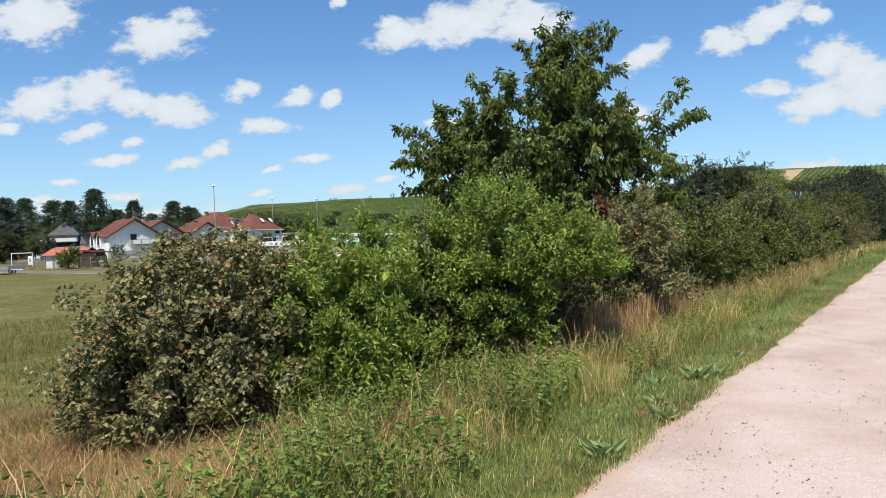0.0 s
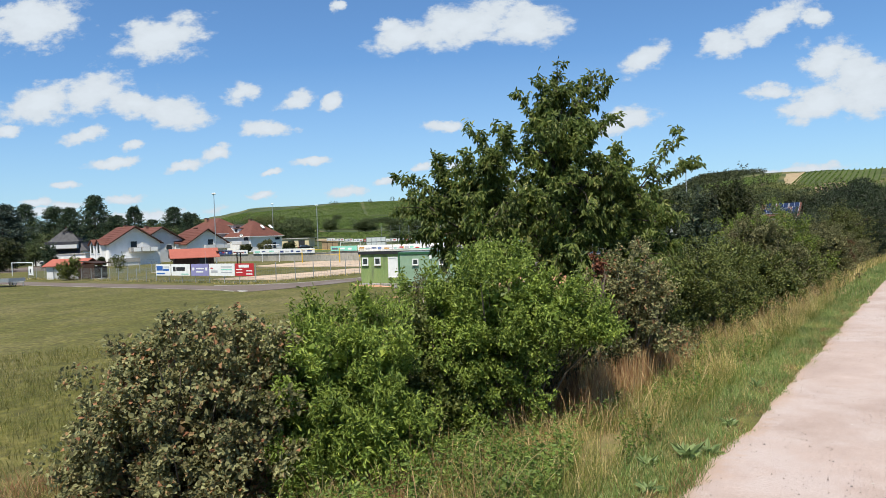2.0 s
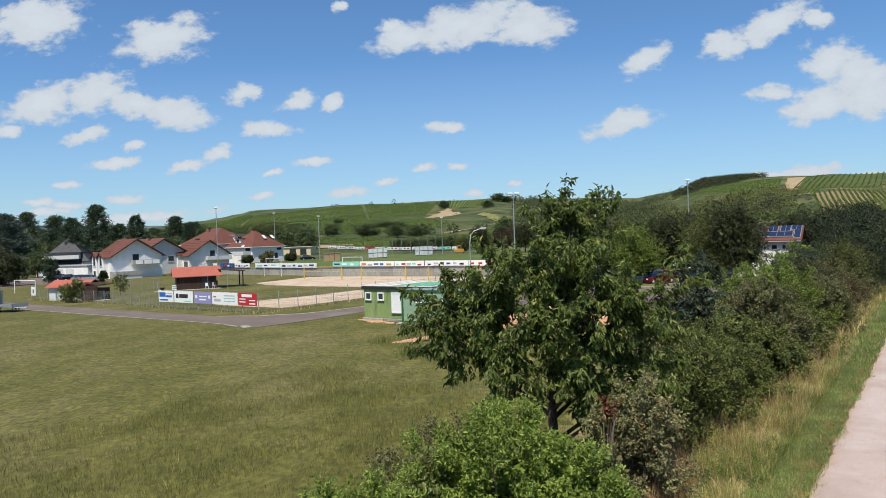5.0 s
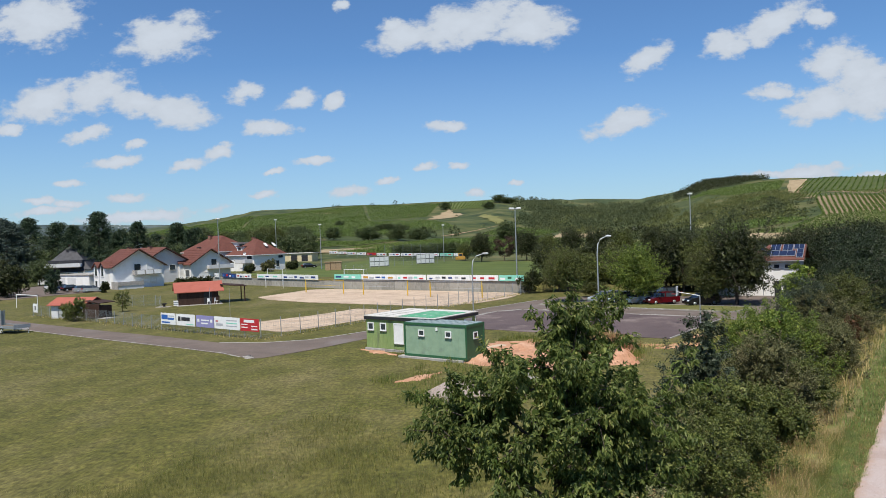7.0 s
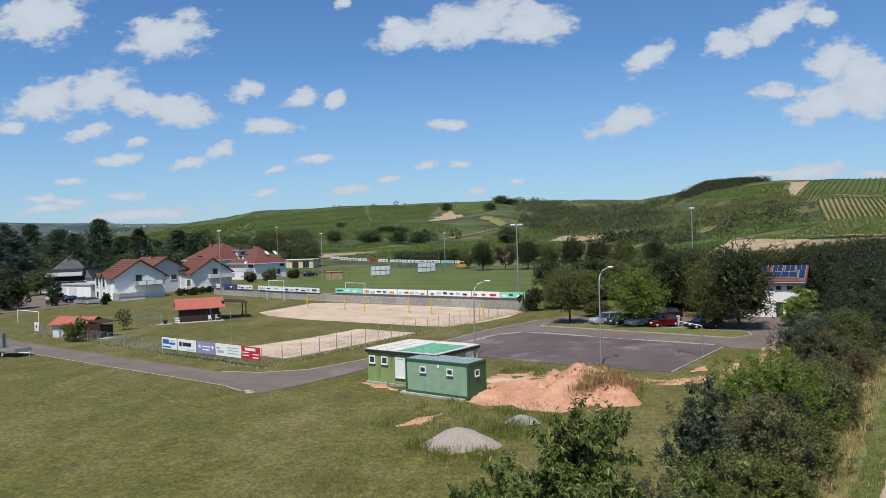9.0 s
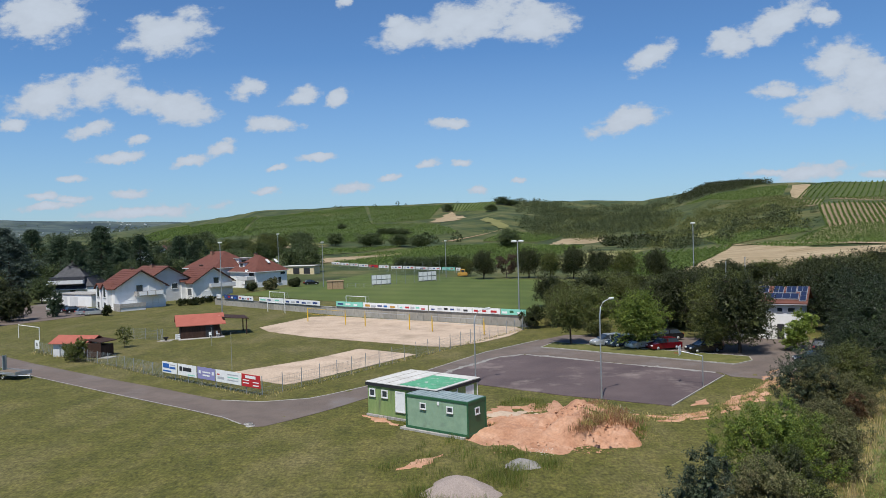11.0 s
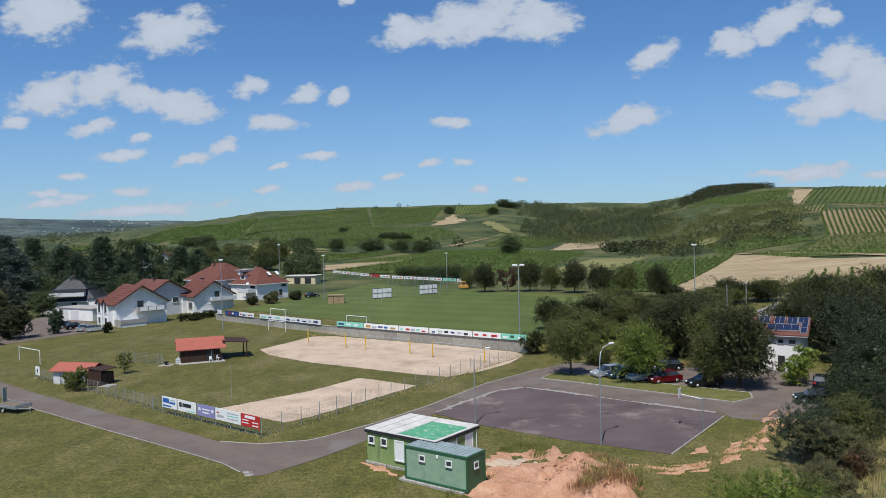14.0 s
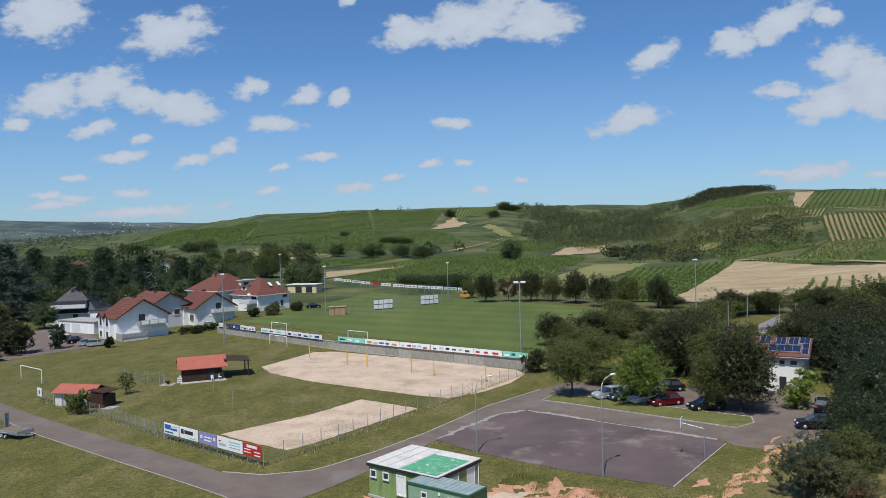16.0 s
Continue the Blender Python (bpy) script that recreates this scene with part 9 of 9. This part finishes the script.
def weeds(name, n, region, label, seed, leaf, width, height, material="weed", per=9):
    gen = np.random.default_rng(seed)
    a, s = gen.uniform(region[0], region[1], n), gen.uniform(region[2], region[3], n)
    x, y = PATH_AT[0] + PATH_ALONG[0] * a + PATH_SIDE[0] * s, PATH_AT[1] + PATH_ALONG[1] * a + PATH_SIDE[1] * s
    keep = waves(x, y, 2.4, seed) > -0.05
    x, y = x[keep], y[keep]
    h = gen.uniform(*height, len(x))
    T = np.stack([x, y, land(x, y)], 1)
    D = unit(gen.normal(0, 0.2, T.shape) + np.array([0, 0, 1.0]))
    P = T[:, None] + D[:, None] * (gen.uniform(0.1, 1, (len(x), per)) * h[:, None])[..., None]
    A = gen.normal(0, 1, P.shape) * np.array([1, 1, 0.5])
    k = P.shape[0] * per
    v, f = leaf_arrays(P.reshape(-1, 3), A.reshape(-1, 3), leaf * gen.uniform(0.6, 1.3, k), width * gen.uniform(0.6, 1.3, k), gen, True, 0.2)
    ob = part(name, mesh_of(name, v, [f], M[material], False, True), None)
    return tagged(ob, label, "weeds", kind="stuff")


weeds("nettle_weeds", 2600, (-4.5, 3.5, -3.6, -0.9), "leafy green weeds at the foot of the bank", 31, 0.06, 0.032, (0.25, 0.8), per=13)
weeds("bank_weeds", 2200, (1, 14, -3.2, -1.0), "leafy green weeds in the tall grass", 32, 0.055, 0.026, (0.2, 0.6), per=11)
for i, (a, s, r) in enumerate(((2.9, -0.45, 0.2), (4.6, -0.2, 0.25), (0.9, -0.25, 0.24), (6.1, -0.3, 0.2), (9.0, -0.5, 0.2), (3.7, -0.75, 0.2), (1.0, -0.15, 0.2), (2.4, -0.15, 0.22), (4.3, -0.4, 0.3))):
    gen = np.random.default_rng(600 + i)
    ob = thing("dock_plant", ground_at(*on_path(a, s)), 0, "broad-leaved dock rosette at the path's edge", "dock plant", "dock plants")
    k = 16
    t = np.arange(k) * 2.4 + gen.uniform(0, 0.5, k)
    A = np.stack([np.cos(t), np.sin(t), gen.uniform(0.25, 1.1, k)], 1)
    v, f = leaf_arrays(np.zeros((k, 3)) + gen.normal(0, 0.02, (k, 3)), A, r * gen.uniform(0.7, 1.2, k), r * 0.3, gen, True, 0.25)
    part("rosette", mesh_of("rosette", v, [f], M["dock_leaf"]), None, ob)


# ---- kerbs ----
kerb([(-59.4, 72.9), (-50.3, 67.1), (-37.5, 59.8), (-26.2, 53.5), (-21.4, 50.7), (-19.1, 48.8)], "low concrete kerb along the access road", 0.11, 0.045, 1.0)
kerb([(-23.9, 56.1), (-19.7, 55.3), (-15.4, 56.2), (-13.8, 57.4), (-9.9, 61.1), (-4.8, 67.1), (1.8, 76.5), (9.6, 84.3)], "pale concrete kerb along the fence side of the road", 0.16, 0.06, 1.0)
kerb([(14.4, 69.9), (18.0, 67.8)], "low concrete kerb along the court", 0.12, 0.06, 1.0)
kerb([(25.9, 62.3), (17.2, 52.0)], "low concrete kerb along the court", 0.12, 0.09, 1.0)
kerb(isl + isl[:1], "concrete kerb round the grass island", 0.14, 0.15, 1.0)
kerb([(28.8, 60.4), (36.0, 63.9), (44, 71.9)], "concrete kerb beside the hedge", 0.14, 0.1, 1.0)
for p, q in (((-3.9, 64.5), (3.5, 73.3)), ((3.5, 73.3), (6.8, 74.6)), ((6.8, 74.5), (14.4, 70.1)), ((18.0, 67.9), (25.7, 63.4))):
    bare_patch("gravel_border", [p, ((p[0] + q[0]) / 2, (p[1] + q[1]) / 2), q], 0.75, "gravel_grey", "pale gravel border of the asphalt court", 3)


# ---- weeds on the mound and round the cabins, flowers ----
def tufts(name, centres, n, radius, heights, material, label, seed, width=0.012, rise=0.0):
    gen = np.random.default_rng(seed)
    c = np.asarray(centres, float)
    k = gen.integers(0, len(c), n)
    xy = c[k, :2] + gen.normal(0, radius, (n, 2))
    P = np.stack([xy[:, 0], xy[:, 1], c[k, 2]], 1)
    v, q, t = blades(P, gen.uniform(*heights, n), gen, width, 0.5)
    return tagged(part(name, mesh_of(name, v, [q, t], M[material], False, True), None), label, "weeds", kind="stuff")


on_mound = lambda x, y: (x, y, 1.9 * max(0.0, 1 - (math.hypot(x - 8.7, y - 46.2) / 4.3) ** 1.6) - 0.05)
tufts("mound_grass", [on_mound(*p) for p in ((10.4, 45.4), (10.9, 46.6), (9.4, 44.6), (11.4, 45.6), (8.6, 44.0), (11.9, 46.8), (10.2, 47.4), (11.2, 48.0), (9.9, 46.2))], 3800, 0.34, (0.2, 0.55), "grass_mixed", "dry weeds growing on the soil mound", 71, 0.014)
tufts("mound_stalks", [on_mound(*p) for p in ((10.0, 45.0), (10.8, 46.0), (9.0, 44.4), (11.2, 47.2), (8.0, 43.6), (11.8, 45.4), (9.8, 46.8), (10.6, 44.6))], 4200, 0.42, (0.2, 0.6), "grass_rust", "brown dry weeds on the soil mound", 77, 0.014)
tufts("mound_greens", [on_mound(*p) for p in ((10.6, 46.9), (9.2, 45.2), (11.6, 48.2), (12.2, 47.2), (3.2, 41.2), (2.2, 41.6), (6.2, 52.4), (5.8, 51.8), (11.9, 44.0), (12.6, 45.6))], 2600, 0.4, (0.2, 0.55), "grass_green", "green weeds at the foot of the soil mound", 72, 0.014)
tufts("strip_grass", [(x, float(np.interp(x, [12, 16, 20, 24.5, 29, 33], [49.5, 48.6, 50, 54, 58.6, 62.5])), 0.0) for x in np.linspace(12, 32, 20)], 4200, 0.5, (0.08, 0.26), "grass_mixed", "grass growing through the scraped soil strip", 76, 0.016)
tufts("cabin_weeds", [(-6.5, 50.4, 0), (-8.2, 51.4, 0), (-4.9, 48.7, 0), (1.4, 47.2, 0), (3.2, 53.4, 0), (5.6, 53.9, 0), (4.4, 54.4, 0)], 1500, 0.5, (0.12, 0.45), "grass_green", "weeds along the cabin walls", 73, 0.014)
tufts("heap_grass", [(2.4, 36.6, 0), (1.6, 37.6, 0), (-1.6, 33.5, 0), (0.6, 33.3, 0), (-2.9, 35.0, 0), (2.9, 38.4, 0), (5.0, 39.4, 0)], 3200, 0.5, (0.2, 0.65), "grass_green", "tall green grass round the gravel heaps", 74, 0.011)
tufts("fence_grass", [(-62 + 14 * i / 12.0, 82.6 - 8.0 * i / 12.0, 0) for i in range(13)] + [(-46 + 25.5 * i / 20.0, 73.2 - 15.9 * i / 20.0, 0) for i in range(21)] + [(-20.3 + 29.5 * i / 30.0, 57.3 + 37.2 * i / 30.0, 0) for i in range(31)], 5000, 0.4, (0.1, 0.35), "grass_mixed", "uncut grass along the fences", 75, 0.016)
gen = np.random.default_rng(90)
k = 130
cx = np.concatenate([gen.normal(4.9, 0.35, k // 2), gen.normal(11.6, 0.5, k // 2)])
cy = np.concatenate([gen.normal(40.4, 0.3, k // 2), gen.normal(46.6, 0.4, k // 2)])
cz = np.concatenate([gen.uniform(0.35, 0.7, k // 2), gen.uniform(1.0, 1.5, k // 2)])
v, f = leaf_arrays(np.stack([cx, cy, cz], 1), gen.normal(0, 1, (k, 3)), 0.05, 0.05, gen, False)
tagged(part("white_flowers", mesh_of("white_flowers", v, [f], M["white_petal"], False, True), None), "white flower heads beside the gravel heap", "flowers", kind="stuff")
